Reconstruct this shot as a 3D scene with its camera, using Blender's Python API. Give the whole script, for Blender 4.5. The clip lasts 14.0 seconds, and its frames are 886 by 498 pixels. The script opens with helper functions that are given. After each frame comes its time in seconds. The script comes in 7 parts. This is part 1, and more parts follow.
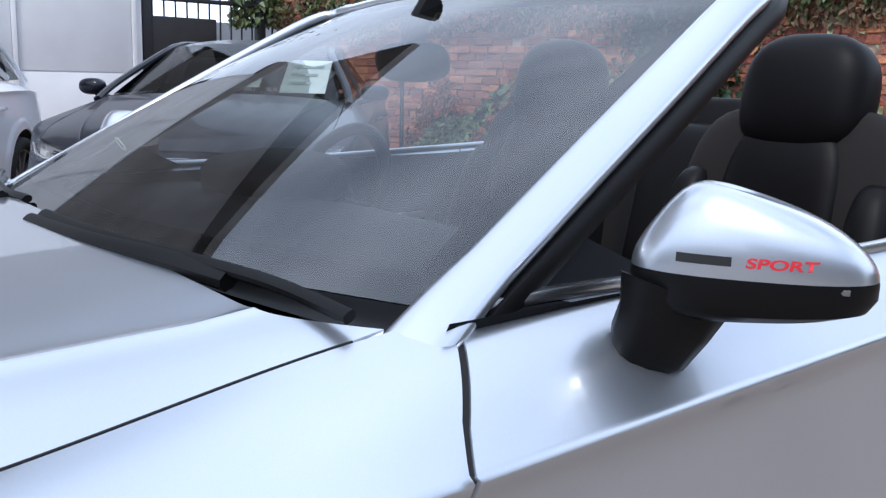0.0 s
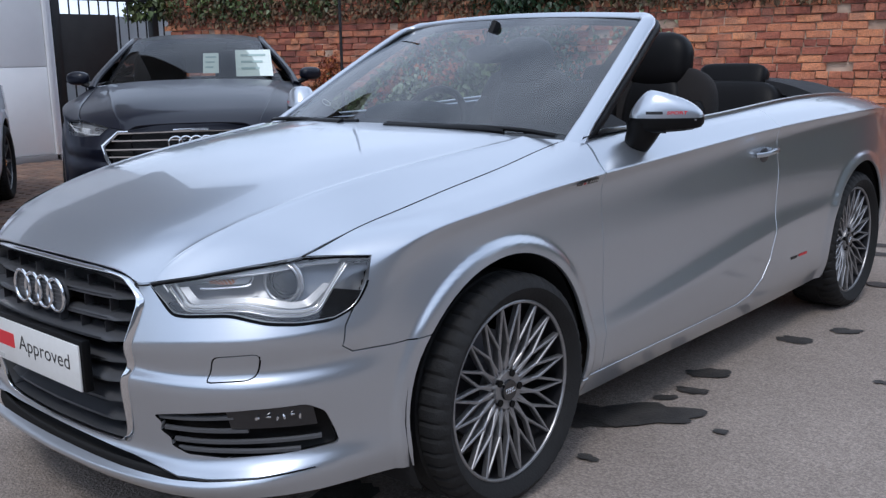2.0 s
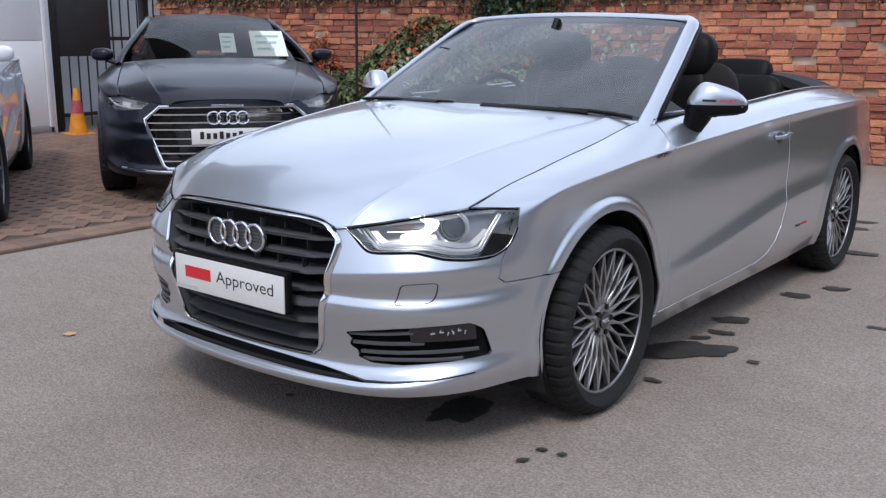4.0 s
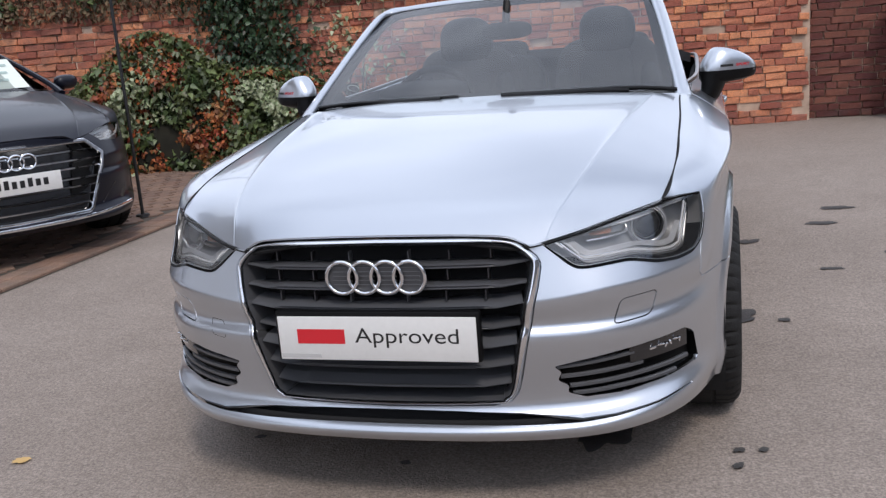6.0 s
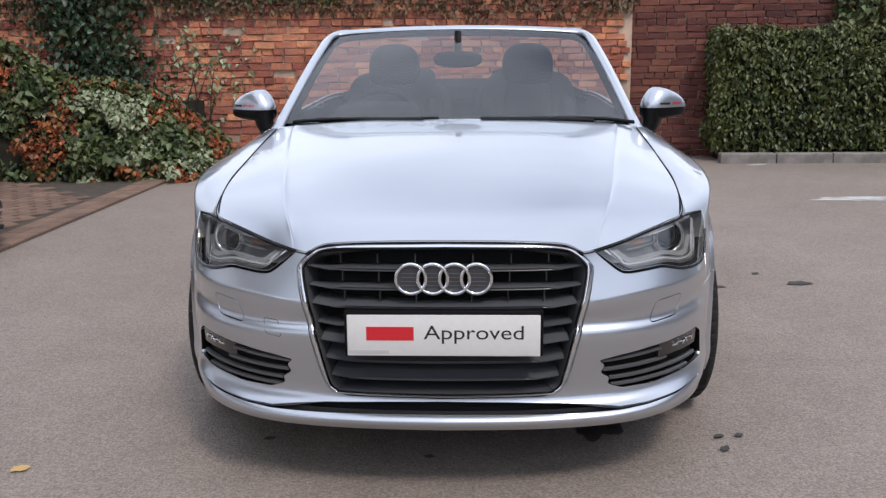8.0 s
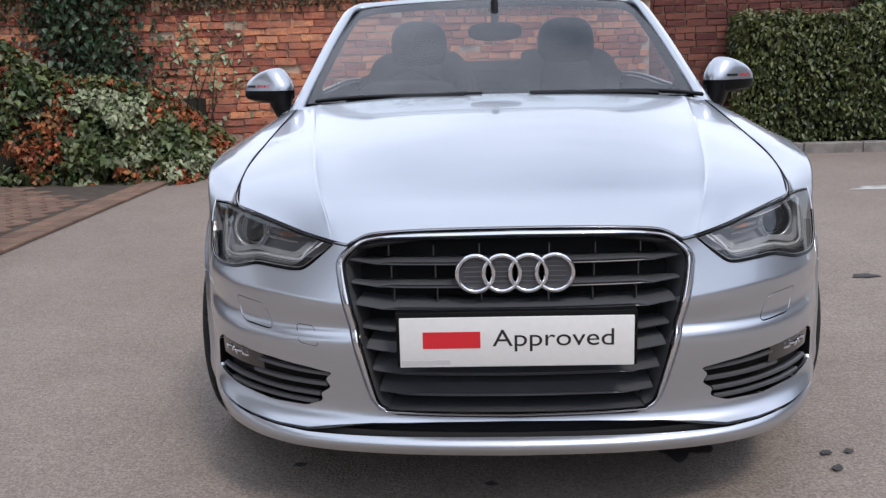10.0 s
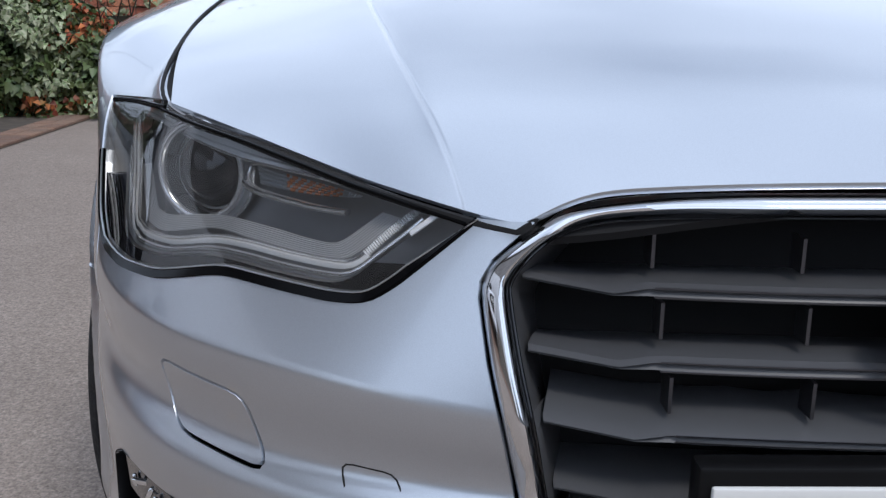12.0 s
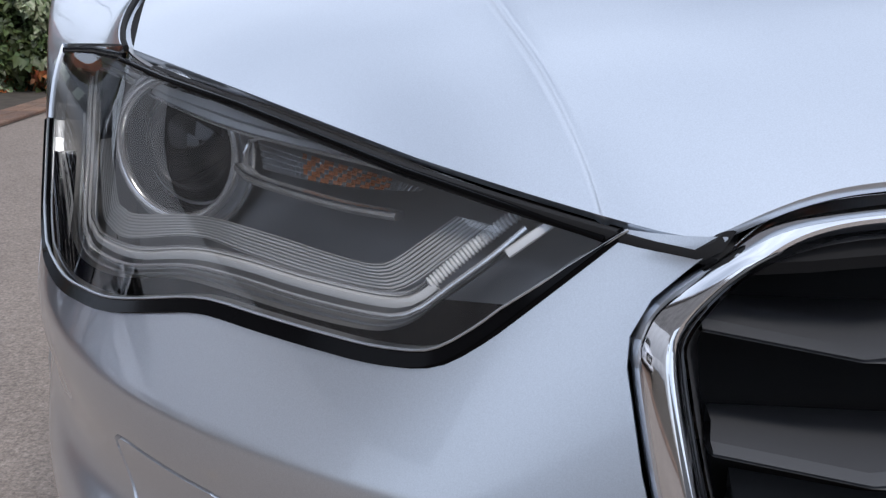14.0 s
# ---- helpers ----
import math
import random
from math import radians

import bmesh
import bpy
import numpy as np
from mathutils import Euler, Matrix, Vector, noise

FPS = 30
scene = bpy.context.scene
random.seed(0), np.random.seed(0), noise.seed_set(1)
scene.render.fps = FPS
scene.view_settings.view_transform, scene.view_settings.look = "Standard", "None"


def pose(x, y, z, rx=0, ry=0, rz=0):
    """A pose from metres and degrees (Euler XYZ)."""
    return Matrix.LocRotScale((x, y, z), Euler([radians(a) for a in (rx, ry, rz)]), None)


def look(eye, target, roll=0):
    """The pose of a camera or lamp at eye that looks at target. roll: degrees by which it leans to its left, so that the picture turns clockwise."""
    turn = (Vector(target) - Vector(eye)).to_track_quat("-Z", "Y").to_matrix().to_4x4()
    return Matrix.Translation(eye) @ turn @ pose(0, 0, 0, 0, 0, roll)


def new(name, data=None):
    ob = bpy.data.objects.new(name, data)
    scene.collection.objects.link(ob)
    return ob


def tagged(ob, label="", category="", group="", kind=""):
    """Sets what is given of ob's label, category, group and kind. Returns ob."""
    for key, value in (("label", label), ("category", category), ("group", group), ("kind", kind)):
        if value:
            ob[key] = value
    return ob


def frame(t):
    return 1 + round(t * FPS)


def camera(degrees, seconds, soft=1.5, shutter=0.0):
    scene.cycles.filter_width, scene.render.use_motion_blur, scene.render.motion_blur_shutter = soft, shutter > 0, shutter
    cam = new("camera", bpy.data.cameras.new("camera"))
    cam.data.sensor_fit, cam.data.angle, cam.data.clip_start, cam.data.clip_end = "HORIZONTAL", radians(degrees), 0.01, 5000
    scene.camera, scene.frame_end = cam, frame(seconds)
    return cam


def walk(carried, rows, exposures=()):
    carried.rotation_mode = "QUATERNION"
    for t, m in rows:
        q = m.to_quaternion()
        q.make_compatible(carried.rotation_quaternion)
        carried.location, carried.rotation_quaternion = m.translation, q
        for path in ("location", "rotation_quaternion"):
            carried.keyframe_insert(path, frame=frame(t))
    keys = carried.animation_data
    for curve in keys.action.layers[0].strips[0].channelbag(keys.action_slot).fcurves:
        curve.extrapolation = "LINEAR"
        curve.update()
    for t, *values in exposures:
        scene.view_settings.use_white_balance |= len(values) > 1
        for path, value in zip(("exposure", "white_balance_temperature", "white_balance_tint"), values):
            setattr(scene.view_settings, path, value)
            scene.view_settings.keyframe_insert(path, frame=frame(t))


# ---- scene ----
cam = camera(50.0, 14.0, soft=1.35)
PATH = [
    (0, (1.41, -0.035, 1.172), (-0.157, 1.156, 0.819), 1.4),
    (0.5, (1.671, -0.507, 1.192), (0.105, 0.686, 0.84), 1.3),
    (1, (1.933, -0.992, 1.194), (0.445, 0.292, 0.823), -0.2),
    (1.5, (2.134, -1.499, 1.192), (0.768, -0.091, 0.802), -0.6),
    (2, (2.339, -1.927, 1.201), (1.027, -0.471, 0.8), -1.1),
    (2.5, (2.463, -2.253, 1.226), (1.178, -0.775, 0.822), -1.2),
    (3, (2.509, -2.526, 1.23), (1.271, -1.006, 0.831), -0.4),
    (3.5, (2.506, -2.626, 1.246), (1.292, -1.093, 0.826), 0.6),
    (4, (2.314, -2.753, 1.246), (1.105, -1.221, 0.807), 0.4),
    (4.2, (2.177, -2.842, 1.254), (0.994, -1.287, 0.828), -0.3),
    (6.3, (0.562, -3.107, 1.214), (0.166, -1.199, 0.763), -3.5),
    (6.5, (0.404, -3.209, 1.24), (0.105, -1.283, 0.792), -2.5),
    (7, (0.157, -3.313, 1.229), (0.021, -1.363, 0.808), -1.0),
    (7.2, (0.114, -3.349, 1.238), (0.022, -1.396, 0.82), -0.7),
    (9.3, (0.081, -3.363, 1.184), (0.008, -1.402, 0.794), -0.4),
    (9.5, (0.06, -3.285, 1.158), (-0.031, -1.325, 0.769), -0.7),
    (10, (-0.079, -2.937, 1.114), (-0.155, -0.979, 0.714), -1.5),
    (10.5, (-0.162, -2.527, 1.048), (-0.21, -0.574, 0.618), -2.1),
    (11, (-0.249, -2.116, 0.996), (-0.309, -0.173, 0.528), -1.5),
    (11.5, (-0.374, -1.749, 0.908), (-0.39, 0.197, 0.446), -0.1),
    (12, (-0.449, -1.467, 0.845), (-0.408, 0.471, 0.353), 0.7),
    (12.5, (-0.475, -1.277, 0.813), (-0.456, 0.657, 0.304), 0.8),
    (13, (-0.486, -1.208, 0.799), (-0.494, 0.721, 0.271), 0.6),
    (13.5, (-0.488, -1.196, 0.799), (-0.484, 0.731, 0.263), 0.5),
    (14, (-0.488, -1.188, 0.799), (-0.486, 0.737, 0.257), 0.3),
]
# the clip's own brightening and darkening, in stops
EXPOSURES = [(0, 0.26, 5750, 10), (0.3, -0.15, 5600, 10), (0.6, -0.6, 5450, 10), (1, -0.82, 5400, 10), (1.5, -0.5, 5500, 10), (2, -0.3, 5650, 10), (2.5, -0.2, 5750, 11), (3, -0.13, 5850, 12), (4.2, -0.08, 5950, 12), (6.3, -0.1, 6250, 13), (9.5, -0.08, 6300, 13), (10.5, -0.1, 6050, 13), (11, -0.08, 5900, 11), (12, -0.2, 5900, 10), (13, -0.16, 5950, 10), (14, -0.16, 6050, 11)]
walk(cam, [(t, look(eye, target, roll)) for t, eye, target, roll in PATH], EXPOSURES)

# ---- world and light ----
world = bpy.data.worlds.new("sky")
scene.world = world
world.use_nodes = True
wn, wl = world.node_tree.nodes, world.node_tree.links
sky = wn.new("ShaderNodeTexSky")
sky.sky_type, sky.sun_disc = "NISHITA", False
SUN_EL, SUN_AZ = 54.0, 150.0
sky.sun_elevation, sky.sun_rotation = radians(SUN_EL), radians(SUN_AZ)
wcoord, wmap = wn.new("ShaderNodeTexCoord"), wn.new("ShaderNodeMapping")
wmap.inputs["Scale"].default_value = (1.0, 1.0, 2.2)
cloud = wn.new("ShaderNodeTexNoise")
cloud.inputs["Scale"].default_value, cloud.inputs["Detail"].default_value = 1.7, 4
cramp = wn.new("ShaderNodeValToRGB")
cramp.color_ramp.elements[0].position, cramp.color_ramp.elements[1].position = 0.30, 0.64
cramp.color_ramp.elements[0].color = (0.30, 0.30, 0.30, 1)
cmix = wn.new("ShaderNodeMix")
cmix.data_type = "RGBA"
cmix.inputs["B"].default_value = (12.2, 13.0, 14.5, 1)
wl.new(wcoord.outputs["Generated"], wmap.inputs["Vector"])
wl.new(wmap.outputs["Vector"], cloud.inputs["Vector"])
wl.new(cloud.outputs["Fac"], cramp.inputs["Fac"])
wl.new(cramp.outputs["Color"], cmix.inputs["Factor"])
wl.new(sky.outputs["Color"], cmix.inputs["A"])
wbg = wn["Background"]
wl.new(cmix.outputs["Result"], wbg.inputs["Color"])
wbg.inputs["Strength"].default_value = 0.11
sun_data = bpy.data.lights.new("sun", "SUN")
sun_data.energy, sun_data.angle, sun_data.color = 1.75, radians(12.0), (1.0, 0.90, 0.78)
sun = new("sun", sun_data)
sun.matrix_world = look((0, 0, 0), (-math.sin(radians(SUN_AZ)) * math.cos(radians(SUN_EL)), -math.cos(radians(SUN_AZ)) * math.cos(radians(SUN_EL)), -math.sin(radians(SUN_EL))))
scene.view_settings.exposure = 0.0


# ---- materials ----
def material(name, colour, rough=0.5, metal=0.0, vary=0.0, scale=8.0, second=None, bump=0.0, bump_scale=60.0, coat=0.0, spec=0.5, fine=0.0, coat_rough=0.03, rand=0.0):
    """A principled material: two tones mixed by noise, fine grain, bump."""
    m = bpy.data.materials.new(name)
    m.use_nodes = True
    n, l = m.node_tree.nodes, m.node_tree.links
    p = n["Principled BSDF"]
    p.inputs["Base Color"].default_value = (*colour, 1)
    p.inputs["Roughness"].default_value, p.inputs["Metallic"].default_value = rough, metal
    p.inputs["Coat Weight"].default_value, p.inputs["Coat Roughness"].default_value = coat, coat_rough
    p.inputs["Specular IOR Level"].default_value = spec
    if not (vary or bump or fine or second or rand):
        return m
    co = n.new("ShaderNodeTexCoord")
    out = None
    if second or vary:
        second = second or tuple(c * (1 - vary) for c in colour)
        t = n.new("ShaderNodeTexNoise")
        t.inputs["Scale"].default_value, t.inputs["Detail"].default_value = scale, 6
        l.new(co.outputs["Object"], t.inputs["Vector"])
        r = n.new("ShaderNodeValToRGB")
        r.color_ramp.elements[0].position, r.color_ramp.elements[1].position = 0.38, 0.64
        r.color_ramp.elements[0].color, r.color_ramp.elements[1].color = (*colour, 1), (*second, 1)
        l.new(t.outputs["Fac"], r.inputs["Fac"])
        out = r.outputs["Color"]
    if fine:
        t = n.new("ShaderNodeTexNoise")
        t.inputs["Scale"].default_value, t.inputs["Detail"].default_value = bump_scale * 1.7, 3
        l.new(co.outputs["Object"], t.inputs["Vector"])
        mr = n.new("ShaderNodeMapRange")
        mr.inputs["From Min"].default_value, mr.inputs["From Max"].default_value = 0.3, 0.7
        mr.inputs["To Min"].default_value, mr.inputs["To Max"].default_value = 1 - fine, 1 + fine
        l.new(t.outputs["Fac"], mr.inputs["Value"])
        mx = n.new("ShaderNodeVectorMath")
        mx.operation = "SCALE"
        if out:
            l.new(out, mx.inputs[0])
        else:
            mx.inputs[0].default_value = colour
        l.new(mr.outputs["Result"], mx.inputs["Scale"])
        out = mx.outputs["Vector"]
    if rand:
        oi, ge = n.new("ShaderNodeObjectInfo"), n.new("ShaderNodeNewGeometry")
        ad = n.new("ShaderNodeMath")
        ad.operation = "ADD"
        l.new(oi.outputs["Random"], ad.inputs[0])
        l.new(ge.outputs["Random Per Island"], ad.inputs[1])
        fr = n.new("ShaderNodeMath")
        fr.operation = "FRACT"
        l.new(ad.outputs["Value"], fr.inputs[0])
        hs = n.new("ShaderNodeHueSaturation")
        for sock, lo, hi in (("Value", 1 - rand, 1 + rand), ("Hue", 0.5 - rand * 0.035, 0.5 + rand * 0.025)):
            mr = n.new("ShaderNodeMapRange")
            mr.inputs["To Min"].default_value, mr.inputs["To Max"].default_value = lo, hi
            l.new(fr.outputs["Value"], mr.inputs["Value"])
            l.new(mr.outputs["Result"], hs.inputs[sock])
        if out:
            l.new(out, hs.inputs["Color"])
        else:
            hs.inputs["Color"].default_value = (*colour, 1)
        out = hs.outputs["Color"]
    if out:
        l.new(out, p.inputs["Base Color"])
    if bump:
        t = n.new("ShaderNodeTexNoise")
        t.inputs["Scale"].default_value, t.inputs["Detail"].default_value = bump_scale, 4
        l.new(co.outputs["Object"], t.inputs["Vector"])
        b = n.new("ShaderNodeBump")
        b.inputs["Strength"].default_value, b.inputs["Distance"].default_value = bump, 0.01
        l.new(t.outputs["Fac"], b.inputs["Height"])
        l.new(b.outputs["Normal"], p.inputs["Normal"])
    return m


def glass_material(name, tint, rough=0.0, clear=0.85, ior=1.6):
    """Thin sheet glass: a tinted view through it under a clear gloss."""
    m = bpy.data.materials.new(name)
    m.use_nodes = True
    n, l = m.node_tree.nodes, m.node_tree.links
    n.remove(n["Principled BSDF"])
    tr, gl, mx, fr = n.new("ShaderNodeBsdfTransparent"), n.new("ShaderNodeBsdfGlossy"), n.new("ShaderNodeMixShader"), n.new("ShaderNodeFresnel")
    tr.inputs["Color"].default_value = (*[c * clear for c in tint], 1)
    gl.inputs["Roughness"].default_value = rough
    fr.inputs["IOR"].default_value = ior
    l.new(fr.outputs["Fac"], mx.inputs["Fac"])
    l.new(tr.outputs["BSDF"], mx.inputs[1])
    l.new(gl.outputs["BSDF"], mx.inputs[2])
    l.new(mx.outputs["Shader"], n["Material Output"].inputs["Surface"])
    return m


SILVER = material("silver_paint", (0.56, 0.595, 0.645), 0.31, 0.92, fine=0.06, bump_scale=900, coat=1.0)
CHROME = material("chrome", (0.82, 0.83, 0.85), 0.06, 1.0)
SATIN = material("satin_aluminium", (0.62, 0.64, 0.66), 0.28, 1.0)
GLOSSBLACK = material("gloss_black", (0.012, 0.012, 0.014), 0.12, coat=0.6)
PLASTIC = material("black_plastic", (0.005, 0.005, 0.0055), 0.40, vary=0.2, scale=9, spec=0.16)
GRILLEGREY = material("grille_plastic", (0.075, 0.077, 0.083), 0.34)
RUBBER = material("tyre_rubber", (0.008, 0.008, 0.0085), 0.8, vary=0.3, scale=14, bump=0.2, bump_scale=160)
CAVITY = material("dark_cavity", (0.008, 0.008, 0.009), 0.9)
GUNMETAL = material("gunmetal_alloy", (0.10, 0.10, 0.11), 0.32, 0.85)
LEATHER = material("black_leather", (0.0055, 0.005, 0.0055), 0.48, vary=0.2, scale=5, spec=0.14)
CLOTH = material("dark_cloth", (0.010, 0.0075, 0.007), 0.9, vary=0.25, scale=9, bump=0.2, bump_scale=600)
DASH = material("dash_plastic", (0.006, 0.0065, 0.008), 0.7, vary=0.2, scale=6, spec=0.15)
SCREEN = glass_material("windscreen_glass", (0.86, 0.94, 0.97), 0.0, 0.75, 2.15)
LENS = glass_material("lamp_lens", (0.97, 0.98, 1.0), 0.0, 0.97, 2.0)
BLACKTRIM = material("black_lens_edge", (0.003, 0.003, 0.0035), 0.12, spec=0.07)
ASPHALT = material("asphalt", (0.268, 0.223, 0.190), 0.85, scale=0.8, second=(0.288, 0.242, 0.208), fine=0.26, bump=0.7, bump_scale=120)
an, al = ASPHALT.node_tree.nodes, ASPHALT.node_tree.links
a_out = an["Principled BSDF"].inputs["Base Color"].links[0].from_socket
a_co = an.new("ShaderNodeTexCoord")
for a_scale, a_lo, a_hi in ((95.0, 0.74, 1.24), (34.0, 0.88, 1.09), (7.0, 0.95, 1.04), (1.7, 0.96, 1.03)):
    a_noise, a_map, a_mul = an.new("ShaderNodeTexNoise"), an.new("ShaderNodeMapRange"), an.new("ShaderNodeVectorMath")
    a_noise.inputs["Scale"].default_value, a_noise.inputs["Detail"].default_value = a_scale, 5
    a_map.inputs["From Min"].default_value, a_map.inputs["From Max"].default_value = 0.35, 0.65
    a_map.inputs["To Min"].default_value, a_map.inputs["To Max"].default_value = a_lo, a_hi
    a_mul.operation = "SCALE"
    al.new(a_co.outputs["Object"], a_noise.inputs["Vector"])
    al.new(a_noise.outputs["Fac"], a_map.inputs["Value"])
    al.new(a_out, a_mul.inputs[0])
    al.new(a_map.outputs["Result"], a_mul.inputs["Scale"])
    a_out = a_mul.outputs["Vector"]
al.new(a_out, an["Principled BSDF"].inputs["Base Color"])
BRICK = material("red_brick", (0.50, 0.185, 0.100), 0.85, scale=7, second=(0.34, 0.145, 0.095), fine=0.3, bump=0.9, bump_scale=45, rand=0.42)
# darker copy of the red brick: the far wall's shade is in this colour
SHADEDBRICK = material("shaded_brick", (0.155, 0.050, 0.036), 0.85, scale=6, second=(0.095, 0.038, 0.032), fine=0.25, bump=0.7, bump_scale=45, rand=0.35)
MORTAR = material("lime_mortar", (0.62, 0.47, 0.36), 0.95, scale=3, second=(0.28, 0.19, 0.14), bump=0.6, bump_scale=70)
PAVER = material("block_paving", (0.22, 0.135, 0.095), 0.85, scale=5, second=(0.16, 0.11, 0.085), fine=0.2, bump=0.4, bump_scale=90, rand=0.18)
SAND = material("joint_sand", (0.09, 0.075, 0.06), 0.95, vary=0.3, scale=9)
WHITEWALL = material("white_cladding", (0.80, 0.80, 0.81), 0.5, vary=0.1, scale=1.2, bump=0.05, bump_scale=80)
NAVY = material("navy_paint", (0.006, 0.007, 0.014), 0.35, 0.0, fine=0.1, bump_scale=700, coat=0.35, spec=0.2)
WHITEPAINT = material("white_car_paint", (0.84, 0.85, 0.90), 0.25, coat=0.9)
IRON = material("black_iron", (0.012, 0.012, 0.013), 0.5, vary=0.3, scale=20, bump=0.2, bump_scale=120)
LEAF = material("ivy_leaf", (0.055, 0.085, 0.030), 0.45, scale=3, second=(0.115, 0.14, 0.048), rand=0.6)
PALELEAF = material("variegated_leaf", (0.36, 0.38, 0.25), 0.5, scale=34, second=(0.14, 0.20, 0.08), rand=0.35)
RUSTLEAF = material("russet_leaf", (0.34, 0.075, 0.022), 0.6, scale=4, second=(0.17, 0.075, 0.025), rand=0.5)
HEDGELEAF = material("hedge_leaf", (0.044, 0.064, 0.018), 0.42, scale=2, second=(0.100, 0.115, 0.035), rand=0.6)
TWIG = material("twig", (0.035, 0.028, 0.02), 0.9, vary=0.3, scale=10)
PLATE = material("white_plate", (0.72, 0.72, 0.70), 0.35, fine=0.02, bump_scale=50, coat=0.3)
RED = material("red_print", (0.62, 0.02, 0.03), 0.4)
BLACKINK = material("black_print", (0.015, 0.015, 0.016), 0.4)
PAPER = material("paper", (0.72, 0.78, 0.72), 0.7, vary=0.05, scale=20)
CONE = material("cone_plastic", (0.75, 0.28, 0.015), 0.5, vary=0.2, scale=12)
AMBER = material("amber_lens", (0.55, 0.21, 0.075), 0.3, coat=0.5)
DRL = material("light_guide", (0.86, 0.88, 0.90), 0.2, 0.1, coat=0.6)
BOWL = material("lamp_bowl", (0.40, 0.41, 0.425), 0.28, 0.4)
LAMPGREY = material("lamp_grey", (0.78, 0.79, 0.82), 0.30, 0.5)
REFLECTOR = material("bright_reflector", (0.90, 0.91, 0.93), 0.22, 0.85)
RIBGREY = material("ribbed_grey", (0.76, 0.77, 0.79), 0.3, 0.3)
OIL = material("oil_stain", (0.05, 0.046, 0.043), 0.6, vary=0.4, scale=12, bump=0.4, bump_scale=120)
LINE = material("road_paint", (0.6, 0.6, 0.58), 0.8, scale=6, second=(0.35, 0.34, 0.32), bump=0.4, bump_scale=120)
# grey of the added walls out of view
UNSEENWALL = material("unseen_wall_grey", (0.24, 0.235, 0.23), 0.85, vary=0.2, scale=1.5, bump=0.2, bump_scale=30)
KERB = material("kerb_stone", (0.28, 0.26, 0.24), 0.9, vary=0.35, scale=8, bump=0.4, bump_scale=70)


# ---- mesh helpers ----
def mesh_object(name, verts, faces, mat, parent=None, label="", normals=None, smooth=True, sharp=None):
    me = bpy.data.meshes.new(name)
    me.from_pydata([tuple(v) for v in verts], [], [tuple(int(i) for i in f) for f in faces])
    me.update()
    me.materials.append(mat)
    me.polygons.foreach_set("use_smooth", [smooth] * len(me.polygons))
    if normals is not None:
        me.normals_split_custom_set_from_vertices([tuple(q) for q in normals])
    elif smooth and sharp is not None:
        me.set_sharp_from_angle(angle=radians(sharp))
    ob = new(name, me)
    if parent is not None:
        ob.parent = parent
    if label:
        tagged(ob, label=label)
    return ob


def part(name, bm, mat, parent=None, label="", sharp=40, smooth=True):
    me = bpy.data.meshes.new(name)
    bmesh.ops.recalc_face_normals(bm, faces=bm.faces[:])
    bm.to_mesh(me)
    bm.free()
    me.materials.append(mat)
    me.polygons.foreach_set("use_smooth", [smooth] * len(me.polygons))
    if smooth:
        me.set_sharp_from_angle(angle=radians(sharp))
    ob = new(name, me)
    if parent is not None:
        ob.parent = parent
    if label:
        tagged(ob, label=label)
    return ob


def thing(name, label, category, group="", m=None, kind=""):
    ob = new(name)
    if m is not None:
        ob.matrix_world = m
    return tagged(ob, label, category, group, kind)


def box(bm, lo, hi, bevel=0.0, m=None, seg=2):
    r = bmesh.ops.create_cube(bm, size=1)
    c = [(a + b) / 2 for a, b in zip(lo, hi)]
    s = [b - a for a, b in zip(lo, hi)]
    bmesh.ops.scale(bm, vec=s, verts=r["verts"])
    bmesh.ops.translate(bm, vec=c, verts=r["verts"])
    vs = r["verts"]
    if bevel:
        es = {e for v in vs for e in v.link_edges}
        q = bmesh.ops.bevel(bm, geom=list(es), offset=bevel, segments=seg, affect="EDGES", profile=0.5)
        vs = [v for v in bm.verts if v.is_valid and v in set(q["verts"]) or v in set(vs) and v.is_valid]
    if m is not None:
        bmesh.ops.transform(bm, matrix=m, verts=vs)
    return vs


def cyl(bm, r1, r2, depth, m, seg=24, caps=True):
    return bmesh.ops.create_cone(bm, cap_ends=caps, segments=seg, radius1=r1, radius2=r2, depth=depth, matrix=m)["verts"]


def ball(bm, m, u=20, v=14):
    return bmesh.ops.create_uvsphere(bm, u_segments=u, v_segments=v, radius=1, matrix=m)["verts"]


def torus(bm, big, small, m, seg=40, ring=10):
    vs = []
    for i in range(seg):
        a = 2 * math.pi * i / seg
        for j in range(ring):
            b = 2 * math.pi * j / ring
            vs.append(bm.verts.new(m @ Vector(((big + small * math.cos(b)) * math.cos(a), (big + small * math.cos(b)) * math.sin(a), small * math.sin(b)))))
    for i in range(seg):
        for j in range(ring):
            bm.faces.new([vs[i * ring + j], vs[(i + 1) % seg * ring + j], vs[(i + 1) % seg * ring + (j + 1) % ring], vs[i * ring + (j + 1) % ring]])
    return vs


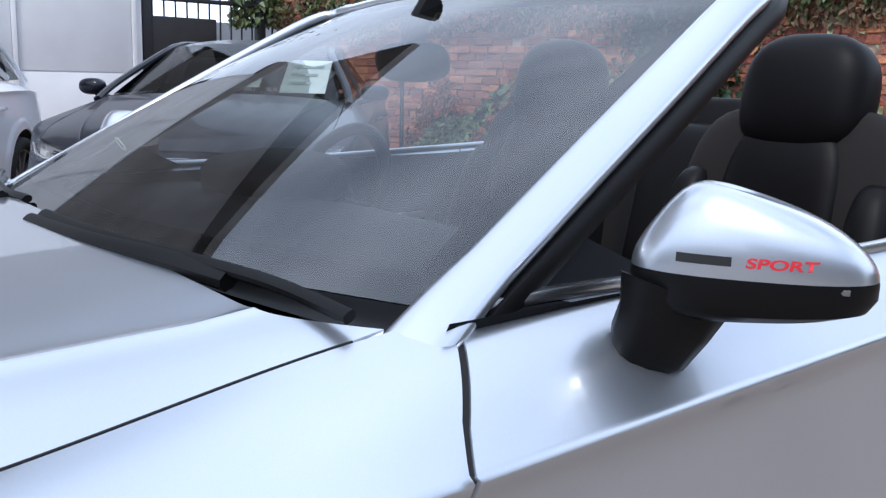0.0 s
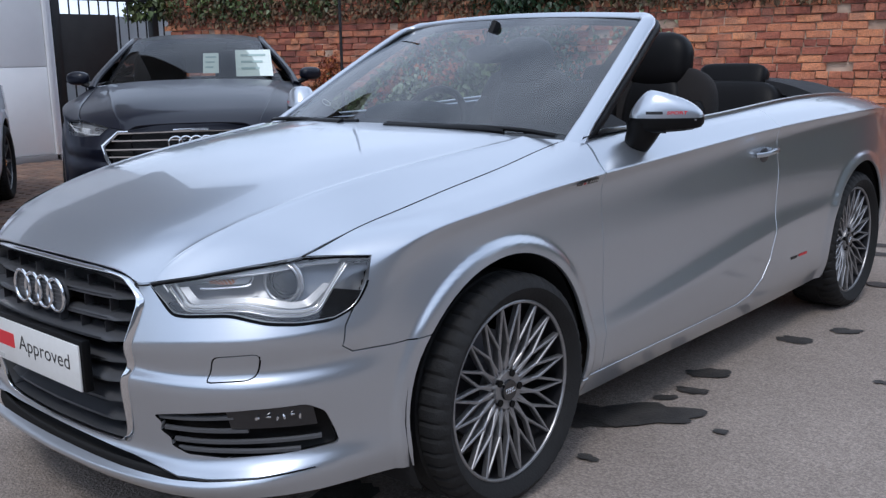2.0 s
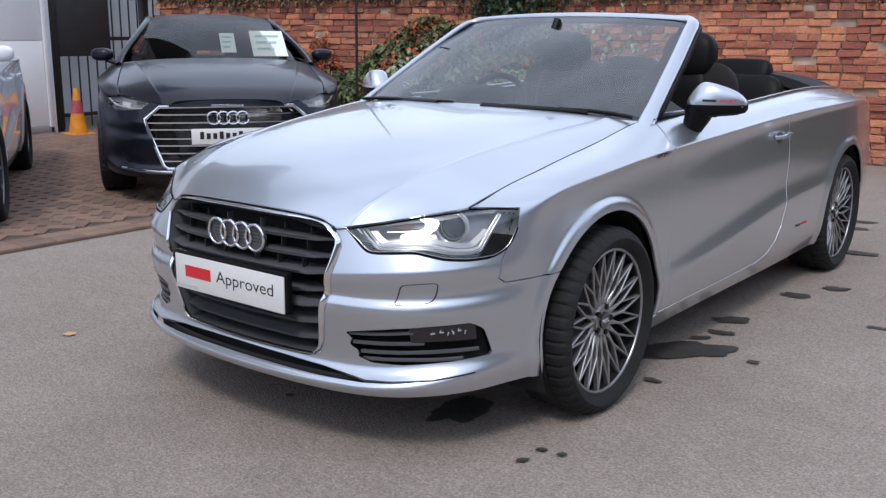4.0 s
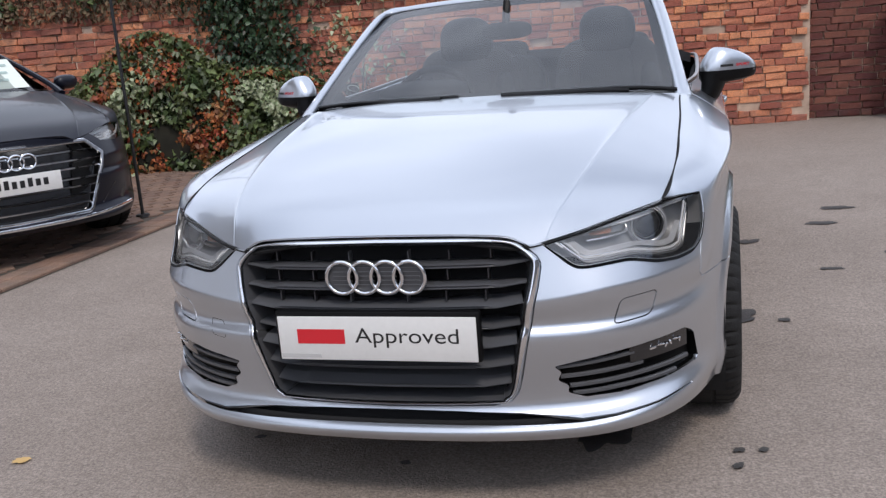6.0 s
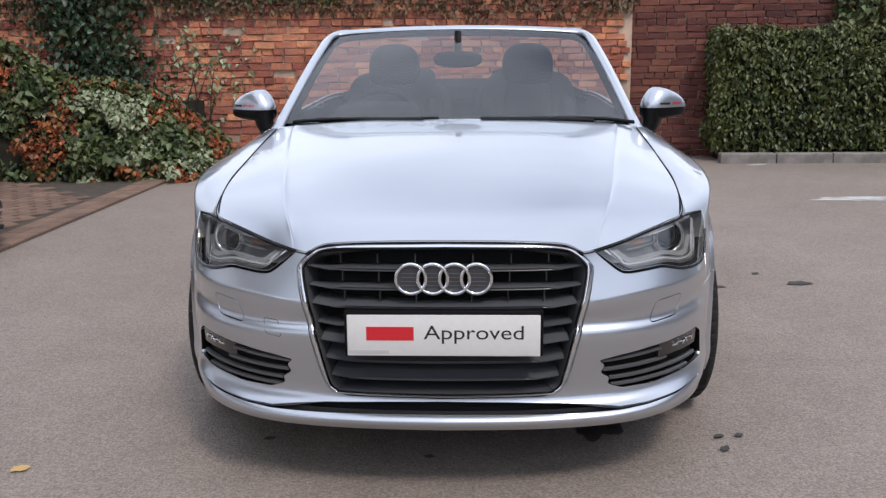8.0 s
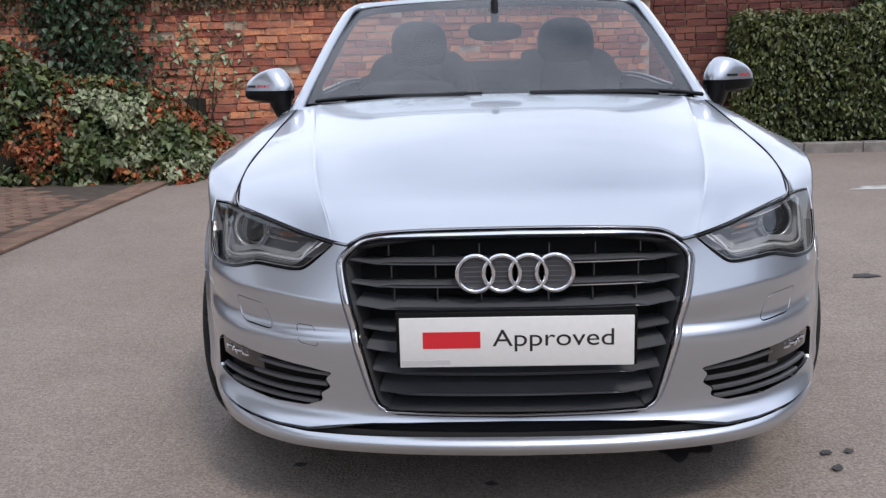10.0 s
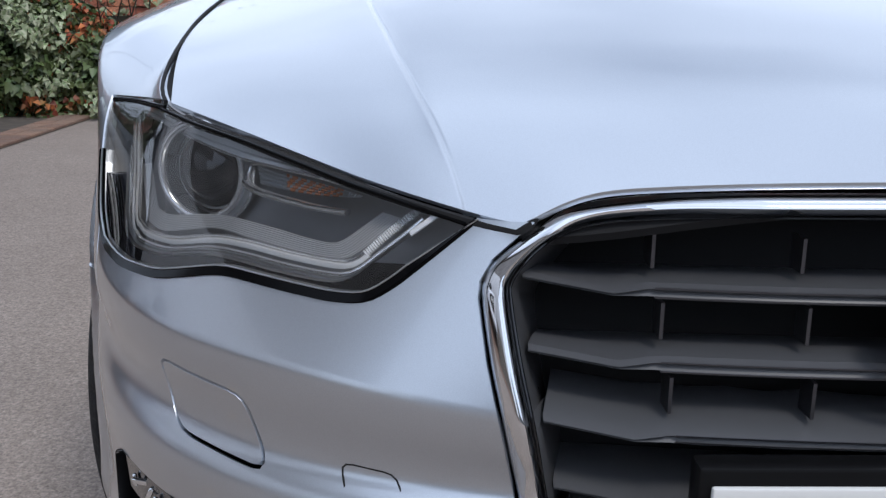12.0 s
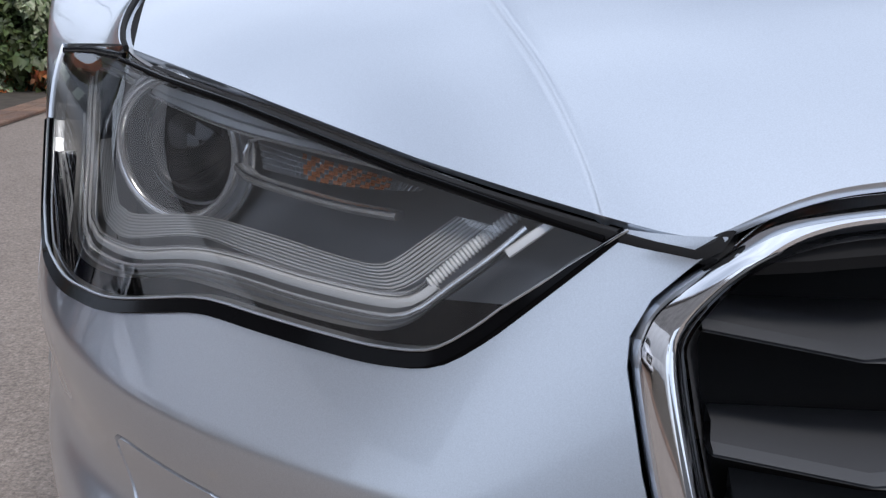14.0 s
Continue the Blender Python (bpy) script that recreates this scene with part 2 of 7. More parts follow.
def spline(ts, vals, q):
    """A natural cubic spline through vals at ts, read at q."""
    ts, vals, q = np.asarray(ts, float), np.asarray(vals, float), np.asarray(q, float)
    flat = vals.reshape(len(ts), -1)
    n, h = len(ts), np.diff(ts)
    a, b = np.eye(n), np.zeros_like(flat)
    for i in range(1, n - 1):
        a[i, i - 1], a[i, i], a[i, i + 1] = h[i - 1], 2 * (h[i - 1] + h[i]), h[i]
        b[i] = 6 * ((flat[i + 1] - flat[i]) / h[i] - (flat[i] - flat[i - 1]) / h[i - 1])
    mm = np.linalg.solve(a, b)
    k = np.clip(np.searchsorted(ts, q, side="right") - 1, 0, n - 2)
    dx, hk = (q - ts[k])[..., None], h[k][..., None]
    res = flat[k] + dx * ((flat[k + 1] - flat[k]) / hk - hk * (2 * mm[k] + mm[k + 1]) / 6) + dx ** 2 * mm[k] / 2 + dx ** 3 * (mm[k + 1] - mm[k]) / (6 * hk)
    return res.reshape(q.shape + vals.shape[1:])


def smooth_line(pts, n, closed=False):
    """Points along a Catmull-Rom line through pts."""
    p = np.asarray(pts, float)
    m = len(p)
    out = []
    spans = m if closed else m - 1
    for i in range(spans):
        a, b, c, d = (p[(i + k) % m] if closed else p[min(max(i + k, 0), m - 1)] for k in (-1, 0, 1, 2))
        for t in np.linspace(0, 1, n, endpoint=False):
            out.append(0.5 * (2 * b + (c - a) * t + (2 * a - 5 * b + 4 * c - d) * t ** 2 + (3 * b - a - 3 * c + d) * t ** 3))
    if not closed:
        out.append(p[-1])
    return np.array(out)


def sweep(bm, line, profile, up, closed=False, scales=None):
    """A profile of (side, up) points carried along a line. up: the direction of the profile's second axis."""
    line = [Vector(p) for p in line]
    n, k = len(line), len(profile)
    rings = []
    for i, p in enumerate(line):
        a = line[(i - 1) % n] if closed or i else p
        b = line[(i + 1) % n] if closed or i < n - 1 else p
        t = (b - a).normalized()
        u0 = Vector(up(p) if callable(up) else up)
        side = t.cross(u0).normalized()
        u = side.cross(t).normalized()
        s = scales[i] if scales is not None else 1.0
        rings.append([bm.verts.new(p + side * (x * s) + u * (y * s)) for x, y in profile])
    for i in range(n if closed else n - 1):
        r, q = rings[i], rings[(i + 1) % n]
        for j in range(k):
            bm.faces.new([r[j], r[(j + 1) % k], q[(j + 1) % k], q[j]])
    if not closed:
        bm.faces.new(rings[0][::-1])
        bm.faces.new(rings[-1])
    return rings


def round_profile(w, h, n=12, p=2.6):
    return [(w * np.sign(c) * abs(c) ** (2 / p), h * np.sign(s) * abs(s) ** (2 / p)) for c, s in ((math.cos(a), math.sin(a)) for a in np.linspace(0, 2 * math.pi, n, endpoint=False))]


def grid_faces(nu, nv, closed_u=False):
    f = []
    for i in range(nu if closed_u else nu - 1):
        for j in range(nv - 1):
            f.append((i * nv + j, (i + 1) % nu * nv + j, (i + 1) % nu * nv + j + 1, i * nv + j + 1))
    return f


def inside(poly, x, y):
    c = False
    for (x0, y0), (x1, y1) in zip(poly, poly[1:] + poly[:1]):
        if (y0 > y) != (y1 > y) and x < (x1 - x0) * (y - y0) / (y1 - y0) + x0:
            c = not c
    return c


def rounded(poly, r, n=5):
    """The polygon with its corners rounded."""
    out, m = [], len(poly)
    for i in range(m):
        p, a, b = Vector(poly[i]), Vector(poly[i - 1]), Vector(poly[(i + 1) % m])
        da, db = a - p, b - p
        k = min(r, da.length * 0.45, db.length * 0.45)
        q0, q1 = p + da.normalized() * k, p + db.normalized() * k
        for t in np.linspace(0, 1, n):
            v = q0 * (1 - t) ** 2 + p * (2 * t * (1 - t)) + q1 * t ** 2
            out.append((v.x, v.y))
    return out


def cut(bm, axis, line, closed, pad, far=None):
    """Cuts the sheet along a line of (across, z) points, seen square to the horizontal axis. Returns the faces near it."""
    ax = Vector((*axis, 0)).normalized()
    depth = Vector((0, 0, 1)).cross(ax)
    xs, ys = [p[0] for p in line], [p[1] for p in line]

    def box_of(f):
        us = [v.co.dot(ax) for v in f.verts]
        zs = [v.co.z for v in f.verts]
        return min(us), max(us), min(zs), max(zs)

    def near(f):
        a, b, c, d = box_of(f)
        return b > min(xs) - pad and a < max(xs) + pad and d > min(ys) - pad and c < max(ys) + pad and (far is None or f.calc_center_median().dot(depth) < far)

    faces = {f for f in bm.faces if near(f)}
    segs = list(zip(line, line[1:] + line[:1])) if closed else list(zip(line, line[1:]))
    for (x0, y0), (x1, y1) in segs:
        co = ax * x0 + Vector((0, 0, y0))
        way = ax * (x1 - x0) + Vector((0, 0, y1 - y0))
        if way.length < 1e-6:
            continue
        no = way.cross(depth).normalized()
        lo0, hi0, lo1, hi1 = min(x0, x1) - pad, max(x0, x1) + pad, min(y0, y1) - pad, max(y0, y1) + pad
        sel = []
        for f in faces:
            a, b, c, d = box_of(f)
            if b > lo0 and a < hi0 and d > lo1 and c < hi1:
                sel.append(f)
        geom = set(sel)
        for f in sel:
            geom.update(f.edges)
            geom.update(f.verts)
        r = bmesh.ops.bisect_plane(bm, geom=list(geom), dist=1e-6, plane_co=co, plane_no=no)
        faces = {f for f in faces if f.is_valid} | {g for g in r["geom"] if isinstance(g, bmesh.types.BMFace) and g.is_valid}
    return faces, ax


def cut_hole(bm, axis, poly, pad=0.004, far=None, keep_inside=False):
    """Cuts a polygon out of the sheet and returns the piece as (verts, faces)."""
    poly = [tuple(p) for p in poly]
    faces, ax = cut(bm, axis, poly, True, pad, far)
    gone = []
    for f in faces:
        c = f.calc_center_median()
        if inside(poly, c.dot(ax), c.z):
            gone.append(f)
    verts, index, fs = [], {}, []
    for f in gone:
        for v in f.verts:
            if v not in index:
                index[v] = len(verts)
                verts.append(v.co.copy())
        fs.append([index[v] for v in f.verts])
    if not keep_inside:
        bmesh.ops.delete(bm, geom=gone, context="FACES")
    return verts, fs


def cut_gap(bm, axis, line, width, far=None):
    """Opens a narrow gap along a line."""
    line = [tuple(p) for p in line]
    n = len(line)
    left, right = [], []
    for i in range(n):
        a, b = Vector(line[max(i - 1, 0)]), Vector(line[min(i + 1, n - 1)])
        t = (b - a).normalized()
        p = Vector(line[i])
        left.append((p.x - t.y * width / 2, p.y + t.x * width / 2))
        right.append((p.x + t.y * width / 2, p.y - t.x * width / 2))
    return cut_hole(bm, axis, left + right[::-1], 0.003, far)


def islands(bm):
    """The separate pieces of a sheet, as lists of faces."""
    seen, out = set(), []
    for f in bm.faces:
        if f in seen:
            continue
        stack, piece = [f], []
        seen.add(f)
        while stack:
            g = stack.pop()
            piece.append(g)
            for e in g.edges:
                for h in e.link_faces:
                    if h not in seen:
                        seen.add(h)
                        stack.append(h)
        out.append(piece)
    return out


def sheet_arrays(faces):
    verts, index, fs = [], {}, []
    for f in faces:
        for v in f.verts:
            if v not in index:
                index[v] = len(verts)
                verts.append(v.co.copy())
        fs.append([index[v] for v in f.verts])
    return verts, fs


def panel(name, verts, faces, normal_of, mat, parent, label="", depth=0.012, mirror=None):
    """A body panel: a sheet with true normals and edges turned inwards. mirror: 'swap' flips it to the other side, 'both' joins the two halves."""
    verts = [Vector(v) for v in verts]
    norms = [normal_of(v) for v in verts]
    count = {}
    for f in faces:
        for a, b in zip(f, list(f[1:]) + [f[0]]):
            count[(a, b)] = count.get((a, b), 0) + 1
    edge = [(a, b) for a, b in count if (b, a) not in count]
    fs = [list(f) for f in faces]
    for a, b in edge:
        if mirror == "both" and abs(verts[a].x) < 1e-4 and abs(verts[b].x) < 1e-4:
            continue
        n = len(verts)
        out = (verts[b] - verts[a]).cross((norms[a] + norms[b]) / 2)
        if out.length < 1e-9:
            continue
        out.normalize()
        verts += [verts[a].copy(), verts[b].copy(), verts[b] - norms[b] * depth, verts[a] - norms[a] * depth]
        norms += [(out * 2 + norms[a]).normalized(), (out * 2 + norms[b]).normalized(), out, out]
        fs.append([n + 1, n, n + 3, n + 2])
    if mirror in ("swap", "both"):
        mv = [Vector((-v.x, v.y, v.z)) for v in verts]
        mn = [Vector((-v.x, v.y, v.z)) for v in norms]
        mf = [f[::-1] for f in fs]
        if mirror == "swap":
            verts, norms, fs = mv, mn, mf
        else:
            k = len(verts)
            verts, norms, fs = verts + mv, norms + mn, fs + [[i + k for i in f] for f in mf]
    return mesh_object(name, verts, fs, mat, parent, label, normals=norms)


# ---- the silver convertible: body shape ----
# Front axle at y = 0, nose towards -y, the car's left at +x.
BASE = [(0, -0.882), (0.22, -0.872), (0.40, -0.845), (0.56, -0.792), (0.675, -0.708), (0.752, -0.605), (0.803, -0.49), (0.842, -0.36),
        (0.872, -0.15), (0.878, 0.10), (0.874, 0.40), (0.868, 1.0), (0.868, 1.65), (0.872, 2.2), (0.874, 2.6), (0.848, 3.0), (0.76, 3.30), (0.45, 3.48), (0, 3.52)]
TOP = [(0, -0.845, 0.726), (0.22, -0.836, 0.722), (0.388, -0.807, 0.698), (0.505, -0.735, 0.717), (0.60, -0.655, 0.738), (0.69, -0.577, 0.757), (0.712, -0.45, 0.797),
       (0.721, -0.30, 0.828), (0.721, -0.12, 0.858), (0.720, 0.12, 0.894), (0.712, 0.41, 0.940), (0.748, 1.0, 0.957), (0.752, 1.65, 0.978), (0.74, 2.15, 0.992),
       (0.715, 2.55, 0.985), (0.665, 2.95, 0.965), (0.58, 3.2, 0.950), (0.34, 3.34, 0.945), (0, 3.38, 0.945)]
# heights and insets of the seven feature lines below the top edge, at every station
Z_BOTTOM = [0.205, 0.205, 0.205, 0.208, 0.215, 0.22, 0.225, 0.22, 0.20, 0.19, 0.185, 0.185, 0.185, 0.20, 0.22, 0.24, 0.25, 0.25, 0.25]
I_BOTTOM = [0.00, 0.00, 0.00, 0.00, 0.00, 0.005, 0.012, 0.02, 0.03, 0.045, 0.055, 0.055, 0.055, 0.05, 0.04, 0.04, 0.04, 0.04, 0.04]
Z_SILL = [0.232, 0.232, 0.233, 0.237, 0.25, 0.265, 0.27, 0.265, 0.26, 0.258, 0.255, 0.255, 0.258, 0.28, 0.30, 0.31, 0.32, 0.32, 0.32]
I_SILL = [-0.022, -0.022, -0.022, -0.020, -0.016, -0.008, 0.0, 0.008, 0.012, 0.016, 0.018, 0.018, 0.018, 0.02, 0.02, 0.02, 0.02, 0.02, 0.02]
Z_CREASE = [0.285, 0.285, 0.288, 0.295, 0.315, 0.33, 0.34, 0.345, 0.35, 0.360, 0.378, 0.432, 0.500, 0.52, 0.51, 0.45, 0.42, 0.42, 0.42]
I_CREASE = [0.030, 0.030, 0.030, 0.028, 0.022, 0.012, 0.006, 0.004, 0.002, -0.001, -0.004, -0.006, -0.004, 0.0, 0.0, 0.0, 0.0, 0.0, 0.0]
Z_MID = [0.462, 0.462, 0.462, 0.463, 0.466, 0.47, 0.474, 0.474, 0.47, 0.475, 0.482, 0.525, 0.585, 0.60, 0.60, 0.55, 0.54, 0.54, 0.54]
I_MID = [-0.001, -0.001, -0.001, -0.001, 0.000, 0.001, 0.002, 0.005, 0.005, 0.008, 0.011, 0.012, 0.010, 0.006, 0.0, 0.0, 0.0, 0.0, 0.0]
Z_FLANK = [0.5, 0.5, 0.5, 0.502, 0.508, 0.515, 0.53, 0.56, 0.60, 0.62, 0.63, 0.66, 0.70, 0.715, 0.715, 0.69, 0.66, 0.65, 0.65]
I_FLANK = [0.012, 0.012, 0.013, 0.014, 0.015, 0.014, 0.010, 0.004, 0.005, 0.009, 0.013, 0.015, 0.013, 0.008, 0.002, 0.0, 0.0, 0.0, 0.0]
Z_UNDER = [0.556, 0.558, 0.564, 0.582, 0.588, 0.594, 0.62, 0.715, 0.779, 0.806, 0.821, 0.844, 0.868, 0.882, 0.884, 0.87, 0.84, 0.82, 0.82]
I_UNDER = [0.000, 0.000, 0.001, 0.003, 0.005, 0.007, 0.010, 0.020, 0.018, 0.018, 0.020, 0.022, 0.022, 0.022, 0.020, 0.018, 0.02, 0.02, 0.02]
Z_WAIST = [0.66, 0.66, 0.652, 0.652, 0.66, 0.68, 0.715, 0.774, 0.818, 0.842, 0.857, 0.880, 0.904, 0.914, 0.918, 0.905, 0.88, 0.87, 0.87]
I_WAIST = [0.024, 0.024, 0.028, 0.036, 0.04, 0.04, 0.030, 0.020, 0.010, 0.006, 0.006, 0.008, 0.010, 0.010, 0.012, 0.02, 0.03, 0.04, 0.04]

base = np.array(BASE)
arc = np.concatenate([[0], np.cumsum(np.linalg.norm(np.diff(base, axis=0), axis=1))])
ns_front, ns_back = 260, 150
qs = np.concatenate([np.linspace(0, arc[10], ns_front, endpoint=False), np.linspace(arc[10], arc[-1], ns_back)])
plan = spline(arc, base, qs)
tang = np.gradient(plan, qs, axis=0)
tang /= np.linalg.norm(tang, axis=1)[:, None]
outward = np.stack([tang[:, 1], -tang[:, 0]], 1)
outward[0] = (0, -1)
lines = []
for zs, ins in ((Z_BOTTOM, I_BOTTOM), (Z_SILL, I_SILL), (Z_CREASE, I_CREASE), (Z_MID, I_MID), (Z_FLANK, I_FLANK), (Z_UNDER, I_UNDER), (Z_WAIST, I_WAIST)):
    z, d = spline(arc, zs, qs), spline(arc, ins, qs)
    lines.append(np.column_stack([plan - outward * d[:, None], z]))
lines.append(spline(arc, np.array(TOP), qs))
lines = np.array(lines)


def across(rows, per):
    """Rows of points between the feature lines: a cubic through them that keeps its fullness near the top edge."""
    out = []
    chord = np.linalg.norm(np.diff(rows, axis=0), axis=2).mean(axis=1)
    tt = np.concatenate([[0], np.cumsum(chord)])
    slope = np.gradient(rows, tt, axis=0)
    chordal = (rows[-1] - rows[-2]) / (tt[-1] - tt[-2])
    roll = np.clip((qs - arc[4]) / (arc[7] - arc[4]), 0, 1)[:, None] * 0.8
    slope[-1] = chordal + (chordal - slope[-2]) * roll
    # the waist line is a crease from the front arch backwards
    keen = np.clip((qs - arc[6]) / (arc[8] - arc[6]), 0, 1)[:, None] * 0.85
    below = slope[6] + ((rows[6] - rows[5]) / (tt[6] - tt[5]) - slope[6]) * keen
    above = slope[6] + ((rows[7] - rows[6]) / (tt[7] - tt[6]) - slope[6]) * keen
    nose = np.clip((arc[6] - qs) / (arc[6] - arc[5]), 0, 1)[:, None] * 0.7
    nose_low = slope[5] + ((rows[5] - rows[4]) / (tt[5] - tt[4]) - slope[5]) * nose
    nose_up = slope[5] + ((rows[6] - rows[5]) / (tt[6] - tt[5]) - slope[5]) * nose
    # so is the rising line low on the doors
    door = np.clip((qs - arc[9]) / (arc[10] - arc[9]), 0, 1)[:, None] * 0.85
    door_low = slope[2] + ((rows[2] - rows[1]) / (tt[2] - tt[1]) - slope[2]) * door
    door_up = slope[2] + ((rows[3] - rows[2]) / (tt[3] - tt[2]) * 1.15 - slope[2]) * door
    for i in range(len(rows) - 1):
        h = tt[i + 1] - tt[i]
        s0 = {2: door_up, 5: nose_up, 6: above}.get(i, slope[i])
        s1 = {1: door_low, 4: nose_low, 5: below}.get(i, slope[i + 1])
        for t in np.linspace(0, 1, per[i], endpoint=False):
            out.append((2 * t ** 3 - 3 * t ** 2 + 1) * rows[i] + (t ** 3 - 2 * t ** 2 + t) * h * s0 + (-2 * t ** 3 + 3 * t ** 2) * rows[i + 1] + (t ** 3 - t ** 2) * h * s1)
    out.append(rows[-1])
    return np.array(out)


skin = across(lines, [3, 5, 9, 6, 20, 14, 14])
HUBS = [(-0.016, 0.317), (2.595, 0.317)]
ARCH = 0.354
ARCHES = [(-0.040, 0.342), (2.585, 0.338)]
for hy, hz in ARCHES:  # flared wheel arches
    rr = np.hypot(skin[:, :, 1] - hy, skin[:, :, 2] - hz)
    t = np.clip((ARCH + 0.042 - rr) / 0.014, 0, 1)
    lift = 0.011 * t * t * (3 - 2 * t) * (skin[:, :, 0] > 0.6)
    skin[:, :, 0] += lift * np.clip((skin[:, :, 0] - 0.6) / 0.2, 0, 1)
nv, nu = skin.shape[0], skin.shape[1]
skin_verts = np.swapaxes(skin, 0, 1).reshape(-1, 3)
skin_faces = grid_faces(nu, nv)

from mathutils.bvhtree import BVHTree

ref = bpy.data.meshes.new("reference_skin")
ref.from_pydata(skin_verts.tolist(), [], skin_faces)
ref.update()
ref_norm = [v.normal.copy() for v in ref.vertices]
for i in range(nv):
    ref_norm[i] = Vector((0, ref_norm[i].y, ref_norm[i].z)).normalized()
bpy.data.meshes.remove(ref)
tree = BVHTree.FromPolygons([Vector(v) for v in skin_verts], skin_faces)


def skin_normal(v):
    """The skin's normal at a point, blended from the grid's corners."""
    loc, _, idx, _ = tree.find_nearest(v)
    f = skin_faces[idx]
    ws = [1 / ((Vector(skin_verts[i]) - loc).length_squared + 1e-9) for i in f]
    n = Vector()
    for w, i in zip(ws, f):
        n += ref_norm[i] * w
    return n.normalized()


FRONT, SIDE, LAMP = (1, 0), (0, 1), (0.8, 0.6)
GRILLE = [(0.0, 0.711), (0.22, 0.708), (0.30, 0.704), (0.338, 0.697), (0.364, 0.682), (0.384, 0.658), (0.385, 0.642), (0.378, 0.60), (0.368, 0.555), (0.350, 0.463), (0.330, 0.363), (0.318, 0.322), (0.300, 0.308), (0.27, 0.302), (0.0, 0.300)]
SURROUND = [(0.0, 0.7290), (0.22, 0.7250), (0.30, 0.7198), (0.345, 0.7100), (0.369, 0.694), (0.397, 0.671), (0.406, 0.655), (0.407, 0.642), (0.401, 0.60), (0.391, 0.555), (0.371, 0.463), (0.348, 0.362), (0.335, 0.320), (0.316, 0.298), (0.275, 0.291), (0.0, 0.288)]
FOG = rounded([(0.428, 0.391), (0.489, 0.403), (0.575, 0.416), (0.66, 0.425), (0.738, 0.431), (0.757, 0.410), (0.768, 0.325), (0.693, 0.312), (0.589, 0.300), (0.499, 0.300), (0.456, 0.316), (0.462, 0.335), (0.434, 0.352), (0.447, 0.374)], 0.008, 3)
HEADLAMP = [(-0.152, 0.80), (-0.150, 0.697)] + rounded([(-0.148, 0.696), (-0.103, 0.648), (-0.083, 0.633), (-0.055, 0.631), (0.0, 0.634), (0.055, 0.636), (0.095, 0.627), (0.14, 0.617), (0.21, 0.612), (0.275, 0.616), (0.325, 0.640), (0.352, 0.69), (0.358, 0.754)], 0.02, 4)[4:-4] + [(0.358, 0.752), (0.205, 0.760), (0.20, 0.80)]
BODY_GAP = 0.006

bm = bmesh.new()
vv = [bm.verts.new(v) for v in skin_verts]
for f in skin_faces:
    bm.faces.new([vv[i] for i in f])
# wheel openings
for hy, hz in ARCHES:
    ring = [(hy + ARCH * math.cos(a), hz + ARCH * math.sin(a)) for a in np.linspace(-0.55, math.pi + 0.55, 44)]
    cut_hole(bm, SIDE, [(ring[-1][0], 0.05)] + ring[::-1] + [(ring[0][0], 0.05)])
lamp_piece = cut_hole(bm, LAMP, HEADLAMP, far=-0.3)
cut_hole(bm, FRONT, [(-0.01, 0.78), (0.368, 0.78), (0.371, 0.698)] + [(x + 0.003, z) for x, z in SURROUND[5:-2]] + [(0.275, 0.288), (-0.01, 0.285)], far=-0.3)
cut_hole(bm, FRONT, FOG, far=-0.3)
cut_hole(bm, FRONT, [(-0.01, 0.279), (0.18, 0.276), (0.335, 0.270), (0.414, 0.264), (0.495, 0.256), (0.575, 0.259), (0.675, 0.269), (0.752, 0.282), (0.755, 0.278), (0.675, 0.264), (0.575, 0.2535), (0.495, 0.249), (0.414, 0.249), (0.335, 0.249), (0.18, 0.250), (-0.01, 0.251)], far=-0.3)
# shut lines
WASHER = rounded([(0.676, 0.554), (0.592, 0.547), (0.572, 0.487), (0.660, 0.494)], 0.014, 4)
ring = WASHER + WASHER[:1]
cut_gap(bm, FRONT, ring, 0.0030, far=-0.3)
cut_gap(bm, SIDE, [(-0.500, 0.650), (-0.532, 0.600), (-0.540, 0.555), (-0.515, 0.538), (-0.42, 0.540), (-0.25, 0.552)], 0.0035)
DOOR_FRONT = [(0.512, 0.99), (0.498, 0.940), (0.470, 0.915), (0.440, 0.888), (0.418, 0.862), (0.416, 0.80), (0.418, 0.70), (0.418, 0.60), (0.415, 0.40), (0.412, 0.30), (0.408, 0.262)]
cut_gap(bm, SIDE, DOOR_FRONT, BODY_GAP)
cut_gap(bm, SIDE, [(0.27, 0.262), (0.42, 0.262), (1.0, 0.262), (1.36, 0.268), (1.46, 0.285), (1.55, 0.33), (1.61, 0.40), (1.645, 0.50), (1.68, 0.74), (1.665, 0.90), (1.65, 1.05)], BODY_GAP)

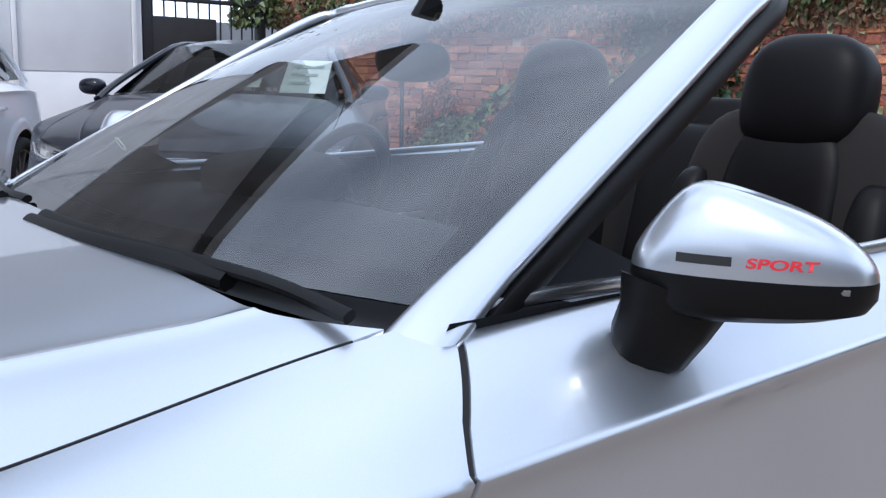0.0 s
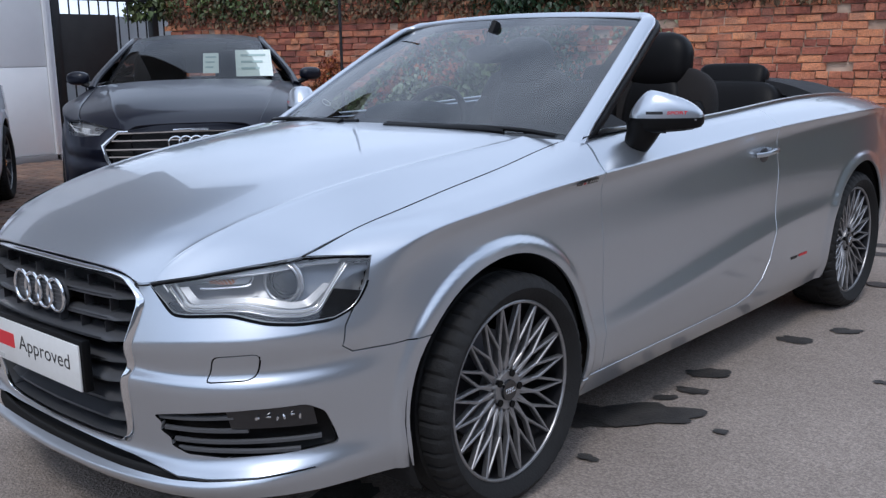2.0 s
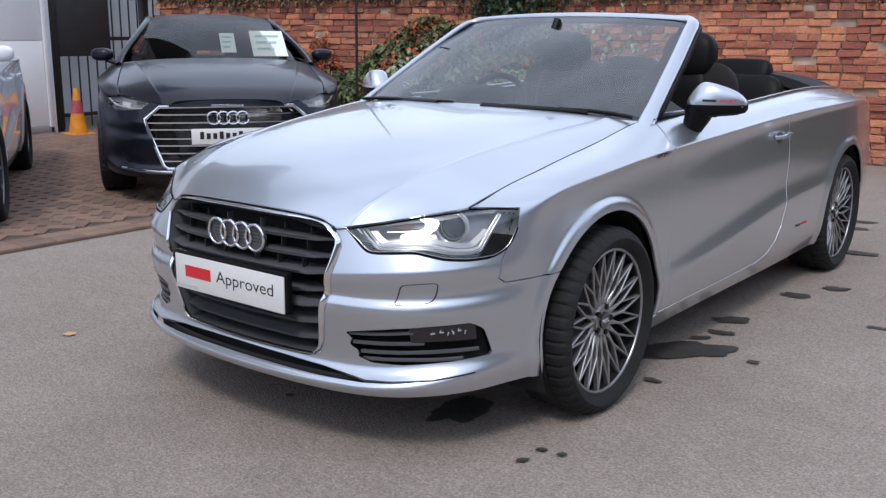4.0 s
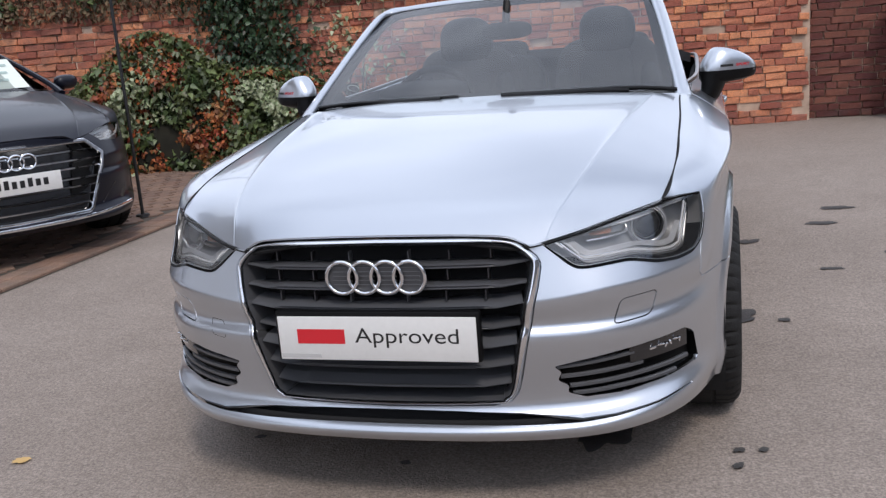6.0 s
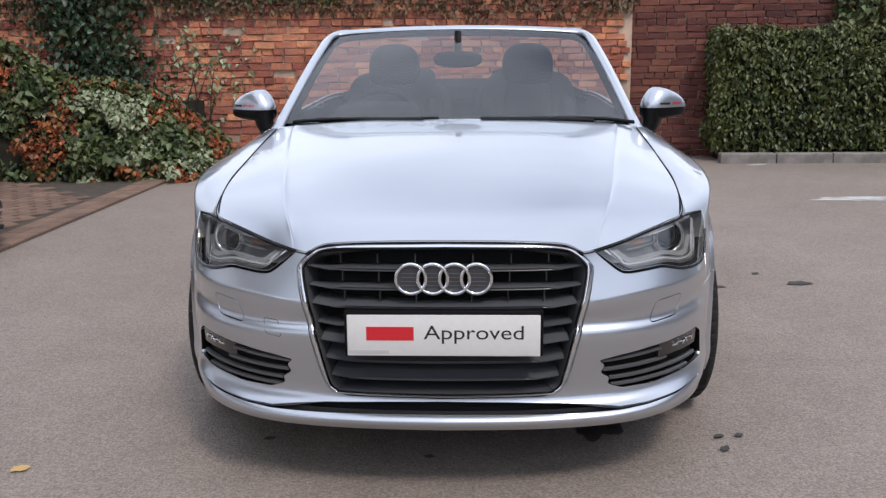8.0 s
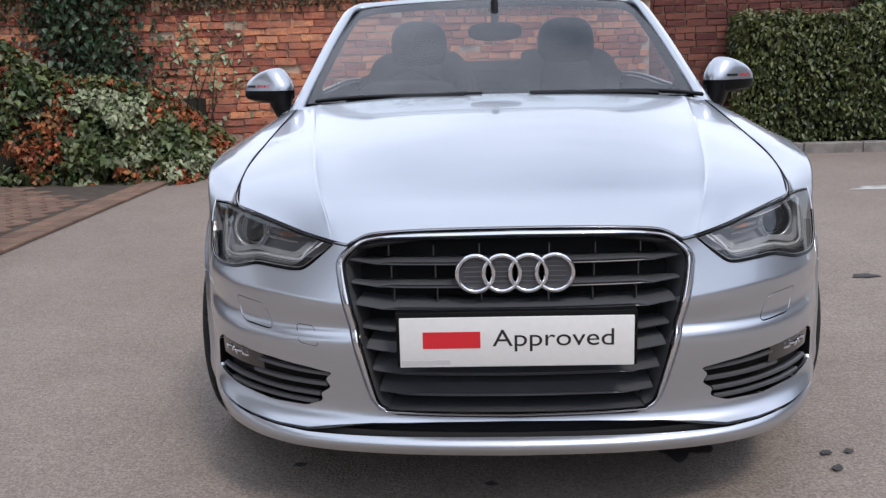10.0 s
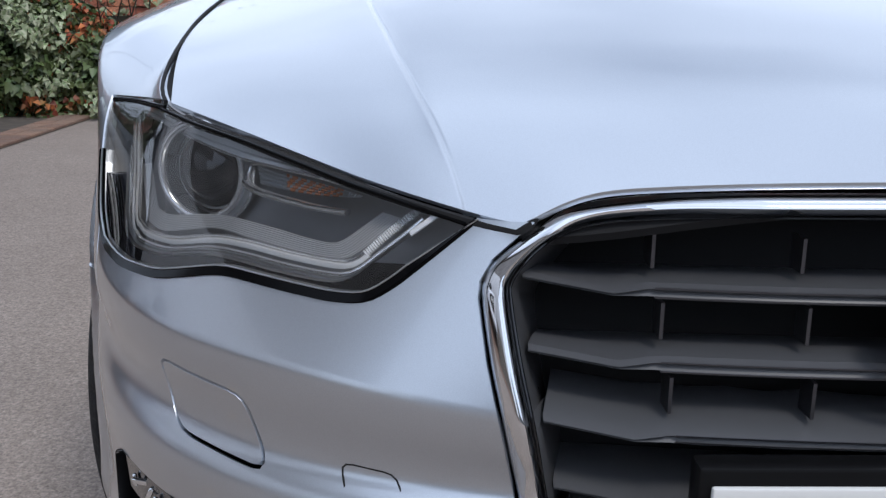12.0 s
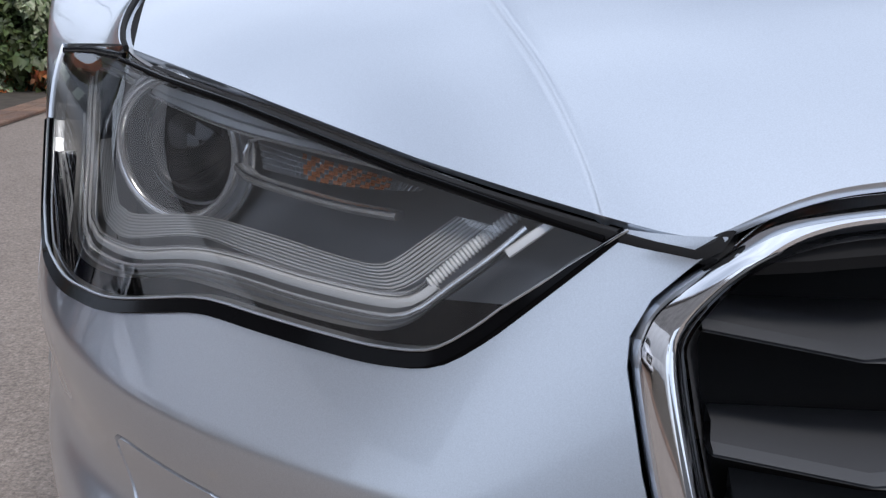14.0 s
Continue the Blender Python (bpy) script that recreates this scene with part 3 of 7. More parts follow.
car = thing("convertible_car", "silver convertible car with its roof folded, on tarmac", "car")
for piece in islands(bm):
    pv, pf = sheet_arrays(piece)
    if len(piece) < 12:
        continue
    c = sum(pv, Vector()) / len(pv)
    span = max(v.x for v in pv) - min(v.x for v in pv)
    if c.y < -0.5 and span < 0.12:
        panel("washer_cover", pv, pf, skin_normal, SILVER, car, depth=0.003)
        panel("washer_cover", pv, pf, skin_normal, SILVER, car, depth=0.006, mirror="swap")
    elif c.y < -0.45 or min(v.x for v in pv) < 0.01 and c.y < 0:
        panel("front_bumper", pv, pf, skin_normal, SILVER, car, mirror="both")
    elif c.y < 0.45:
        panel("front_wing", pv, pf, skin_normal, SILVER, car)
        panel("front_wing", pv, pf, skin_normal, SILVER, car, mirror="swap")
    elif c.y < 1.5 and c.z > 0.45:
        panel("door", pv, pf, skin_normal, SILVER, car)
        panel("door", pv, pf, skin_normal, SILVER, car, mirror="swap")
    else:
        panel("rear_wing", pv, pf, skin_normal, SILVER, car, mirror="both")
bm.free()

# near-black shell added behind gaps and openings to give them their shade
shell = []
for i in range(nu):
    for j in range(nv):
        p = Vector(skin_verts[i * nv + j])
        d = 0.05 if p.y < -0.3 else 0.005
        shell.append(p - ref_norm[i * nv + j] * d)
sf = []
for f in skin_faces:
    c = sum((Vector(skin_verts[i]) for i in f), Vector()) / 4
    if any(math.hypot(c.y - hy, c.z - hz) < ARCH + 0.02 for hy, hz in ARCHES) and c.x > 0.5 or c.z > 0.93 and c.y > 0.5:
        continue
    if c.y < -0.3 and (inside(HEADLAMP, 0.8 * c.x + 0.6 * c.y, c.z) or inside(GRILLE, c.x, c.z)):
        continue
    sf.append(f)
mv = [Vector((-v.x, v.y, v.z)) for v in shell]
mesh_object("inner_shell", shell + mv, sf + [[i + len(shell) for i in f[::-1]] for f in sf], CAVITY, car)

# dark tube added under the bonnet's shut line as the gap's shade
b = bmesh.new()
shade_tube = lines[-1][:ns_front:4].copy()
# it narrows over the lamps
slim = np.interp(shade_tube[:, 0], [0.37, 0.40, 0.66, 0.71], [1.0, 0.22, 0.22, 0.7]) * (shade_tube[:, 1] < -0.5) + (shade_tube[:, 1] >= -0.5)
shade_tube[:, :2] -= outward[:ns_front:4] * 0.017 * slim[:, None]
shade_tube[:, 2] -= 0.0030 + 0.0085 * slim
shade_tube[0, 0] = 0
sweep(b, np.concatenate([(shade_tube * (-1, 1, 1))[::-1], shade_tube[1:]]), round_profile(0.017, 0.008, 8), (0, 0, 1), scales=np.concatenate([slim[::-1], slim[1:]]))
part("shut_channel", b, CAVITY, car)
# dark strip added to put shade into the gap between bonnet and wings
for sx in (1, -1):
    shade_q = np.linspace(arc[5] + 0.004, arc[10] - 0.012, 60)
    shade_line = spline(arc, np.array(TOP), shade_q)
    shade_line[:, 0] -= 0.0028
    shade_line[:, 2] -= 0.0008
    b = bmesh.new()
    sweep(b, shade_line * (sx, 1, 1), round_profile(0.0019, 0.0024, 8), (0, 0, 1))
    part("bonnet_seal", b, CAVITY, car)

# wheel housings
for sx in (1, -1):
    for hy, hz in ARCHES:
        b = bmesh.new()
        n = 40
        rows = []
        for x in (0.84, 0.55):
            rows.append([b.verts.new((sx * x, hy + (ARCH + 0.012) * math.cos(a), hz + (ARCH + 0.012) * math.sin(a))) for a in np.linspace(-0.55, math.pi + 0.55, n)])
        for i in range(n - 1):
            b.faces.new([rows[0][i], rows[0][i + 1], rows[1][i + 1], rows[1][i]])
        b.faces.new(rows[1])
        part("wheel_housing", b, CAVITY, car)

# bonnet
top = np.array(TOP)
edge_y = top[5:11, 1]
nb_u, nb_w = 120, 70
HOODFRONT = np.array([(0, -0.845, 0.736), (0.22, -0.836, 0.732), (0.30, -0.828, 0.7270), (0.345, -0.820, 0.7180), (0.366, -0.814, 0.7070), (0.382, -0.8085, 0.6965), (0.40, -0.802, 0.6985), (0.505, -0.735, 0.717), (0.60, -0.655, 0.738), (0.69, -0.577, 0.757)])


def front_z(x):
    """Height of the bonnet's front edge: a rounded corner inside, straight lines outside."""
    return float(spline(HOODFRONT[:6, 0], HOODFRONT[:6, 2], np.array(x)) if x < HOODFRONT[5, 0] else np.interp(x, HOODFRONT[:, 0], HOODFRONT[:, 2]))


us = np.sort(np.concatenate([np.linspace(-1, 1, 2 * nb_u + 1)] + [[s * (0.62 + d) for d in (-0.018, -0.011, -0.005, -0.002, 0.0, 0.002, 0.005, 0.011, 0.018)] for s in (1, -1)]))
hv = np.zeros((len(us), nb_w + 1, 3))
smooth_hv = np.zeros_like(hv)
FOLD = 0.62
w = np.linspace(0, 1, nb_w + 1) ** 1.25
ey = -0.577 + (0.435 + 0.577) * w
ex = spline(edge_y, top[5:11, 0], ey) - 0.0065
ez = spline(edge_y, top[5:11, 2], ey)
zc = spline([0, 0.06, 0.16, 0.32, 0.55, 0.78, 1.0], [0.726, 0.772, 0.820, 0.872, 0.925, 0.960, 0.982], w)
fold_x = np.interp(-0.79 + (0.36 + 0.79) * w, [-0.80, -0.77, -0.69, -0.62, -0.50, 0.3], [0.412, 0.423, 0.452, 0.472, 0.497, 0.62])
for i, u in enumerate(us):
    a0 = abs(u)
    fold_a = fold_x / ex
    a = a0 * fold_a / FOLD if a0 < FOLD else fold_a + (a0 - FOLD) * (1 - fold_a) / (1 - FOLD)
    fx = a[0] * HOODFRONT[-1, 0]
    fy, fz = spline(HOODFRONT[:, 0], HOODFRONT[:, 1], np.array(fx)), front_z(fx)
    calm = spline([0, 0.24, 0.52, 0.60, 0.69], [0.736, 0.731, 0.7205, 0.738, 0.757], np.array(fx))
    ry = 0.305 + 0.13 * a0 ** 2.4
    z = zc + (ez - zc) * a ** 2.6
    z += (calm - z[0]) * (1 - w) ** 6
    away = np.abs(a * ex - fold_x)
    z += 0.0036 * np.exp(-away / 0.010) * np.clip(w * 26 - 0.4, 0, 1)
    smooth_hv[i, :, 0], smooth_hv[i, :, 1], smooth_hv[i, :, 2] = np.sign(u) * a * ex, fy + (ry - fy) * w, z
    hv[i] = smooth_hv[i]
    hv[i, :, 2] += (fz - calm) * np.exp(-w / 0.012)
b_verts = hv.reshape(-1, 3)
b_faces = grid_faces(len(us), nb_w + 1)
tmp = bpy.data.meshes.new("bonnet_shape")
tmp.from_pydata(smooth_hv.reshape(-1, 3).tolist(), [], b_faces)
tmp.update()
b_norm = {tuple(np.round(Vector(q), 5)): v.normal.copy() for q, v in zip(b_verts, tmp.vertices)}
bpy.data.meshes.remove(tmp)
panel("bonnet", b_verts, b_faces, lambda v: b_norm[tuple(np.round(v, 5))], SILVER, car, "smooth silver bonnet", depth=0.006)

# dark strip that draws the gap's shade under the bonnet's front edge
for sx in (1, -1):
    lip = [Vector((sx * x, float(spline(HOODFRONT[:, 0], HOODFRONT[:, 1], np.array(x))) + 0.001 + 0.005 * (x < 0.37), front_z(x) - 0.0065 + 0.003 * (x < 0.37))) for x in np.linspace(0.002, 0.665, 90)]
    b = bmesh.new()
    sweep(b, lip, round_profile(0.0036, 0.0036, 8), (0, 0, 1), scales=[0.6 if abs(p.x) < 0.37 else 1.0 for p in lip])
    part("bonnet_seal", b, CAVITY, car)

# windscreen
gx, gy = np.linspace(-1, 1, 31), np.linspace(0, 1, 17)
gv = []
for u in gx:
    low = Vector((0.704 * u, 0.30 + 0.20 * abs(u) ** 2.2, 0.968 - 0.014 * u * u))
    high = Vector((0.582 * u, 1.080 + 0.045 * u * u, 1.330 - 0.028 * abs(u) ** 2.5))
    for t in gy:
        p = low.lerp(high, t)
        p += Vector((0, -0.35, 0.62)) * (0.045 * t * (1 - t) * 2)
        gv.append(p)
glass = mesh_object("windscreen", gv, grid_faces(31, 17), SCREEN, car, "clear curved windscreen")
glass.visible_shadow = False
gfaces = [f for f in grid_faces(31, 17) if f[0] // 17 in (0, 29) or f[0] % 17 in (0, 15)]
gb = [Vector(p) - Vector((0, -0.0010, 0.0016)) for p in gv]
mesh_object("glass_border", gb, [f for f in grid_faces(31, 17) if f[0] // 17 in (0, 29) or f[0] % 17 in (0, 15)], BLACKTRIM, glass)

PILLAR = [(0.752, 0.34, 0.835), (0.720, 0.475, 0.936), (0.686, 0.655, 1.045), (0.648, 0.862, 1.166), (0.612, 1.032, 1.262), (0.596, 1.102, 1.297), (0.568, 1.137, 1.314), (0.52, 1.142, 1.322), (0.36, 1.122, 1.331), (0.18, 1.108, 1.337), (0, 1.104, 1.339)]
line = smooth_line(PILLAR, 6)
line = np.concatenate([line, (line * (-1, 1, 1))[::-1][1:]])
b = bmesh.new()
def pillar_up(p):
    k = min(1, max(0, (abs(p[0]) - 0.50) / 0.09))
    return (math.copysign(0.62 * k, p[0]), -0.50, 0.78)


sweep(b, line, round_profile(0.027, 0.013, 18, 3.0), pillar_up, scales=[(0.62 + 0.38 * min(1, max(0, (abs(p[0]) - 0.50) / 0.10))) * (1 + 0.5 * max(0, 0.56 - p[1]) / 0.2) for p in line])
part("screen_frame", b, SILVER, car, "silver windscreen frame")
inner = np.array(PILLAR) * (0.995, 1, 1) + np.array((0, 0.036, -0.022))
line = smooth_line(inner, 5)
line = np.concatenate([line, (line * (-1, 1, 1))[::-1][1:]])
b = bmesh.new()
sweep(b, line, round_profile(0.028, 0.020, 10), (0, -0.45, 0.9), scales=[0.6 + 0.4 * min(1, max(0, (abs(p[0]) - 0.48) / 0.10)) for p in line])
part("frame_trim", b, PLASTIC, car)

# scuttle at the foot of the screen
b = bmesh.new()
rows = [[], []]
for u in np.linspace(-1, 1, 25):
    rows[0].append(b.verts.new((0.70 * u, 0.30 + 0.14 * abs(u) ** 2.2, 0.962 - 0.03 * u * u)))
    rows[1].append(b.verts.new((0.69 * u, 0.42 + 0.14 * abs(u) ** 2.2, 0.965 - 0.02 * u * u)))
for i in range(24):
    b.faces.new([rows[0][i], rows[0][i + 1], rows[1][i + 1], rows[1][i]])
part("scuttle", b, PLASTIC, car)


def front_point(x, z, out=0.0):
    """The skin's point straight behind (x, z) seen from ahead, moved out along the normal."""
    loc, _, _, _ = tree.ray_cast(Vector((abs(x), -3, z)), Vector((0, 1, 0)))
    if loc is None:
        loc, _, _, _ = tree.find_nearest(Vector((abs(x), -0.8, z)))
    p = loc + skin_normal(loc) * out
    return Vector((p.x if x >= 0 else -p.x, p.y, p.z))


def side_point(y, z, out=0.0, sx=1):
    loc, _, _, _ = tree.ray_cast(Vector((3, y, z)), Vector((-1, 0, 0)))
    if loc is None:
        loc, _, _, _ = tree.find_nearest(Vector((0.9, y, z)))
    p = loc + skin_normal(loc) * out
    return Vector((sx * p.x, p.y, p.z))


def lamp_point(p, z, out=0.0, sx=1):
    loc, _, _, _ = tree.ray_cast(Vector((0.8 * p + 1.8, 0.6 * p - 2.4, z)), Vector((-0.6, 0.8, 0)))
    if loc is None:
        loc, _, _, _ = tree.find_nearest(Vector((0.8 * p + 0.52, 0.6 * p - 0.7, z)))
    q = loc + Vector((0.6, -0.8, 0)) * out
    return Vector((sx * q.x, q.y, q.z))


def soft(bm, radii, m, e1=0.5, e2=0.6, u=24, v=14):
    """A cushion: a rounded box with soft corners."""
    def pw(c, e):
        return math.copysign(abs(c) ** e, c)
    rows = []
    for j in range(v + 1):
        a = -math.pi / 2 + math.pi * j / v
        rows.append([bm.verts.new(m @ Vector((radii[0] * pw(math.cos(a), e1) * pw(math.cos(b), e2), radii[1] * pw(math.cos(a), e1) * pw(math.sin(b), e2), radii[2] * pw(math.sin(a), e1))))
                     for b in np.linspace(0, 2 * math.pi, u, endpoint=False)])
    for j in range(v):
        for i in range(u):
            bm.faces.new([rows[j][i], rows[j][(i + 1) % u], rows[j + 1][(i + 1) % u], rows[j + 1][i]])
    bmesh.ops.remove_doubles(bm, verts=bm.verts[:], dist=1e-5)


def letters(name, text, size, mat, parent, place, label="", squash=1.0, bold=0.0):
    """Writing as a mesh. place: a function from (across, up) to a point."""
    cu = bpy.data.curves.new(name, "FONT")
    cu.body, cu.size, cu.extrude, cu.offset = text, size, 0, bold
    ob = bpy.data.objects.new(name, cu)
    scene.collection.objects.link(ob)
    dg = bpy.context.evaluated_depsgraph_get()
    me = bpy.data.meshes.new_from_object(ob.evaluated_get(dg))
    bpy.data.objects.remove(ob)
    w = max(v.co.x for v in me.vertices)
    for v in me.vertices:
        v.co = place(v.co.x / w, v.co.y * squash)
    me.materials.clear()
    me.materials.append(mat)
    o = new(name, me)
    o.parent = parent
    return tagged(o, label=label)


# grille
def ring_of(half):
    return smooth_line(half + [(-x, z) for x, z in half[::-1][1:-1]], 4, True)


back = [(x * 0.985, 0.505 + (z - 0.505) * 0.985) for x, z in ring_of(GRILLE)]
grille_back = mesh_object("grille", [front_point(x, z, -0.085) for x, z in back] + [front_point(0, 0.50, -0.085)],
                          [(i, (i + 1) % len(back), len(back)) for i in range(len(back))], CAVITY, car, "black slatted front grille in a bright surround")
b = bmesh.new()
rim_in = [(x, z) for x, z in ring_of(GRILLE)]
a0 = [b.verts.new(front_point(x, z, 0.0)) for x, z in rim_in]
a1 = [b.verts.new(front_point(x * 0.985, 0.505 + (z - 0.505) * 0.985, -0.086)) for x, z in rim_in]
for i in range(len(rim_in)):
    j = (i + 1) % len(rim_in)
    b.faces.new([a0[i], a0[j], a1[j], a1[i]])
part("grille_duct", b, GRILLEGREY, grille_back)
# a flat-faced bright bar between the two outlines
n = 260


def even(half, n):
    p = smooth_line(half, 12)
    d = np.concatenate([[0], np.cumsum(np.linalg.norm(np.diff(p, axis=0), axis=1))])
    q = np.linspace(0, d[-1], n)
    return np.column_stack([np.interp(q, d, p[:, 0]), np.interp(q, d, p[:, 1])])


eo, ei = even(SURROUND, n), even(GRILLE, n)
mixes = [(0.03, -0.012), (0.03, -0.002), (0.09, 0.002), (0.25, 0.0055), (0.44, 0.0090), (0.56, 0.0100), (0.66, 0.0090), (0.80, 0.0030), (0.86, -0.001), (0.87, -0.014)]
seat_mixes = [(0.82, -0.014), (0.85, -0.007), (0.92, -0.005), (0.99, -0.005), (1.03, -0.012), (1.03, -0.03)]


def surround_ring(name, steps, mat, label):
    """A moulding between the two outlines: steps are (share of the way inwards, height over the skin)."""
    rows = []
    for k in range(n):
        rows.append([])
        for t, o in steps:
            q = eo[k] + (ei[k] - eo[k]) * t
            lim = float(np.interp(q[0], [0, 0.22, 0.388, 0.42], [0.726, 0.722, 0.698, 0.70])) - 0.010
            p = front_point(max(q[0], 0), min(q[1], lim), 0)
            rise = max(0, q[1] - lim)
            rows[-1].append(Vector((max(q[0], 0), p.y + rise * 0.7 - o, p.z + rise + o * 0.25)))
    vs = [v for r in rows for v in r] + [Vector((-v.x, v.y, v.z)) for r in rows for v in r]
    fs = grid_faces(n, len(steps))
    k = n * len(steps)
    mesh_object(name, vs, fs + [[i + k for i in f[::-1]] for f in fs], mat, grille_back, label, sharp=50)


surround_ring("grille_surround", mixes, CHROME, "polished chrome surround")
surround_ring("surround_seat", seat_mixes, GLOSSBLACK, "black seat of the surround")
SLATS = [0.658, 0.608, 0.557, 0.501, 0.453, 0.396, 0.342]


def grille_half(z):
    pts = GRILLE[4:-1]
    for (x0, z0), (x1, z1) in zip(pts, pts[1:]):
        if min(z0, z1) <= z <= max(z0, z1) and abs(z1 - z0) > 1e-6:
            return x0 + (x1 - x0) * (z - z0) / (z1 - z0)
    return 0.34


for z in SLATS:
    half = grille_half(z) - 0.004
    k0, k1 = half - 0.088, half - 0.064
    knots = [-half, -k1, -k0 - 0.008, -k0, -k0 + 0.02]
    xs = knots + list(np.linspace(-k0 + 0.05, k0 - 0.05, 15)) + [-x for x in knots[::-1]]
    b = bmesh.new()
    rows = []
    for x in xs:
        e = abs(x)
        dip = float(np.interp(e, [k0 - 0.02, k0, k1, half], [0, -0.0005, -0.0055, 0.003]))
        lip = float(np.interp(e, [k0 - 0.02, k0, k1, half], [0.0065, 0.0055, 0.0015, 0.0015]))
        p = front_point(x, z, -0.010)
        q = front_point(x, z, -0.078)
        sec = [q + Vector((0, 0, 0.016)), p.lerp(q, 0.4) + Vector((0, 0, 0.012 + dip * 0.6)), p + Vector((0, 0.006, 0.003 + dip)), p + Vector((0, 0, dip)),
               p + Vector((0, 0.003, dip - lip * 0.4)), p + Vector((0, 0.0005, dip - lip)), p + Vector((0, 0.010, dip - lip - 0.002)), q + Vector((0, 0, 0.006))]
        rows.append([b.verts.new(v) for v in sec])
    for r, q in zip(rows, rows[1:]):
        for i in range(8):
            b.faces.new([r[i], r[(i + 1) % 8], q[(i + 1) % 8], q[i]])
    slat = part("slat", b, GRILLEGREY, grille_back, sharp=18)
    for drop in (0.0, 0.0062):
        b = bmesh.new()
        sweep(b, [front_point(x, z - drop, -0.0095) for x in np.linspace(-k0 + 0.004, k0 - 0.004, 21)], round_profile(0.0009, 0.0007, 6), (0, -1, 0))
        part("slat_edge", b, GUNMETAL, slat)
for row, (z0, z1) in enumerate(((0.667, 0.692), (0.618, 0.645), (0.567, 0.594))):
    for x0 in (-0.286, -0.183, -0.079, 0.079, 0.183, 0.286):
        x = x0 * (1 - 0.022 * row)
        b = bmesh.new()
        q = front_point(x, (z0 + z1) / 2, -0.020)
        box(b, (x - 0.0013, q.y - 0.002, z0), (x + 0.0013, q.y + 0.02, z1))
        part("rib", b, GUNMETAL if abs(x) > 0.1 else GRILLEGREY, grille_back)
emblem_y = front_point(0, 0.634).y - 0.006
emblem = None
for i in range(4):
    b = bmesh.new()
    torus(b, 0.0408, 0.0052, pose(-0.0885 + 0.059 * i, emblem_y + 0.0006 * i, 0.634, 90, 0, 0), 48, 10)
    part("ring", b, CHROME, grille_back, "chrome ring")
    b = bmesh.new()
    cyl(b, 0.038, 0.038, 0.01, pose(-0.0885 + 0.059 * i, emblem_y + 0.012, 0.634, 90, 0, 0), 32)
    for k in range(5):
        box(b, (-0.0885 + 0.059 * i - 0.026, emblem_y + 0.004, 0.612 + 0.011 * k), (-0.0885 + 0.059 * i + 0.026, emblem_y + 0.008, 0.615 + 0.011 * k))
    part("ring_backing", b, GRILLEGREY, grille_back)

# show plate on its holder
PLATE_Y = -0.912
plate = bmesh.new()
box(plate, (-0.26, PLATE_Y, 0.4305), (0.26, PLATE_Y + 0.006, 0.5445), 0.002)
plate = part("show_plate", plate, PLATE, car, "white show plate with red and black print")
b = bmesh.new()
box(b, (-0.268, PLATE_Y + 0.007, 0.428), (0.268, PLATE_Y + 0.030, 0.556), 0.004)
part("plate_holder", b, PLASTIC, plate)
letters("lettering", "Approved", 0.058, BLACKINK, plate, lambda u, v: Vector((-0.053 + 0.268 * u, PLATE_Y - 0.0006, 0.478 + v * 0.95)))
b = bmesh.new()
box(b, (-0.208, PLATE_Y - 0.0008, 0.474), (-0.080, PLATE_Y, 0.512), 0.0)
part("brand_bar", b, RED, plate, "plain red brand bar")
b = bmesh.new()
box(b, (-0.256, PLATE_Y - 0.0008, 0.437), (-0.148, PLATE_Y, 0.447), 0.0)
part("dealer_strip", b, material("grey_strip", (0.5, 0.5, 0.49), 0.5), plate)

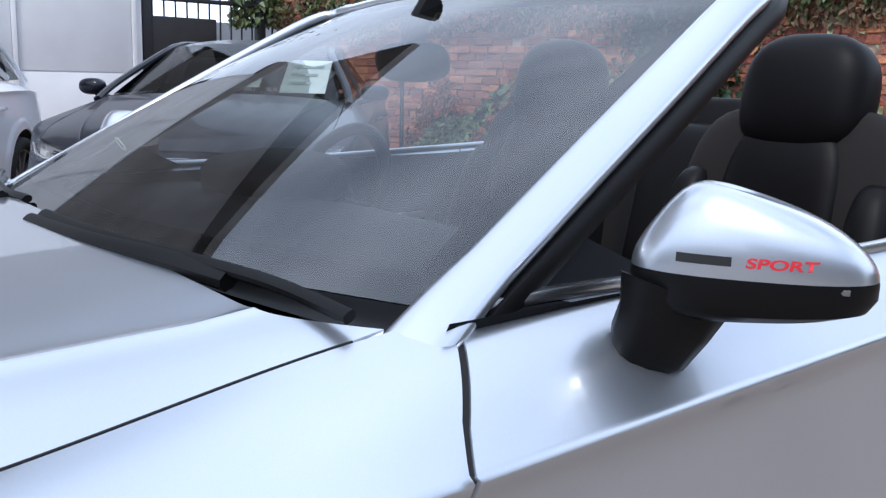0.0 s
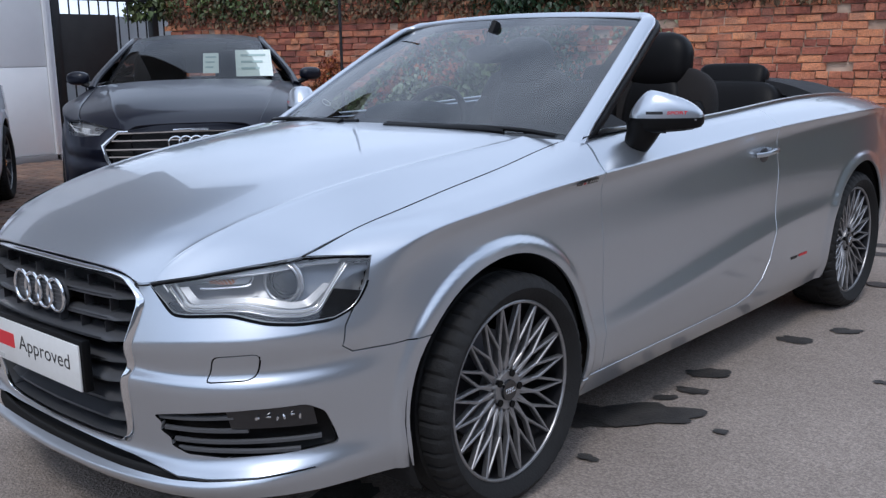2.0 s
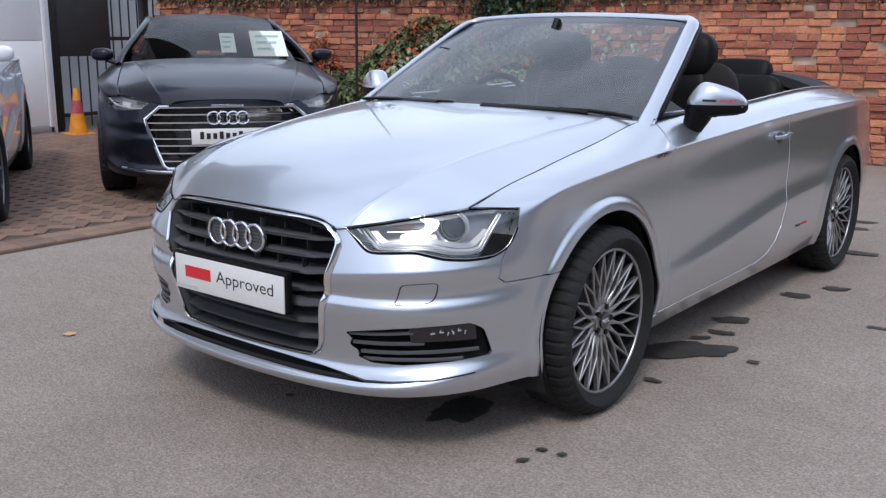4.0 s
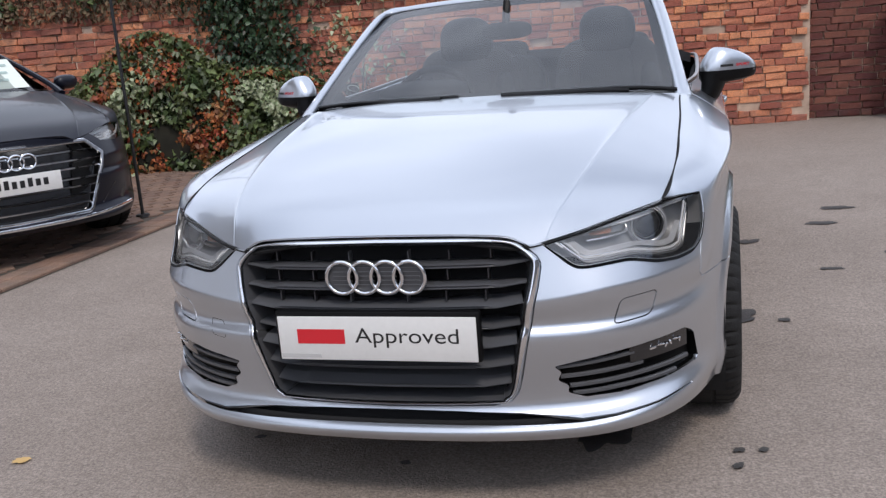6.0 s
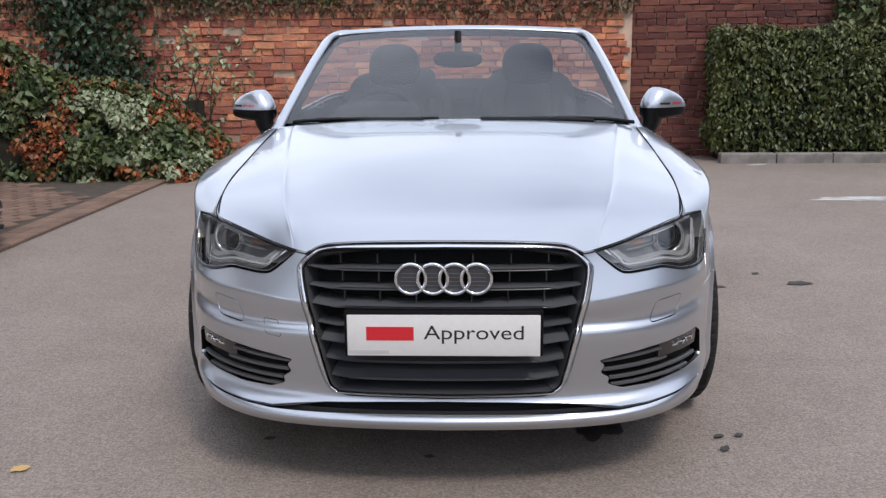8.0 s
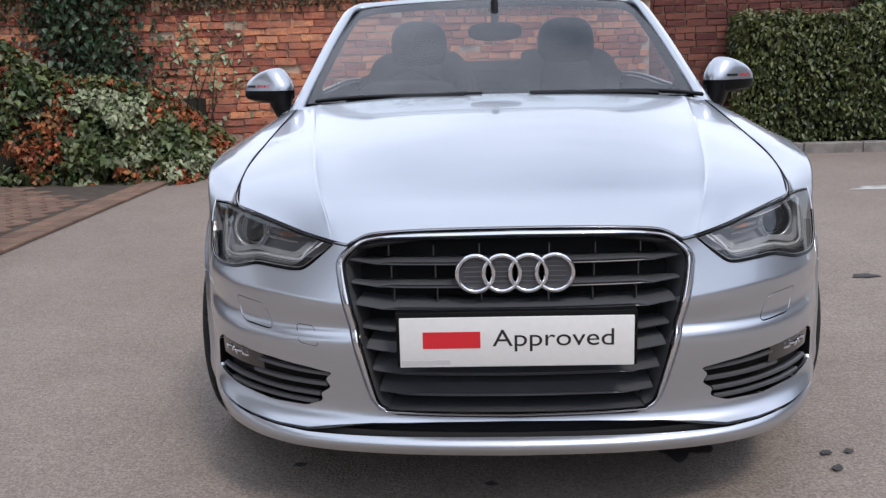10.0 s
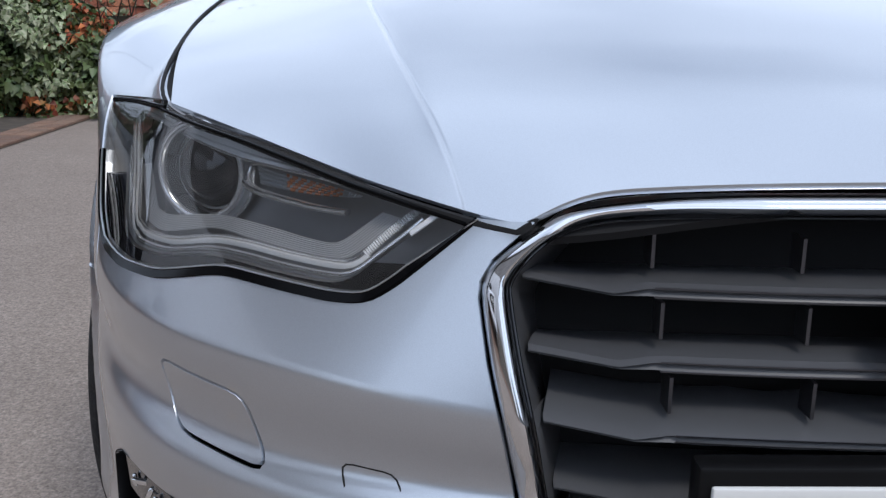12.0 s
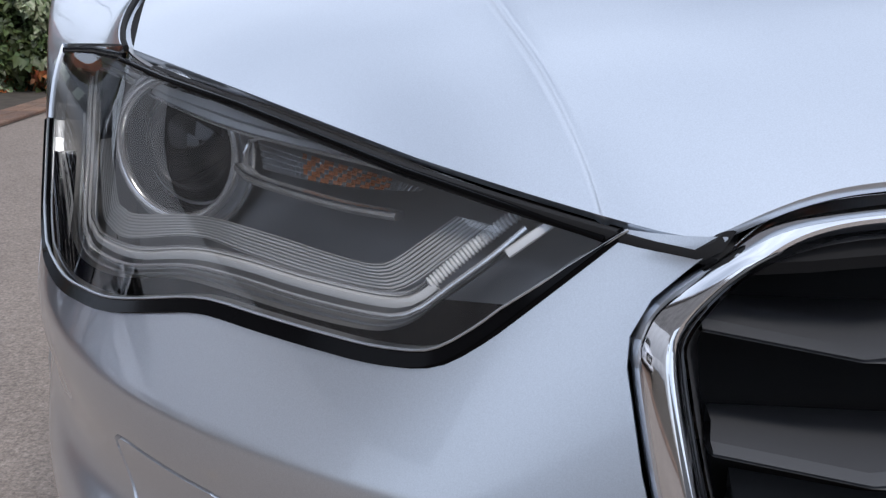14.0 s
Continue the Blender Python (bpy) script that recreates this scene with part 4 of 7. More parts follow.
# lower side intakes with fog lamps
for sx in (1, -1):
    fv = [front_point(x, z, -0.028) for x, z in FOG]
    cxm, czm = sum(p[0] for p in FOG) / len(FOG), sum(p[1] for p in FOG) / len(FOG)
    vs = [Vector((sx * v.x, v.y, v.z)) for v in fv]
    front = [Vector((sx * v.x, v.y, v.z)) for v in (front_point(x, z, 0.001) for x, z in FOG)]
    b = bmesh.new()
    r0, r1 = [b.verts.new(v) for v in front], [b.verts.new(v) for v in vs]
    n = len(r0)
    for i in range(n):
        b.faces.new([r0[i], r0[(i + 1) % n], r1[(i + 1) % n], r1[i]])
    # the back follows the bumper's curve
    half = n // 2
    order = sorted(range(n), key=lambda i: FOG[i][0])
    c = b.verts.new(front_point(cxm, czm, -0.03) * 1 if sx > 0 else Vector((-front_point(cxm, czm, -0.03).x, front_point(cxm, czm, -0.03).y, czm)))
    for i in range(n):
        b.faces.new([r1[i], r1[(i + 1) % n], c])
    intake = part("side_intake", b, PLASTIC, car, "black slatted lower intake with fog lamp")
    for z0, z1, x0, x1 in ((0.386, 0.402, 0.436, 0.62), (0.358, 0.368, 0.443, 0.64), (0.331, 0.346, 0.464, 0.748), (0.310, 0.322, 0.470, 0.72)):
        b = bmesh.new()
        pts = []
        for t in np.linspace(0, 1, 16):
            q = front_point(x0 + (x1 - x0) * t, z0 + (z1 - z0) * t ** 1.2, -0.010)
            pts.append((sx * q.x, q.y, q.z))
        sweep(b, pts, [(-0.008, -0.006), (0.005, -0.006), (0.005, 0.001), (0.001, 0.004), (-0.008, 0.002)], (0, 0, 1))
        part("slat", b, GRILLEGREY, intake, sharp=20)
    b = bmesh.new()
    rows = []
    for t in np.linspace(0, 1, 12):
        x = 0.61 + 0.135 * t
        zt, zb = 0.417 + 0.012 * t, 0.372 + 0.004 * t
        r = []
        for z in (zb, (zb + zt) / 2, zt):
            q = front_point(x, z, -0.005)
            r.append(b.verts.new((sx * q.x, q.y, q.z)))
        rows.append(r)
    for r, q in zip(rows, rows[1:]):
        for i in range(2):
            b.faces.new([r[i], q[i], q[i + 1], r[i + 1]])
    fog = part("fog_lamp", b, GLOSSBLACK, intake, "dark fog lamp with a bright reflector")
    b = bmesh.new()
    for x, z, tilt, w, h in ((0.662, 0.401, 70, 0.004, 0.010), (0.680, 0.405, 80, 0.003, 0.012), (0.694, 0.399, 25, 0.003, 0.007), (0.704, 0.403, -25, 0.003, 0.007), (0.716, 0.408, 75, 0.003, 0.009), (0.726, 0.402, 5, 0.0025, 0.007)):
        q = front_point(x, z, -0.002)
        soft(b, (w, 0.003, h), Matrix.Translation((sx * q.x, q.y, q.z)) @ Matrix.Rotation(radians(sx * tilt), 4, "Y"), 0.8, 0.8, 8, 6)
    part("reflector", b, CHROME, fog)

# towing cover on the car's right, its groove's shade drawn as a dark tube
b = bmesh.new()
tow = rounded([(-0.512, 0.506), (-0.468, 0.503), (-0.456, 0.458), (-0.503, 0.465)], 0.010, 4)
sweep(b, [front_point(x, z, -0.0004) for x, z in tow], round_profile(0.0010, 0.0008, 6), (0, -1, 0), closed=True)
part("towing_cover_edge", b, CAVITY, car)

# headlamps
PROJECTOR = material("projector_glass", (0.012, 0.013, 0.015), 0.04, 0.0, spec=0.6)
INDICATOR = material("indicator_lens", (0.30, 0.15, 0.07), 0.3, coat=0.4, bump=0.5, bump_scale=500)
lv, lf = lamp_piece
ln = [skin_normal(v) for v in lv]
edge_count = {}
for f in lf:
    for i, j in zip(f, f[1:] + f[:1]):
        edge_count[(i, j)] = 1
rim = [(i, j) for i, j in edge_count if (j, i) not in edge_count]
INNER = Vector((-0.6, 0.8, 0))
for sx in (1, -1):
    flip = lambda v: Vector((sx * v[0], v[1], v[2]))
    way = lambda fs: fs if sx > 0 else [f[::-1] for f in fs]
    bowl = [Vector(v) - ln[i] * 0.058 + INNER * 0.010 for i, v in enumerate(lv)]
    vs, fs = [flip(v) for v in bowl], [list(f) for f in lf]
    for i, j in rim:
        k = len(vs)
        vs += [flip(lv[i] - ln[i] * 0.004), flip(lv[j] - ln[j] * 0.004), flip(bowl[j]), flip(bowl[i])]
        fs.append([k, k + 1, k + 2, k + 3])
    lamp = mesh_object("headlamp", vs, way(fs), BOWL, car, "clear headlamp with projector lens and light guide")
    lens = mesh_object("lens", [flip(Vector(v) - ln[i] * 0.002) for i, v in enumerate(lv)], way([list(f) for f in lf]), LENS, lamp, "clear moulded lens", normals=[flip(n) for n in ln])
    lens.visible_shadow = False
    ahead = (sx * 0.6, -0.8, 0)

    def strip(name, pts, w, h, out, mat, parent, label=""):
        b = bmesh.new()
        sweep(b, [lamp_point(p, z, out, sx) for p, z in pts], round_profile(w, h, 8), ahead)
        return part(name, b, mat, parent, label)

    def ribbon(name, one, two, out, mat, parent, label=""):
        b = bmesh.new()
        r0, r1 = ([b.verts.new(lamp_point(p, z, o, sx)) for p, z in side] for side, o in ((one, out), (two, out - 0.003)))
        for i in range(len(r0) - 1):
            b.faces.new([r0[i], r0[i + 1], r1[i + 1], r1[i]])
        return part(name, b, mat, parent, label)

    # black edge of the lens, wide below and narrow above
    low = [p for p in HEADLAMP if p[1] < 0.75][:-1]
    low_in = []
    for i, (p, z) in enumerate(low):
        q0, q1 = Vector(low[max(i - 1, 0)]), Vector(low[min(i + 1, len(low) - 1)])
        t = (q1 - q0).normalized()
        nrm = Vector((-t.y, t.x))
        wide = 0.0065 if p < 0.27 else 0.004
        low_in.append((p + nrm.x * wide, z + nrm.y * wide))
    ribbon("lens_edge", low, low_in, 0.003, BLACKTRIM, lamp)
    strip("lens_edge", low, 0.0025, 0.003, -0.002, BLACKTRIM, lamp)
    strip("lens_line", low_in, 0.0007, 0.001, 0.0005, SATIN, lamp)
    strip("lens_edge", ((-0.143, 0.6935), (-0.09, 0.7035), (-0.037, 0.712), (0.025, 0.7225), (0.087, 0.733), (0.15, 0.743), (0.206, 0.751)), 0.0016, 0.0016, 0.0005, BLACKTRIM, lamp)
    strip("lens_edge", ((0.206, 0.752), (0.28, 0.751), (0.352, 0.747)), 0.0030, 0.0020, -0.003, BLACKTRIM, lamp)
    # projector
    c = lamp_point(0.158, 0.6985, -0.030, sx)
    face = Vector((sx * 0.38, -0.92, 0.05)).to_track_quat("Z", "Y").to_matrix().to_4x4()
    m = Matrix.Translation(c) @ face
    b = bmesh.new()
    torus(b, 0.0436, 0.0036, m, 64, 12)
    part("projector_ring", b, REFLECTOR, lamp, "bright projector ring")
    b = bmesh.new()
    cyl(b, 0.0505, 0.0462, 0.010, m @ pose(0, 0, -0.003), 64, False)
    part("projector_bezel", b, LAMPGREY, lamp)
    b = bmesh.new()
    torus(b, 0.0512, 0.0020, m @ pose(0, 0, -0.007), 64, 8)
    part("projector_bezel", b, REFLECTOR, lamp)
    b = bmesh.new()
    cyl(b, 0.034, 0.0425, 0.040, m @ pose(0, 0, -0.020), 48, False)
    part("projector_shroud", b, BLACKTRIM, lamp)
    b = bmesh.new()
    ball(b, m @ pose(0, 0, -0.020) @ Matrix.Diagonal((0.036, 0.036, 0.021, 1)), 40, 24)
    part("projector_lens", b, PROJECTOR, lamp, "dark glass projector lens")
    b = bmesh.new()
    torus(b, 0.0368, 0.0012, m @ pose(0, 0, -0.018), 48, 6)
    part("lens_seat", b, SATIN, lamp)

    def even_line(pts, n):
        q = smooth_line(pts, 8)
        d = np.concatenate([[0], np.cumsum(np.linalg.norm(np.diff(q, axis=0), axis=1))])
        k = np.linspace(0, d[-1], n)
        return np.column_stack([np.interp(k, d, q[:, 0]), np.interp(k, d, q[:, 1])])

    # light guide along the outer and lower edges and up the inner end
    guide = even_line([(0.297, 0.734), (0.269, 0.6905), (0.243, 0.647), (0.226, 0.640), (0.207, 0.637), (0.154, 0.640), (0.096, 0.651), (0.053, 0.653), (0.004, 0.651), (-0.040, 0.650), (-0.0555, 0.6535), (-0.068, 0.665), (-0.085, 0.681), (-0.0965, 0.694)], 70)
    inner = []
    for i, (p, z) in enumerate(guide):
        q0, q1 = Vector(guide[max(i - 1, 0)]), Vector(guide[min(i + 1, len(guide) - 1)])
        t = (q1 - q0).normalized()
        inner.append((Vector((p, z)), Vector((t.y, -t.x)) if (Vector((t.y, -t.x)).dot(Vector((0.08, 0.70)) - Vector((p, z))) > 0) else Vector((-t.y, t.x))))
    off = lambda d, lo=0, hi=None: [tuple(q + nn * d) for q, nn in inner[lo:hi]]
    strip("light_guide", off(0.0, 0, 63), 0.0027, 0.0025, -0.020, DRL, lamp, "pale light guide")
    strip("guide_edge", off(-0.0052), 0.0017, 0.002, -0.016, REFLECTOR, lamp)
    strip("guide_edge", off(0.0042), 0.0011, 0.0015, -0.019, REFLECTOR, lamp)
    strip("guide_edge", off(-0.0085, 4), 0.0007, 0.0015, -0.014, SATIN, lamp)
    # gloss black below the guide
    bezel_out = even_line(low_in[1:-2], 60)
    bezel_in = even_line(off(-0.0095)[::-1][6:-8], 60)
    ribbon("lower_bezel", [tuple(q) for q in bezel_out], [tuple(q) for q in bezel_in], -0.006, BLACKTRIM, lamp, "gloss black lower bezel")
    # ribbed tube at the guide's inner end
    tube = even_line([(-0.060, 0.6605), (-0.077, 0.6795), (-0.095, 0.698)], 57)
    b = bmesh.new()
    sweep(b, [lamp_point(p, z, -0.020, sx) for p, z in tube], round_profile(0.0038, 0.0032, 10), ahead, scales=[1.0 if k % 2 else 0.74 for k in range(57)])
    part("ribbed_tube", b, DRL, lamp, "ribbed clear end of the light guide", sharp=20)
    # grooved pale panel inside the guide
    outer = even_line([(0.267, 0.691), (0.229, 0.652), (0.205, 0.645), (0.174, 0.645), (0.104, 0.659), (0.057, 0.658), (0.008, 0.655), (-0.036, 0.654), (-0.050, 0.659), (-0.066, 0.674), (-0.080, 0.688)], 60)
    inside_line = even_line([(0.251, 0.694), (0.214, 0.662), (0.198, 0.658), (0.178, 0.658), (0.106, 0.669), (0.046, 0.6685), (-0.001, 0.665), (-0.024, 0.664), (-0.034, 0.667), (-0.046, 0.677), (-0.060, 0.690)], 60)
    grooved = ribbon("ribbed_panel", [tuple(q) for q in outer], [tuple(q) for q in inside_line], -0.022, RIBGREY, lamp, "pale grooved panel")
    for k in range(8):
        t = (k + 0.5) / 8
        strip("guide_rib", [tuple(q) for q in outer * (1 - t) + inside_line * t], 0.0004, 0.0008, -0.0222 - 0.003 * t, SATIN, grooved)
    # bright bar under the indicator
    bar = even_line([(0.089, 0.697), (0.080, 0.6935), (0.066, 0.6915), (0.033, 0.689), (0.0015, 0.687), (-0.029, 0.6865)], 24)
    strip("reflector_bar", [tuple(q) for q in bar], 0.0026, 0.005, -0.026, REFLECTOR, lamp)
    strip("reflector_bar", [(p, z + 0.0022) for p, z in bar], 0.0007, 0.001, -0.021, CHROME, lamp)
    # indicator: a narrowing faceted wedge in a bright edge
    up = even_line([(0.090, 0.7115), (0.057, 0.7075), (0.031, 0.705), (0.0, 0.7025), (-0.034, 0.6985)], 37)
    dn = even_line([(0.078, 0.696), (0.050, 0.6945), (0.025, 0.694), (0.0, 0.6945), (-0.030, 0.6965)], 37)
    ind = ribbon("indicator", [tuple(q) for q in up], [tuple(q) for q in dn], -0.031, INDICATOR, lamp, "brown-orange faceted indicator reflector")
    strip("indicator_edge", ((0.083, 0.713), (0.092, 0.7105), (0.0905, 0.703), (0.086, 0.697), (0.076, 0.694)), 0.0016, 0.002, -0.027, REFLECTOR, lamp)
    for mat, first in ((AMBER, 0), (SATIN, 1)):
        b = bmesh.new()
        for k in range(36):
            for j in range(5):
                a0, a1 = up[k] + (dn[k] - up[k]) * j / 5, up[k + 1] + (dn[k + 1] - up[k + 1]) * j / 5
                d0 = up[k] + (dn[k] - up[k]) * (j + 1) / 5
                d1 = up[k + 1] + (dn[k + 1] - up[k + 1]) * (j + 1) / 5
                warm = 11 <= k < 30 and (k + j) % 3 != 0
                if (first == 0) != warm:
                    continue
                mid = (a0 + a1 + d0 + d1) / 4
                ring = [b.verts.new(lamp_point(*q, -0.0305 - 0.003 * (j + 0.5) / 5, sx)) for q in (a0, a1, d1, d0)]
                tip = b.verts.new(lamp_point(*mid, -0.0288 - 0.003 * (j + 0.5) / 5, sx))
                for i in range(4):
                    b.faces.new([ring[i], ring[(i + 1) % 4], tip])
        part("facets", b, mat, ind, smooth=False)
    # grey band along the top with a bright lower line
    hi = even_line([(0.290, 0.747), (0.240, 0.7445), (0.194, 0.7405), (0.135, 0.733), (0.064, 0.724), (-0.017, 0.7150), (-0.113, 0.699)], 40)
    lo = even_line([(0.282, 0.738), (0.236, 0.7365), (0.195, 0.732), (0.108, 0.7185), (0.061, 0.714), (-0.018, 0.708), (-0.088, 0.698)], 40)
    ribbon("upper_trim", [tuple(q) for q in hi], [tuple(q) for q in lo], -0.013, DRL, lamp)
    strip("upper_line", [tuple(q) for q in lo], 0.0012, 0.001, -0.015, REFLECTOR, lamp)
    strip("upper_line", [tuple(q * 0.5 + r * 0.5) for q, r in zip(hi, lo)], 0.0005, 0.0008, -0.0135, SATIN, lamp)
    strip("marker_strip", ((-0.101, 0.682), (-0.118, 0.6975)), 0.0024, 0.0010, -0.004, DRL, lamp)


# wheels
def tyre_mesh(r, rim_r, w):
    prof = [(-w * 0.40, rim_r - 0.002), (-w * 0.50, rim_r + 0.02), (-w * 0.53, (rim_r + r) / 2), (-w * 0.50, r - 0.022), (-w * 0.44, r - 0.008), (-w * 0.36, r - 0.001), (-w * 0.20, r), (-w * 0.185, r - 0.006), (-w * 0.155, r - 0.006), (-w * 0.14, r)]
    prof = prof + [(-x, y) for x, y in prof[::-1]]
    n = 240
    vs = []
    for i in range(n):
        a = 2 * math.pi * i / n
        for k, (x, y) in enumerate(prof):
            notch = i % 5 == 0 and k in (3, 4, 5, 6, 13, 14, 15, 16)
            y2 = y - (0.006 if notch else 0)
            vs.append((x, y2 * math.cos(a), y2 * math.sin(a)))
    return vs, grid_faces(n, len(prof), True)


def wheel(parent, m, r=0.319, rim_r=0.247, w=0.225, metal=None, spokes=20, lattice=True):
    """A tyre on an alloy wheel, its face towards local +x."""
    metal = metal or GUNMETAL
    b = bmesh.new()
    cyl(b, rim_r - 0.012, rim_r - 0.006, w * 0.8, Matrix.Rotation(radians(90), 4, "Y") @ pose(0, 0, 0), 48, False)
    cyl(b, 0.15, 0.15, 0.02, Matrix.Rotation(radians(90), 4, "Y") @ pose(0, 0, -0.02), 40)
    hub = part("wheel", b, GUNMETAL, parent, "grey alloy wheel with fine crossing spokes")
    hub.matrix_basis = m
    vs, fs = tyre_mesh(r, rim_r, w)
    mesh_object("tyre", vs, fs, RUBBER, hub, "black low-profile tyre", sharp=35)
    face = w * 0.40
    b = bmesh.new()
    torus(b, rim_r - 0.004, 0.0055, pose(face, 0, 0) @ Matrix.Rotation(radians(90), 4, "Y"), 72, 8)
    part("rim_lip", b, metal, hub)
    b = bmesh.new()
    cyl(b, 0.062, 0.052, 0.05, pose(face - 0.04, 0, 0) @ Matrix.Rotation(radians(90), 4, "Y"), 40)
    part("hub_centre", b, metal, hub)
    b = bmesh.new()
    cyl(b, 0.030, 0.028, 0.008, pose(face - 0.012, 0, 0) @ Matrix.Rotation(radians(90), 4, "Y"), 32)
    cap = part("hub_cap", b, GLOSSBLACK, hub)
    for k in range(4):
        b = bmesh.new()
        torus(b, 0.0062, 0.0010, pose(face - 0.007, -0.0135 + 0.009 * k, 0) @ Matrix.Rotation(radians(90), 4, "Y"), 16, 6)
        part("ring", b, CHROME, cap)
    for k in range(5):
        b = bmesh.new()
        a = radians(72 * k)
        cyl(b, 0.010, 0.010, 0.012, pose(face - 0.016, 0.046 * math.cos(a), 0.046 * math.sin(a)) @ Matrix.Rotation(radians(90), 4, "Y"), 12)
        part("wheel_bolt", b, PLASTIC, hub)

    def blade(b, a0, r0, a1, r1, w0, w1, x0, x1, deep):
        p0 = Vector((x0, r0 * math.cos(a0), r0 * math.sin(a0)))
        p1 = Vector((x1, r1 * math.cos(a1), r1 * math.sin(a1)))
        t = (p1 - p0).normalized()
        s = Vector((1, 0, 0)).cross(t).normalized()
        q = []
        for p, ww in ((p0, w0), (p1, w1)):
            q.append([b.verts.new(p + s * ww + Vector((-0.003, 0, 0))), b.verts.new(p + s * ww * 0.5), b.verts.new(p - s * ww * 0.5), b.verts.new(p - s * ww + Vector((-0.003, 0, 0))),
                      b.verts.new(p - s * ww * 0.8 + Vector((-deep, 0, 0))), b.verts.new(p + s * ww * 0.8 + Vector((-deep, 0, 0)))])
        for i in range(6):
            b.faces.new([q[0][i], q[0][(i + 1) % 6], q[1][(i + 1) % 6], q[1][i]])

    b = bmesh.new()
    step = 2 * math.pi / spokes
    if lattice:
        blade(b, 0, 0.050, 0, 0.135, 0.0055, 0.0050, face - 0.022, face - 0.010, 0.022)
        for sg in (1, -1):
            blade(b, 0, 0.128, sg * step / 2, rim_r - 0.006, 0.0045, 0.0034, face - 0.010, face - 0.001, 0.018)
            blade(b, sg * step * 0.42, 0.062, 0, 0.120, 0.0030, 0.0030, face - 0.022, face - 0.012, 0.016)
    else:
        blade(b, 0, 0.050, 0, rim_r - 0.005, 0.016, 0.011, face - 0.02, face - 0.002, 0.03)
    first = part("spoke", b, metal, hub, sharp=20)
    for k in range(1, spokes):
        o = new("spoke", first.data)
        o.parent = hub
        o.matrix_basis = Matrix.Rotation(step * k, 4, "X")
    return hub


SPOKE = material("machined_spoke", (0.36, 0.36, 0.37), 0.38, 0.8, vary=0.15, scale=30)
hub1 = wheel(car, pose(0.768, -0.016, 0.317, 0, 0, 0), metal=SPOKE)


def copy_part(ob, m, parent):
    """A copy of a part with its pieces, on the same meshes."""
    o2 = ob.copy()
    scene.collection.objects.link(o2)
    o2.parent, o2.matrix_basis = parent, m
    for ch in ob.children:
        c2 = ch.copy()
        scene.collection.objects.link(c2)
        c2.parent = o2
        c2.matrix_basis = ch.matrix_basis.copy()
        for g in ch.children:
            g2 = g.copy()
            scene.collection.objects.link(g2)
            g2.parent = c2
    return o2


copy_part(hub1, pose(0.752, 2.595, 0.317, 25, 0, 0), car)
copy_part(hub1, pose(-0.768, -0.016, 0.317, 0, 0, 180), car)
copy_part(hub1, pose(-0.752, 2.595, 0.317, 0, 0, 180), car)

